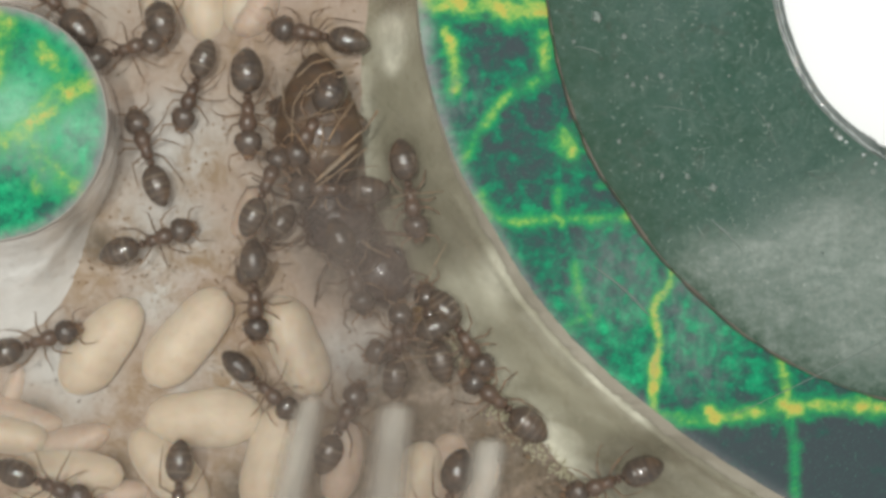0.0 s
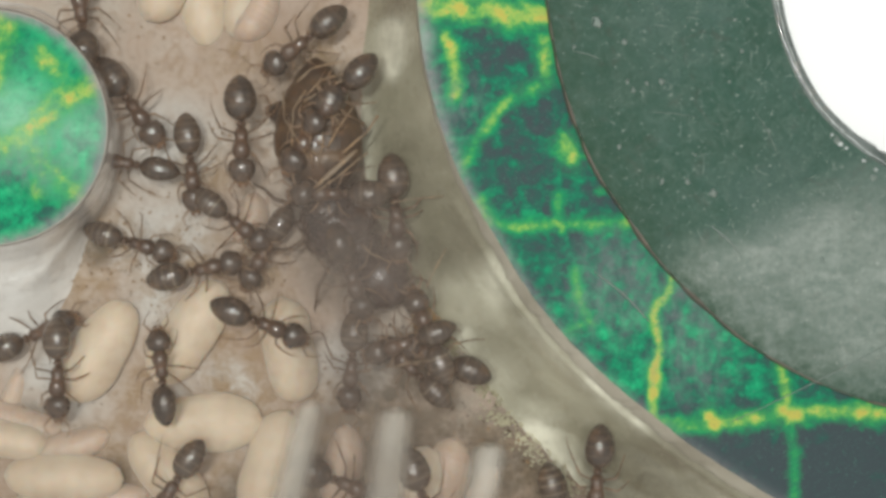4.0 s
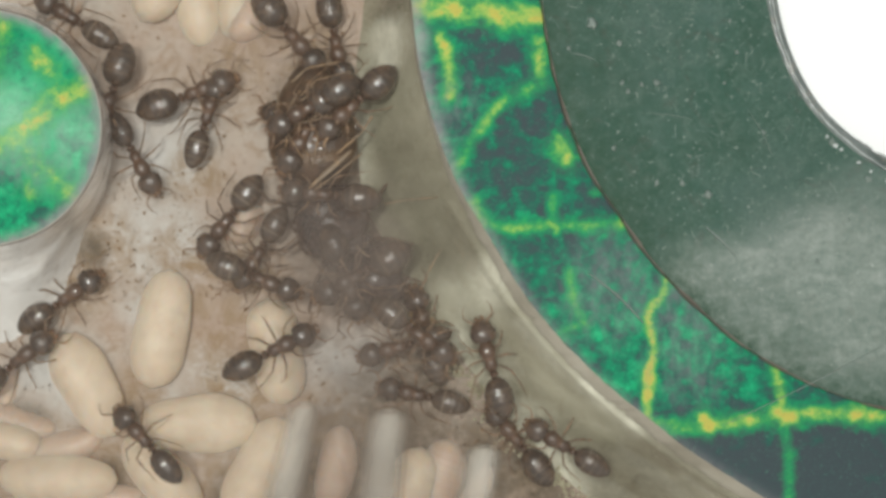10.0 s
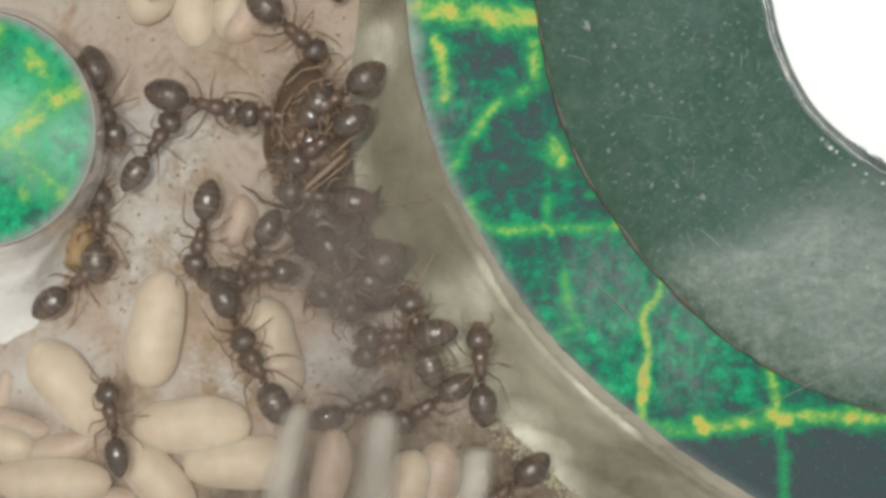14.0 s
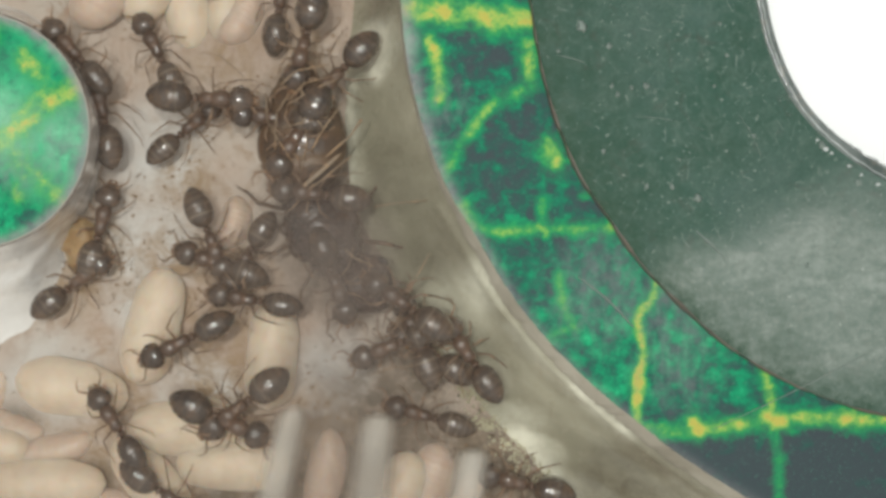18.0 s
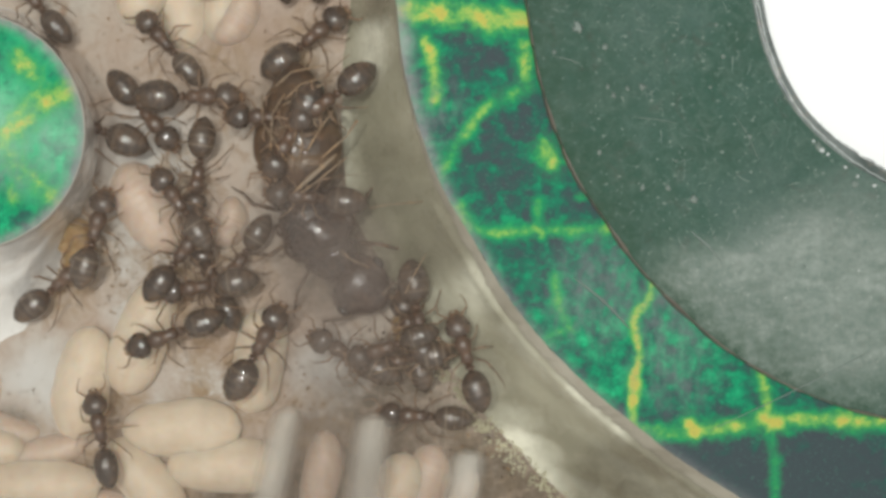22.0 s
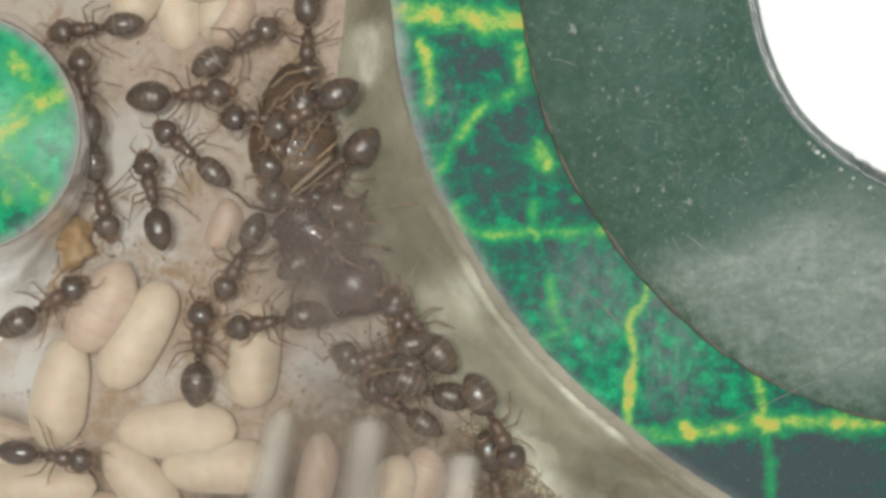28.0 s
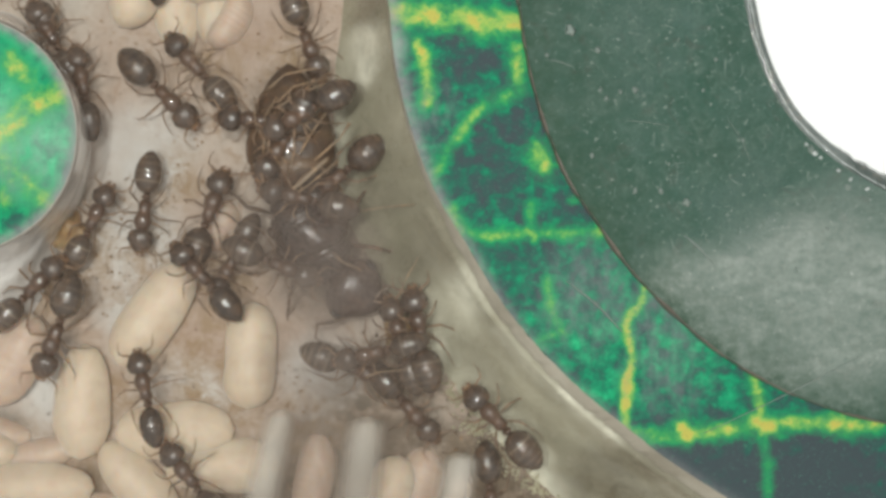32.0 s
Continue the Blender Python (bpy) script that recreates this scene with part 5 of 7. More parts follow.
    paths.append([
        (0.0, at(-11.23, 0.35, 0.18, 19)), (1.0, at(-10.36, 0.16, 0.18, 19)), (2.0, at(-8.94, -0.06, 0.18, 11)), (3.0, at(-10.06, -0.50, 0.18, 27)),
        (6.0, at(-7.20, -0.65, 0.54, -29)), (7.0, at(-7.40, -0.31, 0.18, -5)), (8.0, at(-7.62, -0.04, 0.18, 4)), (9.0, at(-7.32, -1.26, 1.16, -31)),
        (10.0, at(-6.77, -0.94, 0.80, -21)), (11.0, at(-7.04, -0.92, 1.05, -28)), (12.0, at(-6.92, -0.61, 0.97, -23)),
        (13.0, at(-6.83, -0.75, 1.03, -9)), (14.0, at(-6.84, -0.73, 0.53, 8)), (15.0, at(-7.32, -0.59, 0.41, 59)),
        (16.0, at(-7.81, -0.46, 0.30, 110)), (17.0, at(-8.29, -0.32, 0.18, 161)), (18.0, at(-8.19, -0.20, 0.18, 161)),
        (19.0, at(-8.19, -0.12, 0.18, 167)), (20.0, at(-7.95, -0.24, 0.18, 165)), (21.0, at(-10.09, -0.44, 0.99, 166)),
        (22.0, at(-8.40, -1.07, 0.79, 188)), (22.5, at(-6.32, -1.93, 0.48, 242)), (23.0, at(-4.24, -2.79, 0.18, 296)),
        (23.5, at(-4.63, -3.70, 0.68, 256)), (24.0, at(-5.03, -4.61, 1.17, 216)), (25.0, at(-5.08, -4.45, 1.32, 160)),
        (28.0, at(-5.57, -2.30, 1.29, 191)), (29.0, at(-5.14, -3.54, 1.23, 248)), (30.0, at(-6.22, -5.27, 1.30, 239)),
        (30.3, at(-6.47, -6.06, 1.32, 299)), (30.7, at(-6.72, -6.85, 1.33, 358)), (31.0, at(-6.97, -7.65, 1.35, 417)),
        (32.0, at(-8.43, -8.20, 1.28, 487)),
    ])
    paths.append([
        (0.0, at(-6.63, 2.41, 1.69, 66)), (1.0, at(-6.76, 2.41, 1.59, 78)), (2.0, at(-6.76, 2.46, 1.61, 78)), (2.5, at(-7.53, 1.98, 0.92, 15)),
        (3.0, at(-8.29, 1.51, 0.24, -47)), (6.0, at(-7.10, 0.58, 0.24, -4)), (7.0, at(-8.71, -0.22, 0.24, 5)), (8.0, at(-9.10, 3.93, 0.24, 47)),
        (9.0, at(-8.98, 3.90, 0.24, 52)), (10.0, at(-8.94, 5.35, 0.24, 73)), (11.0, at(-9.86, 3.81, 0.24, 58)), (12.0, at(-9.86, 3.86, 0.24, 61)),
        (13.0, at(-10.11, 4.12, 0.24, 33)), (14.0, at(-10.76, 4.28, 0.24, 56)), (17.0, at(-9.01, 4.99, 0.24, 54)), (18.0, at(-9.20, 5.02, 0.24, 41)),
        (19.0, at(-9.06, 4.90, 0.24, 45)), (20.0, at(-7.99, 5.16, 1.42, 53)), (21.0, at(-7.71, 4.57, 1.68, 49)), (21.5, at(-8.46, 3.32, 1.41, 87)),
        (22.0, at(-9.22, 2.08, 1.14, 125)), (23.0, at(-10.98, 0.54, 0.87, 194)), (24.0, at(-9.05, 2.54, 0.56, 203)),
        (25.0, at(-10.39, 1.80, 1.21, 205)), (28.0, at(-8.91, 4.23, 0.24, 140)), (28.3, at(-8.73, 3.45, 0.24, 194)),
        (28.7, at(-8.55, 2.68, 0.24, 249)), (29.0, at(-8.37, 1.91, 0.24, 303)), (29.5, at(-9.02, 2.95, 0.24, 378)),
        (30.0, at(-9.66, 3.99, 0.24, 453)), (31.0, at(-9.93, 3.61, 0.24, 475)), (32.0, at(-12.47, 1.48, 0.24, 424)),
    ])
    paths.append([
        (0.0, at(-7.18, -1.85, 0.88, -88)), (1.0, at(-7.57, -2.90, 0.55, -87)), (2.0, at(-6.88, -2.72, 1.12, -57)),
        (3.0, at(-6.52, -2.68, 1.18, -39)), (6.0, at(-7.33, -2.80, 1.10, 4)), (7.0, at(-6.98, -3.90, 1.18, 3)), (8.0, at(-5.49, -3.82, 1.18, 2)),
        (9.0, at(-5.61, -3.55, 1.18, 19)), (10.0, at(-6.11, -3.59, 1.18, 27)), (11.0, at(-5.66, -3.50, 1.16, 43)),
        (12.0, at(-5.73, -3.50, 1.17, 20)), (12.5, at(-6.57, -2.69, 1.03, -27)), (13.0, at(-7.41, -1.88, 0.89, -75)),
        (14.0, at(-7.32, -2.87, 1.05, -67)), (17.0, at(-7.66, -3.19, 0.80, -68)), (17.5, at(-8.48, -3.20, 0.94, -111)),
        (18.0, at(-9.30, -3.21, 1.08, -153)), (19.0, at(-8.86, -3.10, 1.10, -128)), (20.0, at(-8.98, -3.54, 0.00, -113)),
        (20.5, at(-9.30, -2.88, 0.48, -156)), (21.0, at(-9.63, -2.22, 0.97, -200)), (22.0, at(-9.55, -2.89, 1.16, -160)),
        (22.5, at(-9.16, -3.42, 0.91, -119)), (23.0, at(-8.76, -3.95, 0.65, -78)), (23.5, at(-9.07, -3.24, 0.91, -127)),
        (24.0, at(-9.38, -2.54, 1.17, -177)), (24.5, at(-9.71, -4.27, 1.15, -132)), (25.0, at(-10.05, -6.00, 1.14, -87)),
        (26.0, at(-10.30, -12.30, 0.00, -90)), (28.0, at(-10.30, -12.30, 0.00, -90)), (29.0, at(-10.30, -12.30, 0.00, -90)),
        (30.0, at(-10.30, -12.30, 0.00, -90)), (31.0, at(-10.30, -12.30, 0.00, -90)), (32.0, at(-10.30, -12.30, 0.00, -90)),
    ])
    paths.append([
        (0.0, at(-15.54, -3.55, 0.73, 18)), (1.0, at(-15.82, -3.24, 0.06, 31)), (2.0, at(-15.85, -3.25, 0.06, 28)),
        (3.0, at(-15.85, -3.25, 0.06, 25)), (6.0, at(-15.45, -2.53, 0.06, 23)), (7.0, at(-15.25, -2.33, 0.06, 35)),
        (8.0, at(-14.82, -2.23, 0.75, 33)), (9.0, at(-14.57, -1.86, 0.54, 39)), (10.0, at(-14.43, -1.73, 0.06, 35)),
        (11.0, at(-14.26, -1.14, 0.06, 40)), (12.0, at(-13.63, -1.32, 0.40, 23)), (13.0, at(-13.61, -1.31, 0.06, 20)),
        (14.0, at(-13.74, -0.97, 0.06, 39)), (17.0, at(-13.69, -1.00, 0.06, 43)), (18.0, at(-13.55, -0.95, 0.06, 38)),
        (19.0, at(-13.74, -1.07, 0.06, 30)), (20.0, at(-13.82, -1.03, 0.06, 32)), (21.0, at(-13.84, -1.04, 0.06, 31)),
        (22.0, at(-14.06, -0.98, 0.06, 40)), (23.0, at(-13.82, -0.99, 0.06, 32)), (24.0, at(-14.32, -1.48, 0.06, 37)),
        (25.0, at(-14.23, -1.47, 0.06, 43)), (28.0, at(-14.08, -1.68, 0.79, 32)), (29.0, at(-14.42, -1.83, 0.64, 49)),
        (30.0, at(-12.35, 0.25, 0.06, 52)), (30.5, at(-15.99, -0.74, 0.06, 123)), (31.0, at(-19.64, -1.74, 0.06, 195)),
        (32.0, at(-19.64, -1.74, 0.06, 195)),
    ])
    paths.append([
        (0.0, at(-15.03, 9.53, 0.52, 135)), (1.0, at(-14.82, 9.46, 0.67, 132)), (2.0, at(-14.99, 9.68, 0.66, 135)),
        (3.0, at(-14.78, 9.50, 0.65, 128)), (4.5, at(-13.40, 9.11, 0.38, 74)), (6.0, at(-12.03, 8.71, 0.12, 21)), (7.0, at(-11.23, 8.36, 0.12, 4)),
        (8.0, at(-9.44, 7.75, 0.12, -4)), (9.0, at(-7.34, 8.13, 0.12, -11)), (10.0, at(-5.56, 8.36, 0.61, -50)), (11.0, at(-5.93, 8.07, 1.42, -77)),
        (12.0, at(-6.52, 7.99, 1.37, -90)), (13.0, at(-6.37, 8.16, 1.30, -61)), (14.0, at(-5.45, 8.75, 0.12, -42)),
        (17.0, at(-4.63, 8.32, 0.97, -113)), (18.0, at(-4.67, 7.99, 1.32, -103)), (19.0, at(-4.64, 7.62, 1.53, -116)),
        (20.0, at(-4.46, 7.62, 1.49, -114)), (21.0, at(-4.81, 7.70, 1.50, -131)), (21.3, at(-4.67, 7.97, 1.04, -75)),
        (21.7, at(-4.53, 8.24, 0.58, -19)), (22.0, at(-4.39, 8.51, 0.12, 38)), (22.3, at(-4.74, 8.22, 0.58, -20)),
        (22.7, at(-5.08, 7.94, 1.04, -77)), (23.0, at(-5.43, 7.65, 1.51, -135)), (23.5, at(-4.95, 7.69, 0.81, -96)),
        (24.0, at(-4.48, 7.73, 0.12, -58)), (25.0, at(-2.48, 4.68, 0.81, -91)), (28.0, at(-3.11, 3.24, 0.80, -132)),
        (29.0, at(-3.10, 2.85, 1.12, -143)), (30.0, at(-3.21, 3.04, 1.12, -145)), (31.0, at(-3.42, 2.89, 1.32, -155)),
        (32.0, at(-2.96, 3.22, 0.86, -140)),
    ])
    paths.append([
        (0.0, at(-11.18, 10.21, 0.18, 101)), (1.0, at(-9.89, 9.36, 0.18, 39)), (1.5, at(-9.64, 9.10, 0.18, -22)), (2.0, at(-9.38, 8.85, 0.18, -83)),
        (3.0, at(-12.00, 5.20, 0.18, -107)), (4.0, at(-11.96, 5.65, 0.27, -54)), (5.0, at(-11.91, 6.10, 0.36, -1)),
        (6.0, at(-11.87, 6.55, 0.45, 52)), (6.5, at(-11.98, 5.94, 0.45, -4)), (7.0, at(-12.09, 5.33, 0.45, -61)), (8.0, at(-12.38, 5.21, 0.45, -73)),
        (9.0, at(-12.46, 5.30, 0.45, -78)), (10.0, at(-12.65, 5.88, 0.45, -108)), (11.0, at(-12.34, 5.32, 0.45, -76)),
        (12.0, at(-12.40, 5.44, 0.45, -79)), (13.0, at(-12.40, 5.13, 0.45, -79)), (14.0, at(-12.60, 5.82, 0.45, -74)),
        (15.0, at(-12.58, 5.84, 0.45, -17)), (16.0, at(-12.55, 5.87, 0.45, 40)), (17.0, at(-12.53, 5.89, 0.45, 97)),
        (18.0, at(-12.51, 5.67, 0.45, 101)), (19.0, at(-11.95, 6.22, 1.35, 86)), (20.0, at(-12.45, 5.14, 0.50, 130)),
        (21.0, at(-12.40, 4.93, 0.45, 159)), (22.0, at(-12.71, 5.03, 0.45, 159)), (23.0, at(-12.27, 5.05, 1.02, 129)),
        (24.0, at(-12.04, 2.65, 1.00, 77)), (24.5, at(-15.81, 0.46, 0.59, 144)), (25.0, at(-19.59, -1.73, 0.18, 211)),
        (28.0, at(-19.59, -1.73, 0.18, 211)), (29.0, at(-19.59, -1.73, 0.18, 211)), (30.0, at(-12.92, -1.99, 1.19, 250)),
        (31.0, at(-12.76, -2.39, 1.00, 266)), (32.0, at(-13.57, -2.74, 1.07, 251)),
    ])
    paths.append([
        (0.0, at(-12.25, 7.69, 0.51, 17)), (0.5, at(-12.50, 6.92, 0.51, 81)), (1.0, at(-12.75, 6.15, 0.51, 144)), (2.0, at(-12.49, 8.91, 0.24, 171)),
        (3.0, at(-12.48, 4.04, 0.51, 198)), (4.5, at(-12.04, 3.47, 0.38, 150)), (6.0, at(-11.59, 2.91, 0.24, 102)),
        (6.5, at(-11.59, 2.07, 0.24, 60)), (7.0, at(-11.59, 1.23, 0.24, 18)), (8.0, at(-11.53, 3.15, 0.24, 72)), (9.0, at(-12.50, 3.59, 0.51, 78)),
        (9.5, at(-12.08, 3.65, 0.38, 9)), (10.0, at(-11.66, 3.71, 0.24, -60)), (11.0, at(-11.13, 4.37, 0.24, -43)),
        (12.0, at(-10.91, 4.73, 0.24, -28)), (12.5, at(-10.83, 8.31, 0.57, 31)), (13.0, at(-10.76, 11.89, 0.91, 90)),
        (14.0, at(-10.75, 11.88, 0.94, 90)), (17.0, at(-13.71, 8.01, 0.51, 130)), (18.0, at(-13.43, 7.78, 1.07, 132)),
        (19.0, at(-14.07, 8.43, 0.51, 131)), (20.0, at(-13.76, 8.12, 0.51, 121)), (21.0, at(-13.73, 8.16, 0.51, 128)),
        (22.0, at(-15.02, 9.91, 0.24, 131)), (23.0, at(-13.70, 8.12, 0.51, 124)), (24.0, at(-13.64, 7.96, 0.51, 129)),
        (25.0, at(-13.79, 8.21, 0.51, 127)), (28.0, at(-12.77, 6.51, 0.51, 100)), (29.0, at(-12.71, 6.52, 0.51, 100)),
        (30.0, at(-12.71, 6.42, 0.51, 99)), (30.5, at(-12.69, 6.34, 0.51, 138)), (31.0, at(-12.67, 6.26, 0.51, 178)),
        (31.5, at(-12.72, 6.45, 0.51, 140)), (32.0, at(-12.76, 6.65, 0.51, 102)),
    ])
    paths.append([
        (0.0, at(-5.06, 8.37, 0.00, 169)), (1.0, at(-5.20, 8.74, 0.00, 199)), (2.0, at(-5.77, 7.92, 0.90, 203)), (3.0, at(-5.47, 7.93, 1.19, 219)),
        (6.0, at(-5.93, 8.32, 0.00, 205)), (7.0, at(-6.34, 8.52, 0.00, 194)), (8.0, at(-6.36, 9.36, 0.00, 176)), (8.5, at(-6.36, 10.74, 0.00, 133)),
        (9.0, at(-6.36, 12.12, 0.00, 90)), (9.3, at(-5.56, 10.82, 0.00, 34)), (9.7, at(-4.76, 9.53, 0.00, -22)), (10.0, at(-3.96, 8.23, 0.00, -79)),
        (11.0, at(-3.95, 8.23, 0.00, -63)), (12.0, at(-4.49, 7.59, 1.35, -97)), (12.5, at(-4.08, 8.27, 0.76, -35)),
        (13.0, at(-3.67, 8.95, 0.16, 27)), (14.0, at(-3.68, 12.12, 0.00, 90)), (17.0, at(-3.68, 12.12, 0.00, 90)),
        (18.0, at(-5.73, 10.03, 0.00, 83)), (18.5, at(-6.35, 8.78, 0.33, 154)), (19.0, at(-6.96, 7.54, 0.66, 225)),
        (20.0, at(-6.52, 7.14, 1.33, 232)), (21.0, at(-9.62, 8.07, 0.00, 285)), (22.0, at(-10.69, 5.53, 0.00, 311)),
        (22.5, at(-10.69, 8.83, 0.00, 380)), (23.0, at(-10.69, 12.12, 0.00, 450)), (24.0, at(-10.69, 12.12, 0.00, 450)),
        (25.0, at(-10.69, 12.12, 0.00, 450)), (28.0, at(-10.69, 12.12, 0.00, 450)), (29.0, at(-14.02, 9.81, 0.00, 513)),
        (30.0, at(-14.05, 9.73, 0.00, 509)), (31.0, at(-14.05, 12.12, 0.00, 450)), (32.0, at(-15.06, 10.52, 0.00, 479)),
    ])
    paths.append([
        (0.0, at(-1.23, 1.99, 1.44, -79)), (1.0, at(0.63, -2.34, 1.29, -84)), (2.0, at(0.04, -4.91, 0.15, -134)),
        (3.0, at(-0.28, -3.67, 0.93, -199)), (6.0, at(0.74, -4.76, 0.25, -205)), (7.0, at(1.34, -4.60, 0.43, -235)),
        (8.0, at(1.37, -4.36, 0.65, -241)), (9.0, at(1.76, -4.14, 0.99, -242)), (10.0, at(2.02, -4.04, 1.39, -255)),
        (11.0, at(1.87, -4.08, 1.11, -244)), (12.0, at(1.89, -4.08, 1.11, -242)), (13.0, at(1.92, -4.15, 1.30, -256)),
        (14.0, at(1.85, -4.20, 1.37, -266)), (17.0, at(1.14, -4.22, 0.68, -211)), (18.0, at(1.57, -3.61, 1.07, -236)),
        (19.0, at(1.69, -3.45, 1.34, -251)), (20.0, at(1.75, -3.31, 1.64, -253)), (21.0, at(1.19, -3.82, 0.95, -216)),
        (22.0, at(1.67, -3.62, 1.32, -253)), (23.0, at(1.06, -4.03, 0.92, -202)), (24.0, at(1.22, -3.88, 0.70, -221)),
        (25.0, at(1.62, -4.17, 0.76, -229)), (28.0, at(-0.03, -4.96, 0.06, -191)), (28.5, at(0.49, -5.17, 0.31, -256)),
        (29.0, at(1.02, -5.38, 0.56, -322)), (30.0, at(1.17, -5.30, 0.51, -334)), (31.0, at(1.73, -5.71, 0.68, -353)),
        (32.0, at(-0.25, -5.62, 0.06, -409)),
    ])
    paths.append([
        (0.0, at(0.85, -3.47, 0.71, -56)), (1.0, at(1.19, -4.46, 0.51, -58)), (2.0, at(3.69, -5.99, 1.26, -60)), (3.0, at(5.10, -12.26, 0.12, -78)),
        (6.0, at(2.98, -4.27, 1.92, -70)), (7.0, at(4.42, -12.26, 0.12, -80)), (8.0, at(4.42, -12.26, 0.12, -80)),
        (9.0, at(4.42, -12.26, 0.12, -80)), (10.0, at(4.42, -12.26, 0.12, -80)), (11.0, at(4.42, -12.26, 0.12, -80)),
        (12.0, at(4.42, -12.26, 0.12, -80)), (13.0, at(4.42, -12.26, 0.12, -80)), (14.0, at(4.42, -12.26, 0.12, -80)),
        (17.0, at(4.42, -12.26, 0.12, -80)), (18.0, at(4.42, -12.26, 0.12, -80)), (19.0, at(3.72, -7.07, 0.67, -44)),
        (19.3, at(2.49, -5.89, 0.51, 12)), (19.7, at(1.25, -4.72, 0.35, 67)), (20.0, at(0.01, -3.54, 0.19, 122)),
        (21.0, at(-0.78, -3.30, 1.33, 171)), (22.0, at(-0.93, -3.88, 0.69, 190)), (22.5, at(-1.19, -3.81, 1.04, 254)),
        (23.0, at(-1.46, -3.74, 1.39, 317)), (23.3, at(-1.27, -3.72, 1.33, 267)), (23.7, at(-1.08, -3.70, 1.28, 217)),
        (24.0, at(-0.89, -3.69, 1.22, 167)), (25.0, at(-2.06, -3.25, 1.35, 184)), (28.0, at(-1.66, -3.96, 1.04, 158)),
        (29.0, at(-1.74, -4.67, 0.12, 166)), (30.0, at(-2.45, -3.87, 1.23, 121)), (31.0, at(-3.00, -4.24, 0.12, 142)),
        (31.3, at(-2.78, -4.20, 0.12, 88)), (31.7, at(-2.55, -4.16, 0.12, 34)), (32.0, at(-2.33, -4.12, 0.12, -20)),
    ])
    paths.append([
        (0.0, at(2.14, -5.85, 0.55, 141)), (0.5, at(2.80, -9.05, 0.36, 212)), (1.0, at(3.47, -12.25, 0.18, 282)), (2.0, at(3.47, -12.25, 0.18, 282)),
        (3.0, at(-0.65, -9.72, 1.17, 283)), (6.0, at(-0.32, -9.47, 1.21, 300)), (7.0, at(0.99, -12.25, 0.18, 297)),
        (8.0, at(0.99, -12.25, 0.18, 297)), (9.0, at(0.99, -12.25, 0.18, 297)), (10.0, at(0.99, -12.25, 0.18, 297)),
        (11.0, at(0.99, -12.25, 0.18, 297)), (12.0, at(0.99, -12.25, 0.18, 297)), (13.0, at(0.99, -12.25, 0.18, 297)),
        (14.0, at(0.99, -12.25, 0.18, 297)), (17.0, at(0.99, -12.25, 0.18, 297)), (18.0, at(0.99, -12.25, 0.18, 297)),
        (19.0, at(0.99, -12.25, 0.18, 297)), (20.0, at(0.99, -12.25, 0.18, 297)), (21.0, at(0.99, -12.25, 0.18, 297)),
        (22.0, at(0.99, -12.25, 0.18, 297)), (23.0, at(0.99, -12.25, 0.18, 297)), (23.3, at(1.52, -10.70, 0.18, 354)),
        (23.7, at(2.05, -9.16, 0.18, 411)), (24.0, at(2.58, -7.61, 0.18, 469)), (25.0, at(2.65, -7.79, 0.21, 466)),
        (26.0, at(2.78, -7.30, 0.42, 411)), (27.0, at(2.91, -6.81, 0.62, 355)), (28.0, at(3.04, -6.32, 0.83, 299)),
        (29.0, at(3.19, -6.81, 0.89, 278)), (30.0, at(3.79, -6.51, 1.00, 312)), (31.0, at(4.24, -6.64, 1.34, 326)),
        (31.3, at(3.88, -6.43, 1.21, 382)), (31.7, at(3.52, -6.22, 1.09, 437)), (32.0, at(3.16, -6.01, 0.96, 493)),
    ])
    paths.append([
        (0.0, at(-6.75, -5.32, 1.21, -41)), (1.0, at(-7.05, -6.14, 1.37, -42)), (1.3, at(-8.17, -5.94, 1.36, -96)),
        (1.7, at(-9.29, -5.73, 1.35, -149)), (2.0, at(-10.41, -5.53, 1.35, -203)), (3.0, at(-10.18, -4.55, 1.39, -265)),
        (6.0, at(-11.98, -4.36, 1.28, -249)), (7.0, at(-11.76, -4.97, 1.31, -224)), (8.0, at(-11.84, -5.67, 1.29, -229)),
        (9.0, at(-11.88, -6.00, 1.18, -226)), (10.0, at(-11.06, -7.01, 1.34, -229)), (11.0, at(-11.61, -6.26, 1.27, -224)),
        (12.0, at(-11.69, -7.25, 1.38, -226)), (13.0, at(-11.59, -7.08, 1.38, -237)), (14.0, at(-12.10, -6.29, 1.16, -261)),
        (17.0, at(-11.71, -5.82, 1.21, -229)), (18.0, at(-11.74, -6.28, 1.30, -238)), (19.0, at(-10.73, -7.10, 1.38, -301)),
        (20.0, at(-11.18, -6.96, 1.42, -282)), (21.0, at(-11.09, -6.80, 1.35, -282)), (22.0, at(-12.11, -6.61, 1.26, -259)),
        (23.0, at(-12.04, -6.34, 1.13, -277)), (24.0, at(-13.63, -5.41, 1.40, -218)), (25.0, at(-14.88, -5.36, 1.38, -204)),
        (26.0, at(-14.52, -6.05, 1.28, -259)), (27.0, at(-14.15, -6.74, 1.18, -313)), (28.0, at(-13.79, -7.43, 1.08, -367)),
        (29.0, at(-11.71, -6.65, 1.28, -358)), (30.0, at(-10.12, -7.55, 1.39, -342)), (31.0, at(-10.05, -6.13, 1.36, -296)),
        (32.0, at(-10.13, -4.95, 1.30, -258)),
    ])
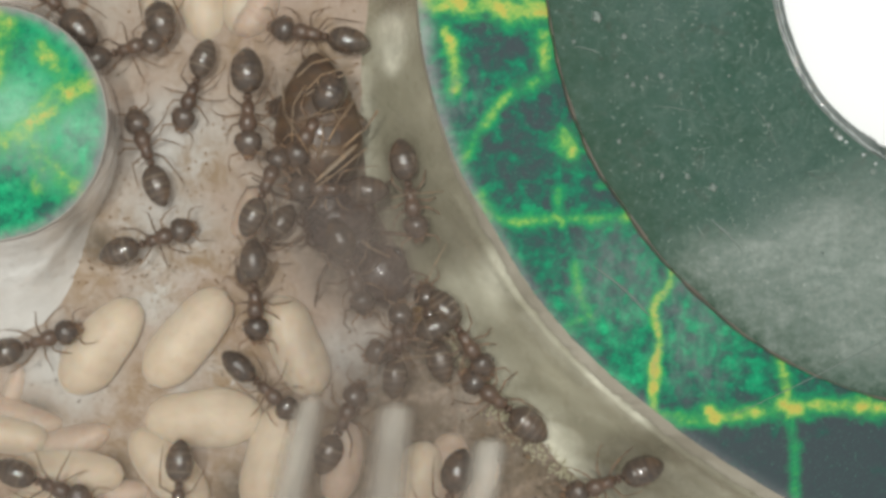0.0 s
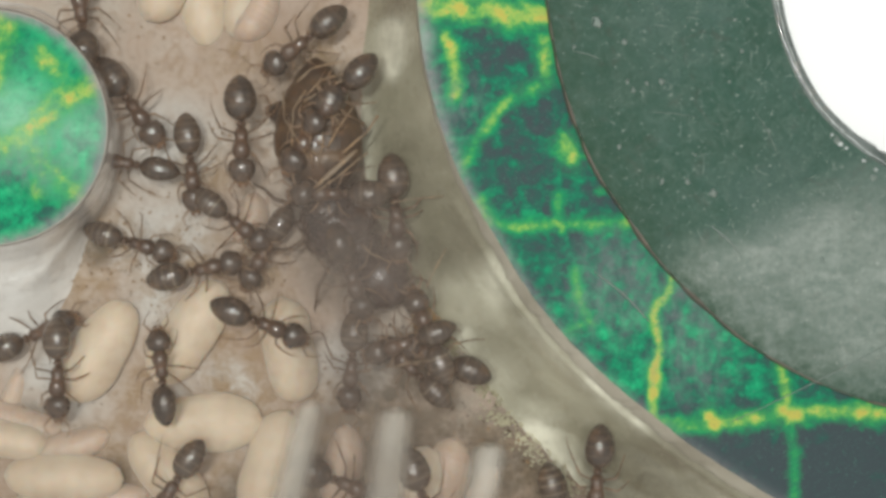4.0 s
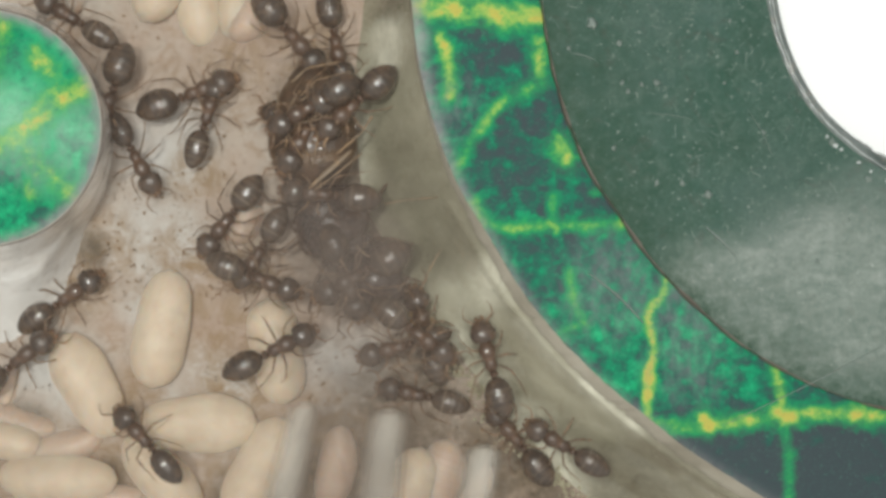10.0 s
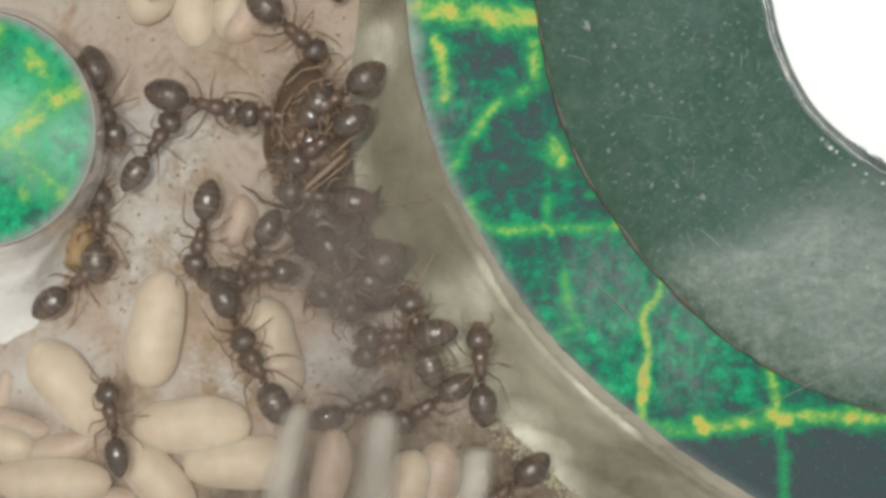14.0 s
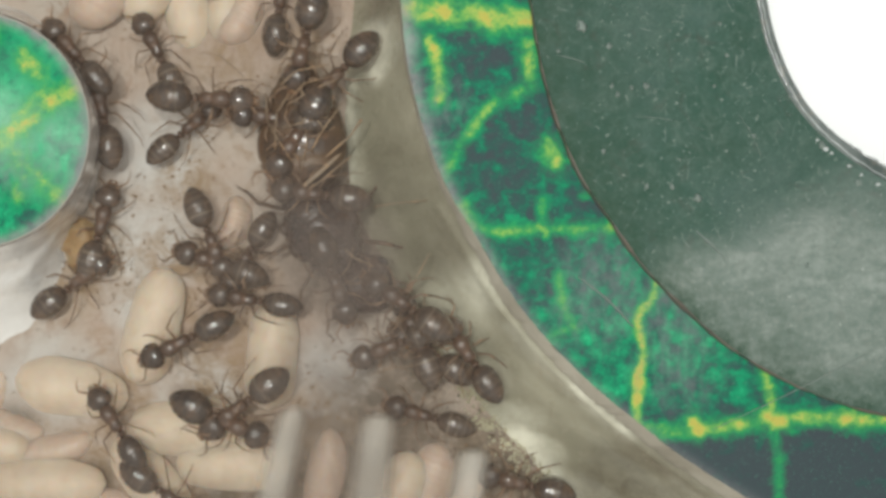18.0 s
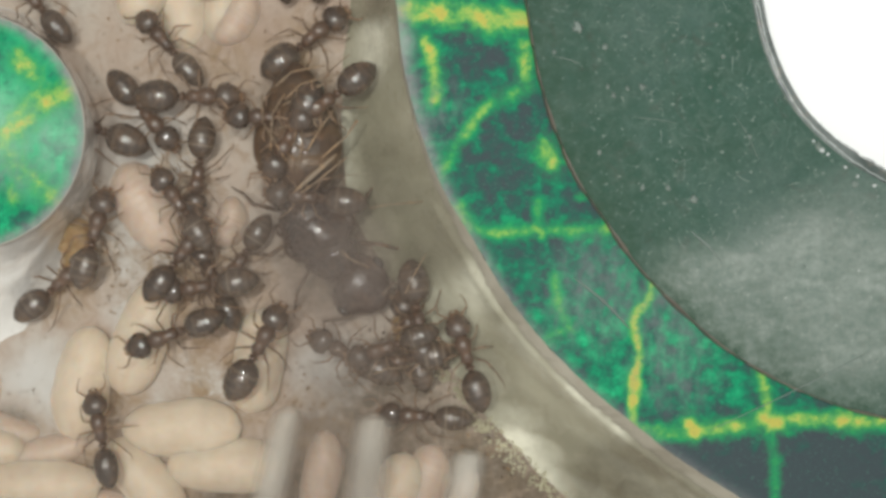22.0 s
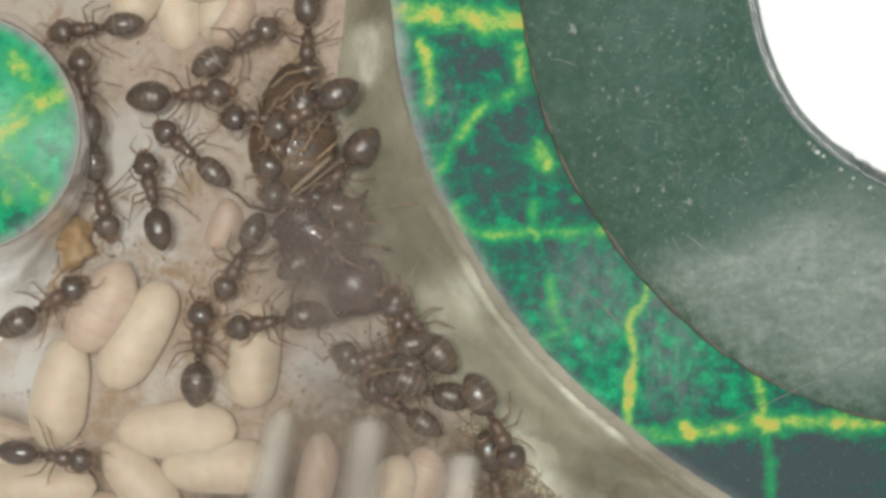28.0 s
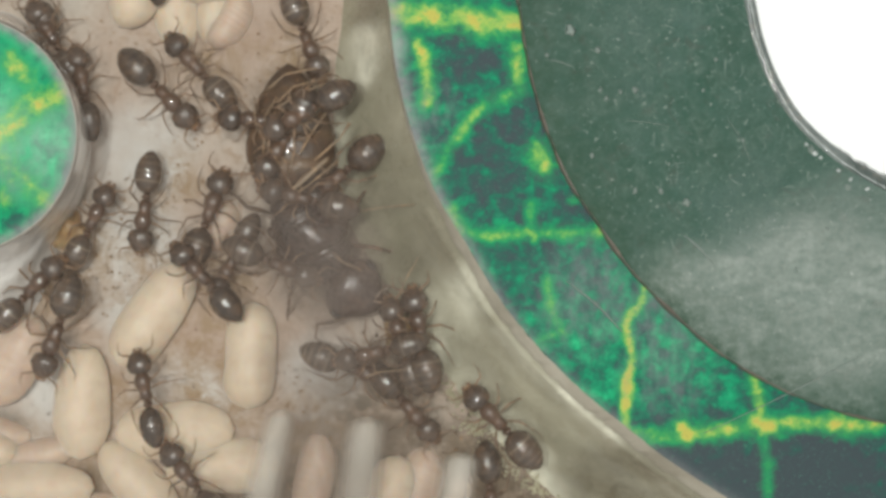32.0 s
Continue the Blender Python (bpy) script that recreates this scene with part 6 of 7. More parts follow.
    paths.append([
        (0.0, at(-10.07, -9.47, 1.15, -93)), (1.0, at(-10.17, -8.72, 1.17, -109)), (1.5, at(-10.55, -8.44, 1.17, -58)),
        (2.0, at(-10.94, -8.17, 1.17, -6)), (3.0, at(-9.72, -9.85, 1.14, -80)), (4.5, at(-10.73, -8.18, 1.09, -139)),
        (6.0, at(-11.74, -6.50, 1.03, -197)), (7.0, at(-14.21, -6.60, 0.37, -198)), (8.0, at(-15.13, -5.98, 0.00, -223)),
        (8.5, at(-14.84, -6.60, 0.51, -270)), (9.0, at(-14.55, -7.21, 1.02, -317)), (10.0, at(-16.08, -4.10, 0.62, -323)),
        (11.0, at(-14.64, -3.46, 0.94, -340)), (11.3, at(-16.32, -3.48, 0.62, -287)), (11.7, at(-17.99, -3.50, 0.31, -233)),
        (12.0, at(-19.66, -3.53, 0.00, -180)), (13.0, at(-19.66, -3.53, 0.00, -180)), (14.0, at(-19.66, -3.53, 0.00, -180)),
        (17.0, at(-17.35, -2.28, 0.00, -160)), (18.0, at(-19.66, -2.28, 0.00, -180)), (19.0, at(-19.66, -2.28, 0.00, -180)),
        (20.0, at(-19.66, -2.28, 0.00, -180)), (21.0, at(-19.66, -2.28, 0.00, -180)), (22.0, at(-19.66, -2.28, 0.00, -180)),
        (23.0, at(-19.66, -2.28, 0.00, -180)), (24.0, at(-19.66, -2.28, 0.00, -180)), (25.0, at(-19.66, -2.28, 0.00, -180)),
        (28.0, at(-19.66, -2.28, 0.00, -180)), (28.5, at(-17.12, -2.67, 0.50, -247)), (29.0, at(-14.58, -3.06, 1.01, -315)),
        (30.0, at(-13.82, -1.28, 0.61, -334)), (31.0, at(-14.00, -0.60, 0.00, -322)), (32.0, at(-14.60, -1.11, 0.76, -315)),
    ])
    paths.append([
        (0.0, at(-14.93, -8.98, 1.21, -21)), (1.0, at(-15.07, -8.46, 1.24, -8)), (2.0, at(-15.22, -8.65, 1.22, -29)),
        (3.0, at(-15.33, -9.30, 1.11, -27)), (4.0, at(-15.28, -11.97, 1.24, -90)), (6.0, at(-15.28, -11.97, 1.24, -90)),
        (7.0, at(-17.58, -9.26, 0.95, -161)), (8.0, at(-19.64, -9.43, 0.06, -180)), (9.0, at(-19.64, -9.43, 0.06, -180)),
        (10.0, at(-19.64, -9.43, 0.06, -180)), (11.0, at(-19.64, -9.43, 0.06, -180)), (12.0, at(-19.64, -9.43, 0.06, -180)),
        (13.0, at(-12.17, -8.99, 1.11, -186)), (13.5, at(-12.22, -10.55, 0.92, -138)), (14.0, at(-12.27, -12.11, 0.73, -90)),
        (17.0, at(-12.22, -12.06, 0.92, -90)), (18.0, at(-9.68, -9.06, 1.24, -35)), (19.0, at(-9.93, -12.28, 0.06, -90)),
        (20.0, at(-9.93, -12.28, 0.06, -90)), (21.0, at(-9.93, -12.28, 0.06, -90)), (22.0, at(-9.93, -12.28, 0.06, -90)),
        (23.0, at(-9.93, -12.28, 0.06, -90)), (24.0, at(-9.93, -12.28, 0.06, -90)), (25.0, at(-9.93, -12.28, 0.06, -90)),
        (28.0, at(-9.93, -12.28, 0.06, -90)), (29.0, at(-9.93, -12.28, 0.06, -90)), (30.0, at(-9.93, -12.28, 0.06, -90)),
        (31.0, at(-9.93, -12.28, 0.06, -90)), (32.0, at(-9.93, -12.28, 0.06, -90)),
    ])
    paths.append([
        (0.0, at(-3.89, -6.73, 0.12, 65)), (1.0, at(-4.06, -7.29, 0.12, 75)), (1.3, at(-4.07, -6.27, 0.30, 22)), (1.7, at(-4.07, -5.25, 0.47, -30)),
        (2.0, at(-4.08, -4.23, 0.65, -83)), (3.0, at(-4.16, -5.20, 0.85, -77)), (6.0, at(-1.50, -1.74, 1.61, -147)),
        (7.0, at(-1.62, -1.83, 1.59, -142)), (8.0, at(-1.91, -1.83, 1.60, -142)), (8.5, at(-1.41, -1.76, 1.53, -180)),
        (9.0, at(-0.91, -1.69, 1.46, -217)), (9.3, at(-0.83, -2.12, 1.44, -277)), (9.7, at(-0.76, -2.55, 1.41, -337)),
        (10.0, at(-0.69, -2.98, 1.39, -397)), (11.0, at(-0.58, -3.02, 1.32, -400)), (12.0, at(-0.69, -3.00, 1.14, -428)),
        (12.5, at(-0.99, -2.94, 1.26, -473)), (13.0, at(-1.29, -2.88, 1.37, -518)), (14.0, at(-1.21, -2.96, 1.43, -535)),
        (17.0, at(-1.09, -3.27, 1.46, -573)), (18.0, at(0.02, -3.55, 0.40, -573)), (19.0, at(-0.14, -3.23, 0.74, -581)),
        (20.0, at(-2.17, -3.99, 1.24, -596)), (21.0, at(-2.59, -3.41, 1.32, -530)), (22.0, at(-2.80, -3.61, 0.82, -566)),
        (22.3, at(-2.70, -4.02, 0.59, -515)), (22.7, at(-2.60, -4.42, 0.35, -463)), (23.0, at(-2.49, -4.83, 0.12, -411)),
        (23.3, at(-2.57, -4.28, 0.51, -466)), (23.7, at(-2.64, -3.72, 0.90, -521)), (24.0, at(-2.72, -3.17, 1.29, -577)),
        (24.3, at(-3.45, -2.24, 1.39, -629)), (24.7, at(-4.18, -1.31, 1.49, -682)), (25.0, at(-4.91, -0.39, 1.58, -734)),
        (26.0, at(-3.40, 0.69, 1.66, -684)), (28.0, at(-3.40, 0.69, 1.66, -684)), (29.0, at(-3.40, 0.69, 1.66, -684)),
        (30.0, at(-5.74, 0.10, 1.22, -733)), (31.0, at(-5.57, -0.35, 1.10, -746)), (32.0, at(-5.15, -0.09, 1.50, -742)),
    ])
    paths.append([
        (0.0, at(0.11, -9.81, 1.31, -107)), (1.0, at(-0.03, -9.36, 1.36, -104)), (2.0, at(-4.10, -9.66, 0.18, -77)),
        (3.0, at(-4.11, -10.05, 0.18, -81)), (4.0, at(-3.75, -8.94, 0.18, -22)), (5.0, at(-3.40, -7.84, 0.18, 37)),
        (6.0, at(-3.05, -6.73, 0.18, 97)), (6.3, at(-3.05, -8.57, 0.18, 154)), (6.7, at(-3.05, -10.41, 0.18, 212)),
        (7.0, at(-3.05, -12.25, 0.18, 270)), (8.0, at(-3.05, -12.25, 0.18, 270)), (9.0, at(-3.05, -12.25, 0.18, 270)),
        (10.0, at(-3.05, -12.25, 0.18, 270)), (11.0, at(-3.05, -12.25, 0.18, 270)), (12.0, at(-3.05, -12.25, 0.18, 270)),
        (13.0, at(-8.55, -10.04, 0.93, 274)), (14.0, at(-8.69, -12.25, 0.18, 270)), (17.0, at(-8.33, -9.99, 0.97, 282)),
        (18.0, at(-7.50, -6.18, 1.30, 336)), (19.0, at(-7.69, -12.25, 0.18, 270)), (20.0, at(-7.69, -12.25, 0.18, 270)),
        (21.0, at(-7.69, -12.25, 0.18, 270)), (22.0, at(-7.69, -12.25, 0.18, 270)), (23.0, at(-7.69, -12.25, 0.18, 270)),
        (24.0, at(-7.14, -5.90, 1.28, 314)), (25.0, at(-6.07, -6.85, 1.31, 326)), (26.0, at(-6.22, -12.25, 0.18, 270)),
        (28.0, at(-6.22, -12.25, 0.18, 270)), (29.0, at(-6.22, -12.25, 0.18, 270)), (30.0, at(-6.22, -12.25, 0.18, 270)),
        (31.0, at(-6.22, -12.25, 0.18, 270)), (32.0, at(-6.22, -12.25, 0.18, 270)),
    ])
    paths.append([
        (0.0, at(6.18, -8.83, 1.45, -161)), (1.0, at(5.77, -8.80, 1.53, -150)), (2.0, at(5.82, -8.76, 1.58, -156)),
        (3.0, at(5.70, -8.66, 1.58, -129)), (4.5, at(5.92, -8.64, 1.50, -74)), (6.0, at(6.15, -8.63, 1.42, -18)), (6.3, at(5.74, -8.65, 1.20, -77)),
        (6.7, at(5.34, -8.67, 0.98, -136)), (7.0, at(4.93, -8.69, 0.76, -195)), (8.0, at(3.80, -7.79, 0.55, -214)),
        (9.0, at(3.44, -7.42, 0.51, -217)), (10.0, at(3.04, -7.06, 0.44, -232)), (11.0, at(3.14, -7.43, 0.37, -221)),
        (12.0, at(4.53, -8.88, 0.58, -175)), (13.0, at(3.90, -7.72, 0.84, -191)), (14.0, at(2.78, -9.05, 0.24, -141)),
        (17.0, at(4.18, -7.69, 1.01, -193)), (18.0, at(3.58, -8.65, 0.24, -194)), (19.0, at(3.30, -8.18, 0.25, -210)),
        (20.0, at(4.14, -8.18, 0.59, -208)), (20.5, at(4.81, -10.21, 0.41, -140)), (21.0, at(5.48, -12.23, 0.24, -72)),
        (22.0, at(5.48, -12.23, 0.24, -72)), (23.0, at(5.48, -12.23, 0.24, -72)), (24.0, at(5.48, -12.23, 0.24, -72)),
        (25.0, at(5.48, -12.23, 0.24, -72)), (28.0, at(3.03, -8.65, 0.24, -78)), (29.0, at(3.76, -8.58, 0.36, -71)),
        (30.0, at(4.09, -8.74, 0.35, -29)), (31.0, at(3.14, -9.51, 0.24, -84)), (32.0, at(2.94, -9.07, 0.24, -84)),
    ])
    paths.append([
        (0.0, at(-1.71, -3.57, 1.33, 85)), (1.0, at(-1.78, -3.97, 1.02, 148)), (2.0, at(-1.60, -3.91, 1.16, 141)),
        (3.0, at(-1.12, -4.65, 0.62, 133)), (6.0, at(-1.47, -3.60, 1.29, 144)), (7.0, at(-0.65, -4.70, 0.00, 127)),
        (8.0, at(-0.69, -4.70, 0.00, 138)), (8.5, at(-0.79, -4.97, 0.00, 183)), (9.0, at(-0.88, -5.23, 0.00, 229)),
        (10.0, at(-0.76, -5.44, 0.00, 168)), (11.0, at(-0.64, -5.67, 0.00, 203)), (12.0, at(-0.68, -5.37, 0.00, 189)),
        (13.0, at(-0.62, -5.37, 0.00, 191)), (14.0, at(-0.18, -5.78, 0.00, 214)), (17.0, at(-0.39, -5.71, 0.00, 146)),
        (18.0, at(-0.12, -6.09, 0.00, 164)), (19.0, at(-0.07, -5.88, 0.00, 160)), (20.0, at(-0.50, -5.63, 0.00, 152)),
        (20.3, at(0.09, -5.86, 0.01, 100)), (20.7, at(0.67, -6.09, 0.03, 49)), (21.0, at(1.26, -6.32, 0.04, -3)), (21.3, at(0.80, -6.23, 0.03, 57)),
        (21.7, at(0.34, -6.15, 0.01, 117)), (22.0, at(-0.12, -6.07, 0.00, 177)), (22.5, at(-0.56, -5.75, 0.00, 136)),
        (23.0, at(-1.01, -5.43, 0.00, 95)), (24.0, at(-0.48, -5.74, 0.00, 142)), (25.0, at(-0.40, -5.71, 0.00, 160)),
        (28.0, at(-0.86, -5.57, 0.00, 148)), (28.5, at(-0.20, -8.93, 0.00, 215)), (29.0, at(0.46, -12.30, 0.00, 281)),
        (30.0, at(0.46, -12.30, 0.00, 281)), (31.0, at(0.46, -12.30, 0.00, 281)), (32.0, at(0.46, -12.30, 0.00, 281)),
    ])
    paths.append([
        (0.0, at(-4.04, 12.10, 0.06, -175)), (1.0, at(-3.96, 7.46, 1.02, -175)), (1.5, at(-3.36, 7.22, 0.87, -136)),
        (2.0, at(-2.77, 6.98, 0.72, -98)), (3.0, at(-3.42, 5.83, 1.50, -110)), (6.0, at(-4.47, 5.77, 1.83, -163)),
        (7.0, at(-4.58, 5.62, 1.85, -152)), (8.0, at(-4.55, 5.53, 1.86, -153)), (9.0, at(-4.60, 5.50, 1.86, -152)),
        (10.0, at(-4.85, 5.48, 1.86, -150)), (11.0, at(-4.72, 5.16, 1.86, -126)), (12.0, at(-4.26, 5.22, 1.82, -120)),
        (12.5, at(-4.45, 5.21, 1.81, -169)), (13.0, at(-4.63, 5.19, 1.80, -218)), (14.0, at(-4.14, 4.26, 1.78, -144)),
        (17.0, at(-4.14, 5.84, 1.80, -159)), (17.5, at(-4.22, 8.97, 0.93, -214)), (18.0, at(-4.30, 12.10, 0.06, -270)),
        (19.0, at(-6.18, 10.62, 0.06, -251)), (20.0, at(-5.32, 10.03, 0.06, -296)), (21.0, at(-5.32, 12.10, 0.06, -270)),
        (22.0, at(-5.32, 12.10, 0.06, -270)), (23.0, at(-5.32, 12.10, 0.06, -270)), (24.0, at(-5.32, 12.10, 0.06, -270)),
        (25.0, at(-4.90, 9.37, 0.06, -238)), (26.5, at(-4.61, 8.93, 0.06, -164)), (28.0, at(-4.32, 8.49, 0.06, -90)),
        (28.3, at(-4.32, 9.69, 0.06, -30)), (28.7, at(-4.32, 10.90, 0.06, 30)), (29.0, at(-4.32, 12.10, 0.06, 90)),
        (30.0, at(-9.44, 10.29, 0.06, 113)), (31.0, at(-10.00, 10.70, 0.06, 53)), (32.0, at(-10.00, 12.10, 0.06, 90)),
    ])
    paths.append([
        (0.0, at(-9.47, 12.09, 0.12, -84)), (1.0, at(-9.47, 2.77, 0.12, -84)), (2.0, at(-9.35, 4.11, 0.12, -46)), (3.0, at(-9.76, 3.49, 0.12, -68)),
        (6.0, at(-9.78, 3.03, 0.12, -91)), (7.0, at(-8.74, -1.56, 0.81, -54)), (8.0, at(-7.14, 2.23, 1.23, -118)), (8.5, at(-7.11, 1.76, 0.68, -78)),
        (9.0, at(-7.08, 1.29, 0.12, -37)), (9.5, at(-7.63, 1.29, 0.12, -82)), (10.0, at(-8.19, 1.29, 0.12, -127)),
        (11.0, at(-8.30, 1.90, 0.12, -151)), (12.0, at(-8.54, 1.80, 0.12, -144)), (13.0, at(-8.83, 1.36, 0.12, -136)),
        (14.0, at(-8.96, 0.82, 0.12, -101)), (17.0, at(-8.24, 0.46, 0.12, -71)), (18.0, at(-8.34, 0.64, 0.12, -68)),
        (19.0, at(-8.45, 1.22, 0.12, -84)), (19.5, at(-7.96, 1.99, 0.65, -130)), (20.0, at(-7.47, 2.75, 1.17, -177)),
        (20.3, at(-7.32, 2.73, 1.28, -232)), (20.7, at(-7.17, 2.70, 1.38, -288)), (21.0, at(-7.01, 2.68, 1.49, -344)),
        (21.5, at(-7.86, 2.98, 0.81, -401)), (22.0, at(-8.70, 3.28, 0.12, -457)), (23.0, at(-7.44, 0.24, 0.12, -438)),
        (24.0, at(-9.43, 4.54, 0.12, -433)), (24.3, at(-9.43, 7.05, 0.12, -379)), (24.7, at(-9.43, 9.57, 0.12, -324)),
        (25.0, at(-9.43, 12.09, 0.12, -270)), (28.0, at(-6.86, 8.34, 0.12, -329)), (29.0, at(-4.58, 9.05, 0.12, -323)),
        (29.5, at(-4.29, 8.79, 0.12, -380)), (30.0, at(-4.01, 8.53, 0.12, -437)), (31.0, at(-3.97, 8.33, 0.23, -364)),
        (32.0, at(-4.25, 8.59, 0.12, -429)),
    ])
    paths.append([
        (0.0, at(-7.42, -11.94, 1.35, -69)), (1.8, at(-7.42, -11.94, 1.36, -69)), (3.0, at(-7.44, -10.13, 1.25, -69)),
        (4.0, at(-7.42, -11.95, 1.34, -90)), (6.0, at(-7.42, -11.94, 1.35, -90)), (7.0, at(-7.42, -11.94, 1.36, -90)),
        (8.0, at(-6.19, -6.21, 1.23, -33)), (8.3, at(-5.47, -6.51, 0.88, 25)), (8.7, at(-4.75, -6.81, 0.53, 84)), (9.0, at(-4.04, -7.12, 0.18, 142)),
        (9.5, at(-4.04, -9.68, 0.18, 206)), (10.0, at(-4.04, -12.25, 0.18, 270)), (11.0, at(-4.04, -12.25, 0.18, 270)),
        (12.0, at(-4.09, -8.44, 0.18, 214)), (13.0, at(-6.29, -5.66, 1.27, 284)), (13.3, at(-6.38, -5.19, 1.27, 228)),
        (13.7, at(-6.48, -4.72, 1.27, 172)), (14.0, at(-6.57, -4.25, 1.27, 117)), (14.3, at(-6.62, -6.91, 0.91, 168)),
        (14.7, at(-6.68, -9.58, 0.54, 219)), (15.0, at(-6.73, -12.25, 0.18, 270)), (17.0, at(-6.73, -12.25, 0.18, 270)),
        (18.0, at(-7.08, -5.66, 1.25, 217)), (19.0, at(-6.44, -4.25, 1.30, 148)), (20.0, at(-6.87, -4.54, 1.24, 139)),
        (21.0, at(-5.83, -3.13, 1.35, 86)), (22.0, at(-6.11, -3.28, 1.35, 61)), (23.0, at(-6.37, -2.69, 1.36, 88)),
        (24.0, at(-6.81, -2.94, 1.35, 105)), (25.0, at(-7.25, -0.98, 0.93, 105)), (28.0, at(-8.43, -3.30, 0.18, 87)),
        (29.0, at(-8.86, -1.69, 0.18, 96)), (30.0, at(-8.65, -1.49, 0.18, 81)), (31.0, at(-8.09, 1.39, 0.18, 94)), (32.0, at(-7.96, 1.85, 0.18, 70)),
    ])
    paths.append([
        (0.0, at(-3.44, 12.06, 0.24, -87)), (1.8, at(-3.44, 12.06, 0.24, -87)), (3.0, at(-2.53, 4.66, 0.82, -87)), (6.0, at(-1.28, 0.17, 1.04, -80)),
        (7.0, at(-1.25, 0.21, 1.06, -79)), (8.0, at(-1.42, 0.09, 1.61, -116)), (9.0, at(-3.04, -0.82, 1.85, -151)),
        (10.0, at(-3.04, -0.82, 1.85, -151)), (11.0, at(-3.04, -0.82, 1.85, -151)), (12.0, at(-3.04, -0.82, 1.85, -151)),
        (13.0, at(-3.04, -0.82, 1.85, -151)), (14.0, at(-3.04, -0.82, 1.85, -151)), (15.5, at(-1.79, -1.06, 1.31, -198)),
        (17.0, at(-0.53, -1.30, 0.77, -246)), (18.0, at(-0.92, -1.64, 1.60, -215)), (19.0, at(-0.87, -2.85, 1.36, -143)),
        (20.0, at(-0.21, -2.01, 0.94, -82)), (21.0, at(-0.18, -2.00, 0.97, -82)), (22.0, at(-0.15, -2.31, 0.81, -82)),
        (23.0, at(-0.27, -2.21, 0.75, -83)), (24.0, at(-0.21, -2.40, 0.76, -83)), (25.0, at(-0.21, -2.16, 0.89, -78)),
        (26.0, at(-0.17, -2.25, 0.83, -129)), (27.0, at(-0.13, -2.33, 0.77, -179)), (28.0, at(-0.10, -2.42, 0.71, -230)),
        (28.3, at(-0.11, -2.39, 0.72, -178)), (28.7, at(-0.12, -2.35, 0.73, -126)), (29.0, at(-0.13, -2.31, 0.74, -75)),
        (29.3, at(-0.00, -2.45, 0.77, -134)), (29.7, at(0.12, -2.58, 0.79, -194)), (30.0, at(0.25, -2.71, 0.81, -253)),
        (31.0, at(0.18, -2.68, 0.83, -259)), (32.0, at(0.20, -2.66, 0.85, -259)),
    ])
    paths.append([
        (0.0, at(4.92, -12.30, 0.00, 116)), (4.8, at(4.92, -12.30, 0.00, 116)), (6.0, at(3.48, -5.09, 1.62, 116)), (6.3, at(3.96, -7.49, 1.08, 171)),
        (6.7, at(4.44, -9.89, 0.54, 226)), (7.0, at(4.92, -12.30, 0.00, 281)), (8.0, at(4.92, -12.30, 0.00, 281)), (9.0, at(7.63, -9.61, 1.30, 302)),
        (9.3, at(6.68, -8.81, 1.22, 251)), (9.7, at(5.72, -8.00, 1.14, 200)), (10.0, at(4.77, -7.20, 1.06, 149)), (11.0, at(3.63, -6.28, 0.97, 149)),
        (12.0, at(2.81, -6.88, 0.27, 144)), (12.5, at(1.55, -7.27, 0.72, 99)), (13.0, at(0.30, -7.67, 1.16, 54)), (14.0, at(-2.85, -5.85, 0.00, 18)),
        (17.0, at(-4.17, -2.49, 1.27, -1)), (17.3, at(-5.04, -2.19, 1.16, 56)), (17.7, at(-5.91, -1.89, 1.05, 114)),
        (18.0, at(-6.78, -1.59, 0.94, 171)), (19.0, at(-6.63, -1.31, 0.97, 164)), (20.0, at(-6.70, -1.32, 0.93, 164)),
        (21.0, at(-8.28, -0.73, 0.89, 159)), (22.0, at(-8.09, -0.88, 0.00, 116)), (23.0, at(-8.76, -1.42, 0.00, 95)),
        (24.0, at(-8.71, -1.74, 0.00, 82)), (25.0, at(-10.33, -1.78, 1.12, 30)), (25.3, at(-13.44, -1.79, 0.75, 80)),
        (25.7, at(-16.55, -1.81, 0.37, 130)), (26.0, at(-19.66, -1.82, 0.00, 180)), (28.0, at(-19.66, -1.82, 0.00, 180)),
        (29.0, at(-19.66, -1.82, 0.00, 180)), (30.0, at(-19.66, -1.82, 0.00, 180)), (31.0, at(-19.66, -1.82, 0.00, 180)),
        (32.0, at(-19.66, -1.82, 0.00, 180)),
    ])
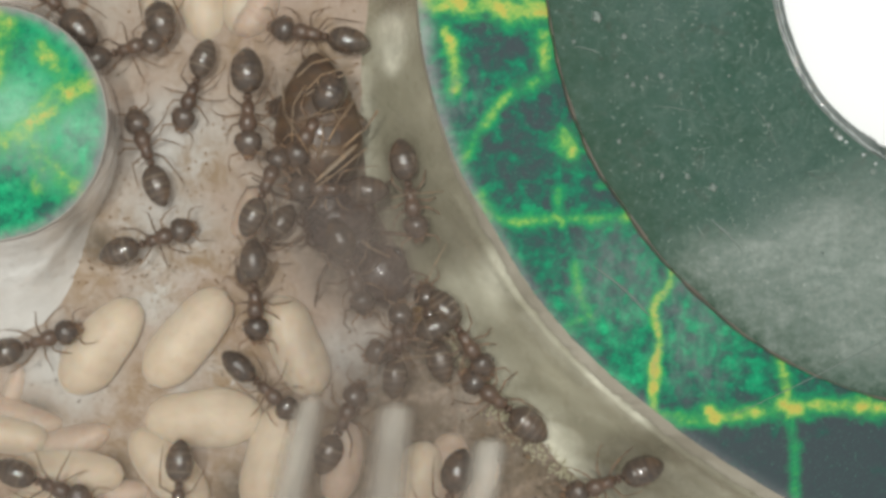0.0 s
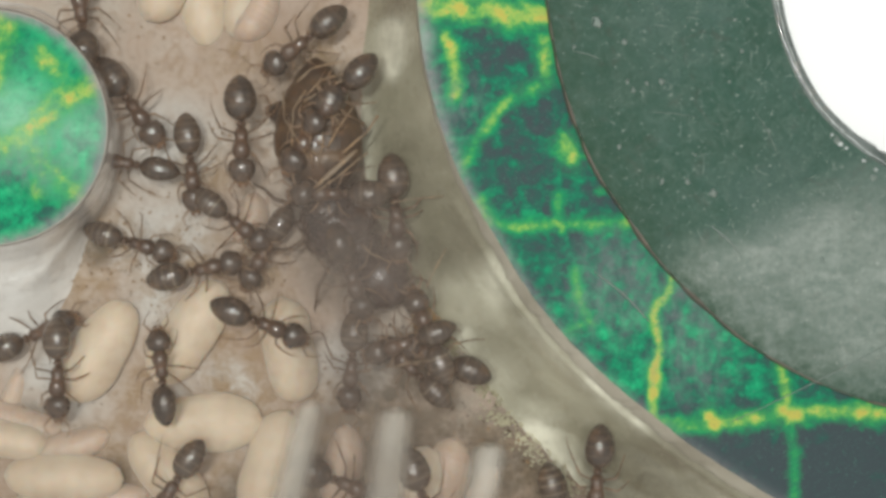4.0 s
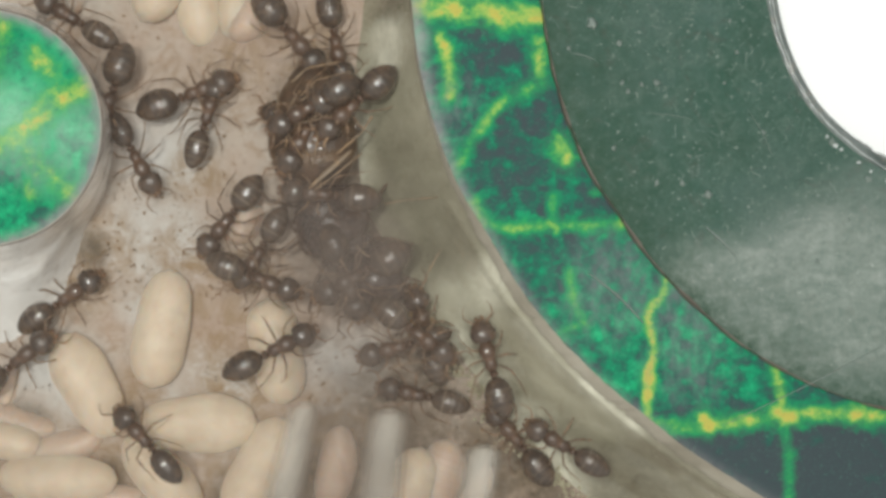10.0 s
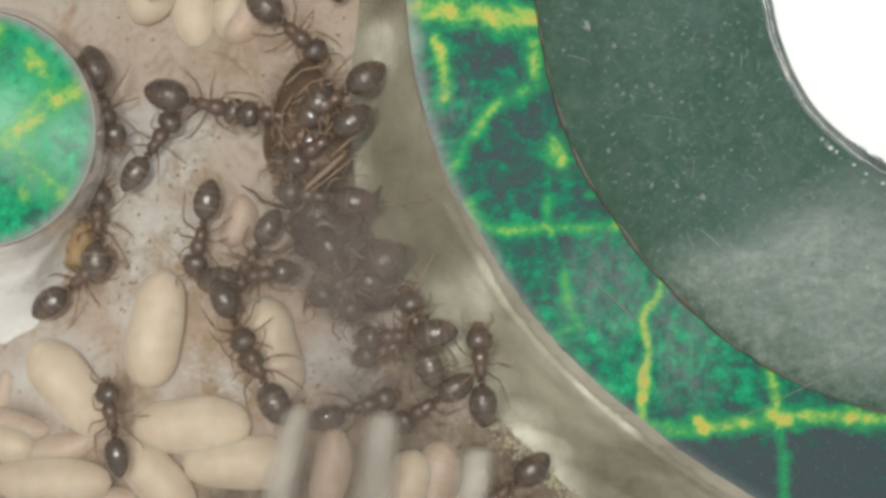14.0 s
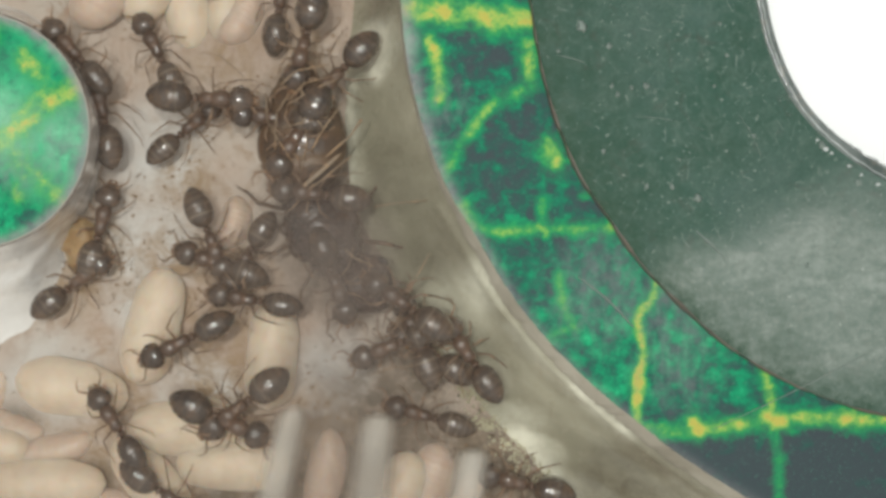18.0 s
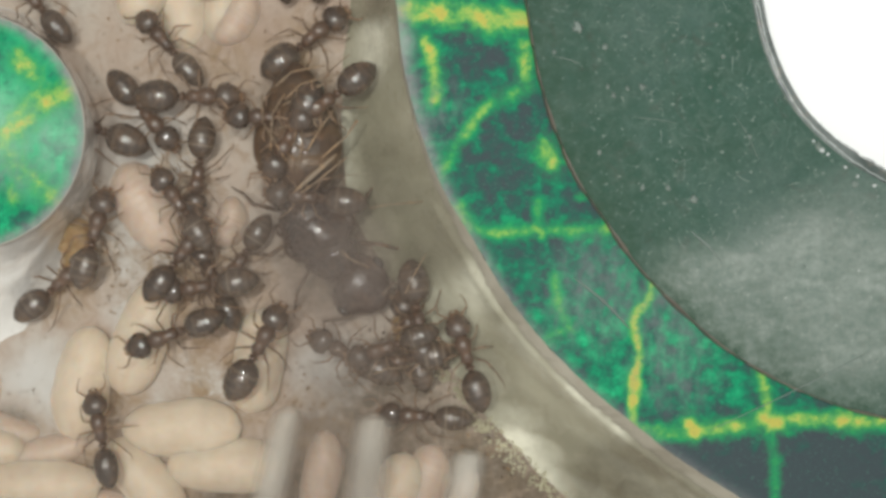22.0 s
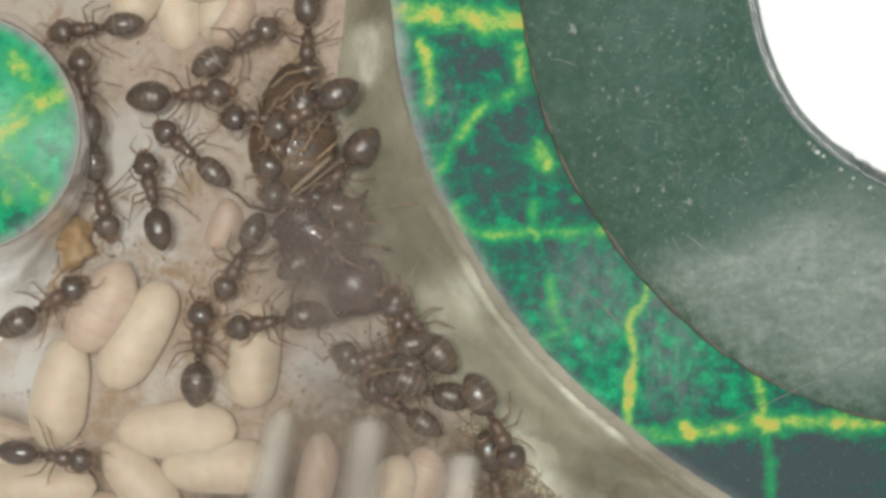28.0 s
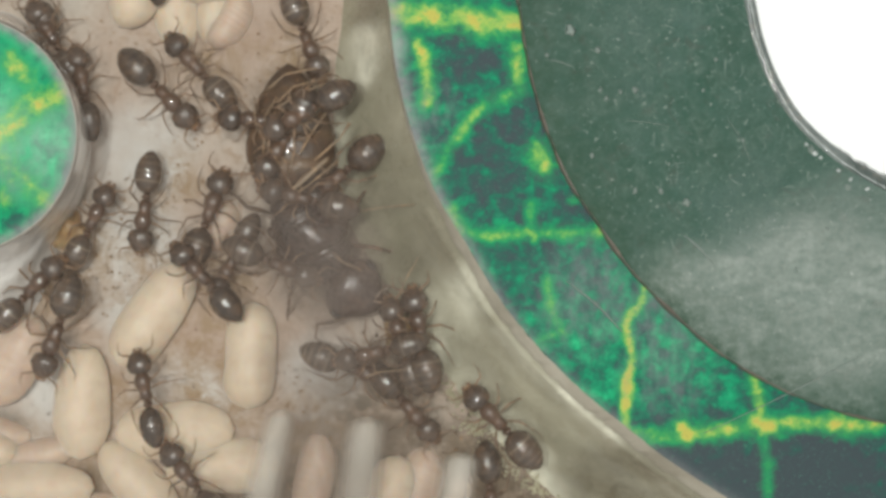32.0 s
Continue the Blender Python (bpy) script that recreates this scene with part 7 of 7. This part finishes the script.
    paths.append([
        (0.0, at(-3.77, 12.10, 0.06, -104)), (6.8, at(-3.77, 12.10, 0.06, -104)), (8.0, at(-2.85, 6.28, 0.67, -104)),
        (9.0, at(-2.49, 4.73, 0.73, -90)), (10.0, at(-3.26, 5.54, 1.60, -138)), (11.0, at(-3.46, 5.79, 1.63, -132)),
        (12.0, at(-3.27, 6.32, 1.36, -118)), (13.0, at(-3.25, 6.14, 1.36, -113)), (14.0, at(-3.65, 5.93, 1.70, -146)),
        (17.0, at(-3.44, 6.88, 1.36, -138)), (18.0, at(-3.45, 6.85, 1.37, -134)), (19.0, at(-3.35, 5.77, 1.61, -139)),
        (20.0, at(-3.33, 5.80, 1.58, -133)), (21.0, at(-3.32, 5.98, 1.56, -135)), (22.0, at(-3.60, 5.92, 1.69, -144)),
        (23.0, at(-3.32, 5.46, 1.60, -129)), (24.0, at(-3.02, 5.84, 1.39, -131)), (25.0, at(-4.22, 5.32, 1.84, -139)),
        (28.0, at(-4.20, 5.54, 1.84, -151)), (29.0, at(-4.25, 5.50, 1.84, -151)), (30.0, at(-4.22, 5.51, 1.84, -151)),
        (31.0, at(-4.20, 5.51, 1.84, -151)), (32.0, at(-4.19, 5.53, 1.83, -151)),
    ])
    paths.append([
        (0.0, at(-4.19, 12.09, 0.12, -153)), (17.8, at(-4.19, 12.09, 0.12, -153)), (19.0, at(-4.04, 4.59, 1.88, -153)),
        (20.0, at(-3.94, 4.58, 1.87, -152)), (20.5, at(-4.02, 8.33, 0.99, -211)), (21.0, at(-4.09, 12.09, 0.12, -270)),
        (22.0, at(-4.09, 12.09, 0.12, -270)), (23.0, at(-4.09, 12.09, 0.12, -270)), (24.0, at(-4.09, 12.09, 0.12, -270)),
        (25.0, at(-4.09, 12.09, 0.12, -270)), (28.0, at(-4.09, 12.09, 0.12, -270)), (29.0, at(-4.09, 12.09, 0.12, -270)),
        (30.0, at(-8.17, 7.71, 0.12, -265)), (31.0, at(-8.92, 7.38, 0.12, -211)), (32.0, at(-8.50, 7.48, 0.12, -228)),
    ])
    paths.append([
        (0.0, at(-3.40, -0.90, 1.76, -71)), (18.8, at(-3.40, -0.90, 1.76, -71)), (20.0, at(-8.41, -0.72, 0.18, -71)),
        (21.0, at(-6.32, 0.14, 0.18, -39)), (21.5, at(-7.73, 0.15, 0.61, 7)), (22.0, at(-9.15, 0.15, 1.03, 53)), (22.5, at(-9.64, -0.25, 1.00, 10)),
        (23.0, at(-10.14, -0.65, 0.97, -32)), (23.3, at(-9.54, -0.51, 0.70, -84)), (23.7, at(-8.94, -0.36, 0.44, -136)),
        (24.0, at(-8.35, -0.21, 0.18, -187)), (25.0, at(-9.64, -0.75, 1.20, -243)), (28.0, at(-10.28, 2.54, 0.18, -258)),
        (29.0, at(-13.12, 1.18, 0.18, -237)), (30.0, at(-10.44, -0.57, 1.15, -233)), (31.0, at(-8.48, -0.60, 0.18, -228)),
        (32.0, at(-8.08, -0.59, 0.89, -228)),
    ])
    paths.append([
        (0.0, at(6.75, -12.23, 0.24, 156)), (28.8, at(6.75, -12.23, 0.24, 156)), (30.0, at(5.32, -8.05, 1.26, 156)),
        (30.5, at(6.03, -10.14, 0.75, 222)), (31.0, at(6.75, -12.23, 0.24, 288)), (32.0, at(6.75, -12.23, 0.24, 288)),
    ])
    paths.append([
        (0.0, at(-1.51, -3.49, 1.11, -156)), (4.0, at(-1.48, -3.41, 1.13, -161)), (8.0, at(-1.40, -3.48, 1.07, -166)),
        (12.0, at(-1.53, -3.49, 1.11, -161)), (16.0, at(-1.37, -3.31, 1.14, -161)), (20.0, at(-1.38, -3.36, 1.12, -154)),
        (24.0, at(-1.34, -3.31, 1.15, -167)), (28.0, at(-1.42, -3.51, 1.06, -162)), (32.0, at(-1.49, -3.40, 1.14, -166)),
    ])
    paths.append([
        (0.0, at(-0.40, -2.97, 0.26, 102)), (4.0, at(-0.59, -2.91, 0.95, 111)), (8.0, at(-0.47, -2.84, 0.18, 110)),
        (12.0, at(-0.48, -2.90, 0.21, 103)), (16.0, at(-0.51, -2.83, 0.70, 111)), (20.0, at(-0.40, -2.98, 0.21, 109)),
        (24.0, at(-0.52, -2.83, 0.21, 102)), (28.0, at(-0.60, -2.84, 0.73, 106)), (32.0, at(-0.53, -2.94, 0.62, 108)),
    ])
    paths.append([
        (0.0, at(-5.10, 5.20, 0.25, 168)), (9.5, at(-5.10, 5.20, 0.25, 168)), (12.0, at(-5.75, 5.35, 1.25, 178)), (18.0, at(-5.80, 5.30, 1.25, 174)),
        (25.0, at(-5.74, 5.36, 1.25, 180)), (32.0, at(-5.80, 5.32, 1.25, 176)),
    ])
    paths.append([
        (0.0, at(-4.22, 2.26, 1.47, 178)), (4.0, at(-4.15, 2.26, 1.45, 180)), (8.0, at(-4.34, 2.32, 1.49, 180)), (12.0, at(-4.20, 2.22, 1.54, 169)),
        (16.0, at(-4.24, 2.36, 1.58, 175)), (20.0, at(-4.21, 2.41, 1.64, 170)), (24.0, at(-4.29, 2.23, 1.44, 178)),
        (28.0, at(-4.31, 2.25, 1.55, 169)), (32.0, at(-4.20, 2.38, 1.65, 167)),
    ])
    paths.append([
        (0.0, at(-4.95, 4.62, 1.42, -119)), (6.0, at(-5.02, 4.55, 1.42, -122)), (12.0, at(-4.98, 4.63, 1.42, -118)), (18.0, at(-4.93, 4.55, 1.42, -121)),
        (24.0, at(-5.02, 4.60, 1.42, -117)), (32.0, at(-4.96, 4.56, 1.42, -121)),
    ])
    paths.append([
        (0.0, at(-7.02, -0.06, 0.15, -124)), (4.0, at(-6.94, 0.02, 0.15, -119)), (8.0, at(-6.86, 0.00, 0.63, -119)),
        (12.0, at(-6.99, 0.01, 0.15, -121)), (16.0, at(-6.97, -0.08, 0.15, -116)), (20.0, at(-7.09, -0.03, 0.15, -125)),
        (24.0, at(-7.02, -0.18, 0.15, -118)), (28.0, at(-6.96, -0.06, 0.15, -116)), (32.0, at(-7.10, -0.04, 0.15, -117)),
    ])
    for n, rows in enumerate(paths):
        walk(ants[n], rows)
        stride(ants[n], rows, n)
    walk(moving_cocoons[0], [
        (0.0, at(-13.42, -3.81, 0.00, 52)), (3.0, at(-13.42, -3.79, 0.00, 54)), (6.0, at(-13.61, -3.95, 0.00, 70)),
        (7.0, at(-13.31, -3.84, 0.00, 70)), (8.0, at(-13.35, -3.95, 0.00, 92)), (9.0, at(-13.92, -3.85, 0.00, 70)),
        (9.5, at(-13.81, -4.50, 0.00, 4)), (10.0, at(-13.69, -5.15, 0.00, -62)), (11.0, at(-13.60, -5.24, 0.00, -70)),
        (12.0, at(-13.54, -4.45, 0.00, -75)), (13.0, at(-13.71, -4.98, 0.00, -55)), (14.0, at(-14.19, -5.18, 0.00, -52)),
        (17.0, at(-14.24, -5.69, 0.00, -20)), (18.0, at(-13.87, -5.13, 0.00, -10)), (18.5, at(-12.80, -5.78, 0.00, 35)),
        (19.0, at(-11.74, -6.42, 0.00, 80)), (20.0, at(-11.15, -6.30, 0.00, 85)), (22.0, at(-13.26, -4.87, 0.00, 80)),
        (23.0, at(-13.33, -5.07, 0.00, 75)), (25.0, at(-13.81, -5.27, 0.00, 60)), (28.0, at(-13.93, -5.23, 0.00, 80)),
        (29.0, at(-13.91, -5.00, 0.00, 70)), (30.0, at(-14.86, -5.22, 0.00, 60)), (31.0, at(-14.95, -5.00, 0.00, 50)),
        (32.0, at(-12.97, -5.52, 0.00, 88)),
    ])
    walk(moving_cocoons[1], [
        (0.0, at(-10.02, -3.48, 0.00, 50)), (1.0, at(-10.28, -3.35, 0.00, 53)), (3.0, at(-9.95, -3.13, 0.00, 55)),
        (6.0, at(-10.22, -3.06, 0.00, 55)), (7.0, at(-10.84, -3.07, 0.00, 62)), (8.0, at(-10.47, -3.07, 0.00, 72)),
        (9.0, at(-10.81, -2.96, 0.00, 78)), (11.0, at(-10.80, -2.93, 0.00, 80)), (14.0, at(-10.82, -2.87, 0.00, 80)),
        (17.0, at(-10.76, -2.84, 0.00, 80)), (19.0, at(-10.66, -2.60, 0.00, 72)), (20.0, at(-10.94, -3.57, 0.00, 88)),
        (21.0, at(-11.12, -3.78, 0.00, 88)), (22.0, at(-10.98, -3.11, 0.00, 70)), (23.0, at(-10.88, -3.21, 0.00, 66)),
        (24.0, at(-10.69, -3.09, 0.00, 78)), (25.0, at(-11.31, -3.30, 0.00, 72)), (28.0, at(-10.90, -2.94, 0.00, 60)),
        (29.0, at(-11.09, -2.60, 0.00, 60)), (30.0, at(-11.39, -2.81, 0.00, 55)), (31.0, at(-10.72, -3.02, 0.00, 45)),
        (32.0, at(-10.26, -2.14, 0.00, 55)),
    ])
    walk(moving_cocoons[2], [
        (0.0, at(-5.79, -3.81, 0.00, -66)), (2.0, at(-5.90, -3.51, 0.00, -70)), (6.0, at(-6.27, -4.04, 0.00, -85)),
        (8.0, at(-6.52, -3.50, 0.00, -80)), (10.0, at(-6.32, -3.81, 0.00, -80)), (13.0, at(-6.02, -3.20, 0.00, -80)),
        (14.0, at(-6.23, -3.62, 0.00, -75)), (15.0, at(-6.17, -3.79, 0.00, -22)), (16.0, at(-6.12, -3.96, 0.00, 32)),
        (17.0, at(-6.06, -4.13, 0.00, 85)), (19.0, at(-6.08, -3.57, 0.00, 85)), (22.0, at(-6.40, -3.97, 0.00, 80)),
        (25.0, at(-6.52, -3.93, 0.00, 82)), (28.0, at(-6.39, -3.68, 0.00, 84)), (30.0, at(-6.38, -3.87, 0.00, 86)),
        (32.0, at(-6.45, -3.68, 0.00, 87)),
    ])
    walk(late_cocoon, [
        (0.0, at(-6.75, -8.30, 0.00, 74)), (9.0, at(-6.80, -8.35, 0.00, 68)), (10.0, at(-6.95, -8.40, 0.00, 60)), (11.0, at(-7.30, -8.25, 0.00, 22)),
        (12.0, at(-7.52, -8.08, 0.00, 0)), (17.0, at(-7.53, -8.06, 0.00, 0)), (25.0, at(-7.81, -8.08, 0.00, 0)), (32.0, at(-7.56, -7.96, 0.00, 0)),
    ])
    walk(crumb, [
        (0.0, at(-20.48, -3.92, 0.25, 10)), (9.5, at(-20.24, -3.75, 0.25, 10)), (11.0, at(-16.01, -1.09, 0.25, 60)),
        (11.8, at(-13.83, 0.42, 0.25, 10)), (14.0, at(-13.84, 0.61, 0.25, 0)), (17.0, at(-13.63, 0.58, 0.25, 5)), (19.0, at(-13.58, 0.68, 0.25, 0)),
        (21.0, at(-13.62, 0.52, 0.25, -6)), (23.0, at(-13.38, 0.68, 0.25, 0)), (25.0, at(-13.49, 0.65, 0.25, 0)), (28.0, at(-13.44, 0.77, 0.25, 4)),
        (29.0, at(-13.37, 0.70, 0.25, -20)), (30.0, at(-13.52, 0.79, 0.25, 0)), (32.0, at(-13.61, 1.11, 0.25, 30)),
    ])
    walk(carried_larva, [
        (0.0, at(-13.24, 11.64, 0.20, 60)), (17.0, at(-12.67, 11.89, 0.20, 60)), (18.5, at(-12.37, 9.06, 0.20, 60)),
        (19.2, at(-11.89, 6.23, 0.20, 70)), (19.6, at(-10.78, 4.44, 0.20, 15)), (20.0, at(-9.66, 2.64, 0.20, -40)),
        (21.0, at(-10.27, 1.56, 0.20, -60)), (22.0, at(-10.78, 1.90, 0.20, -60)), (23.0, at(-10.53, 2.67, 0.20, -40)),
        (24.0, at(-11.14, 0.61, 0.20, -80)), (24.3, at(-11.21, 0.32, 0.20, -30)), (24.7, at(-11.27, 0.04, 0.20, 20)),
        (25.0, at(-11.33, -0.25, 0.20, 70)), (28.0, at(-12.21, -1.85, 0.20, 60)), (29.0, at(-13.26, -2.82, 0.20, 60)),
        (30.0, at(-14.76, -3.91, 0.20, 60)), (31.0, at(-14.74, -4.13, 0.20, 60)), (32.0, at(-15.59, -3.90, 0.20, 60)),
    ])


motions()
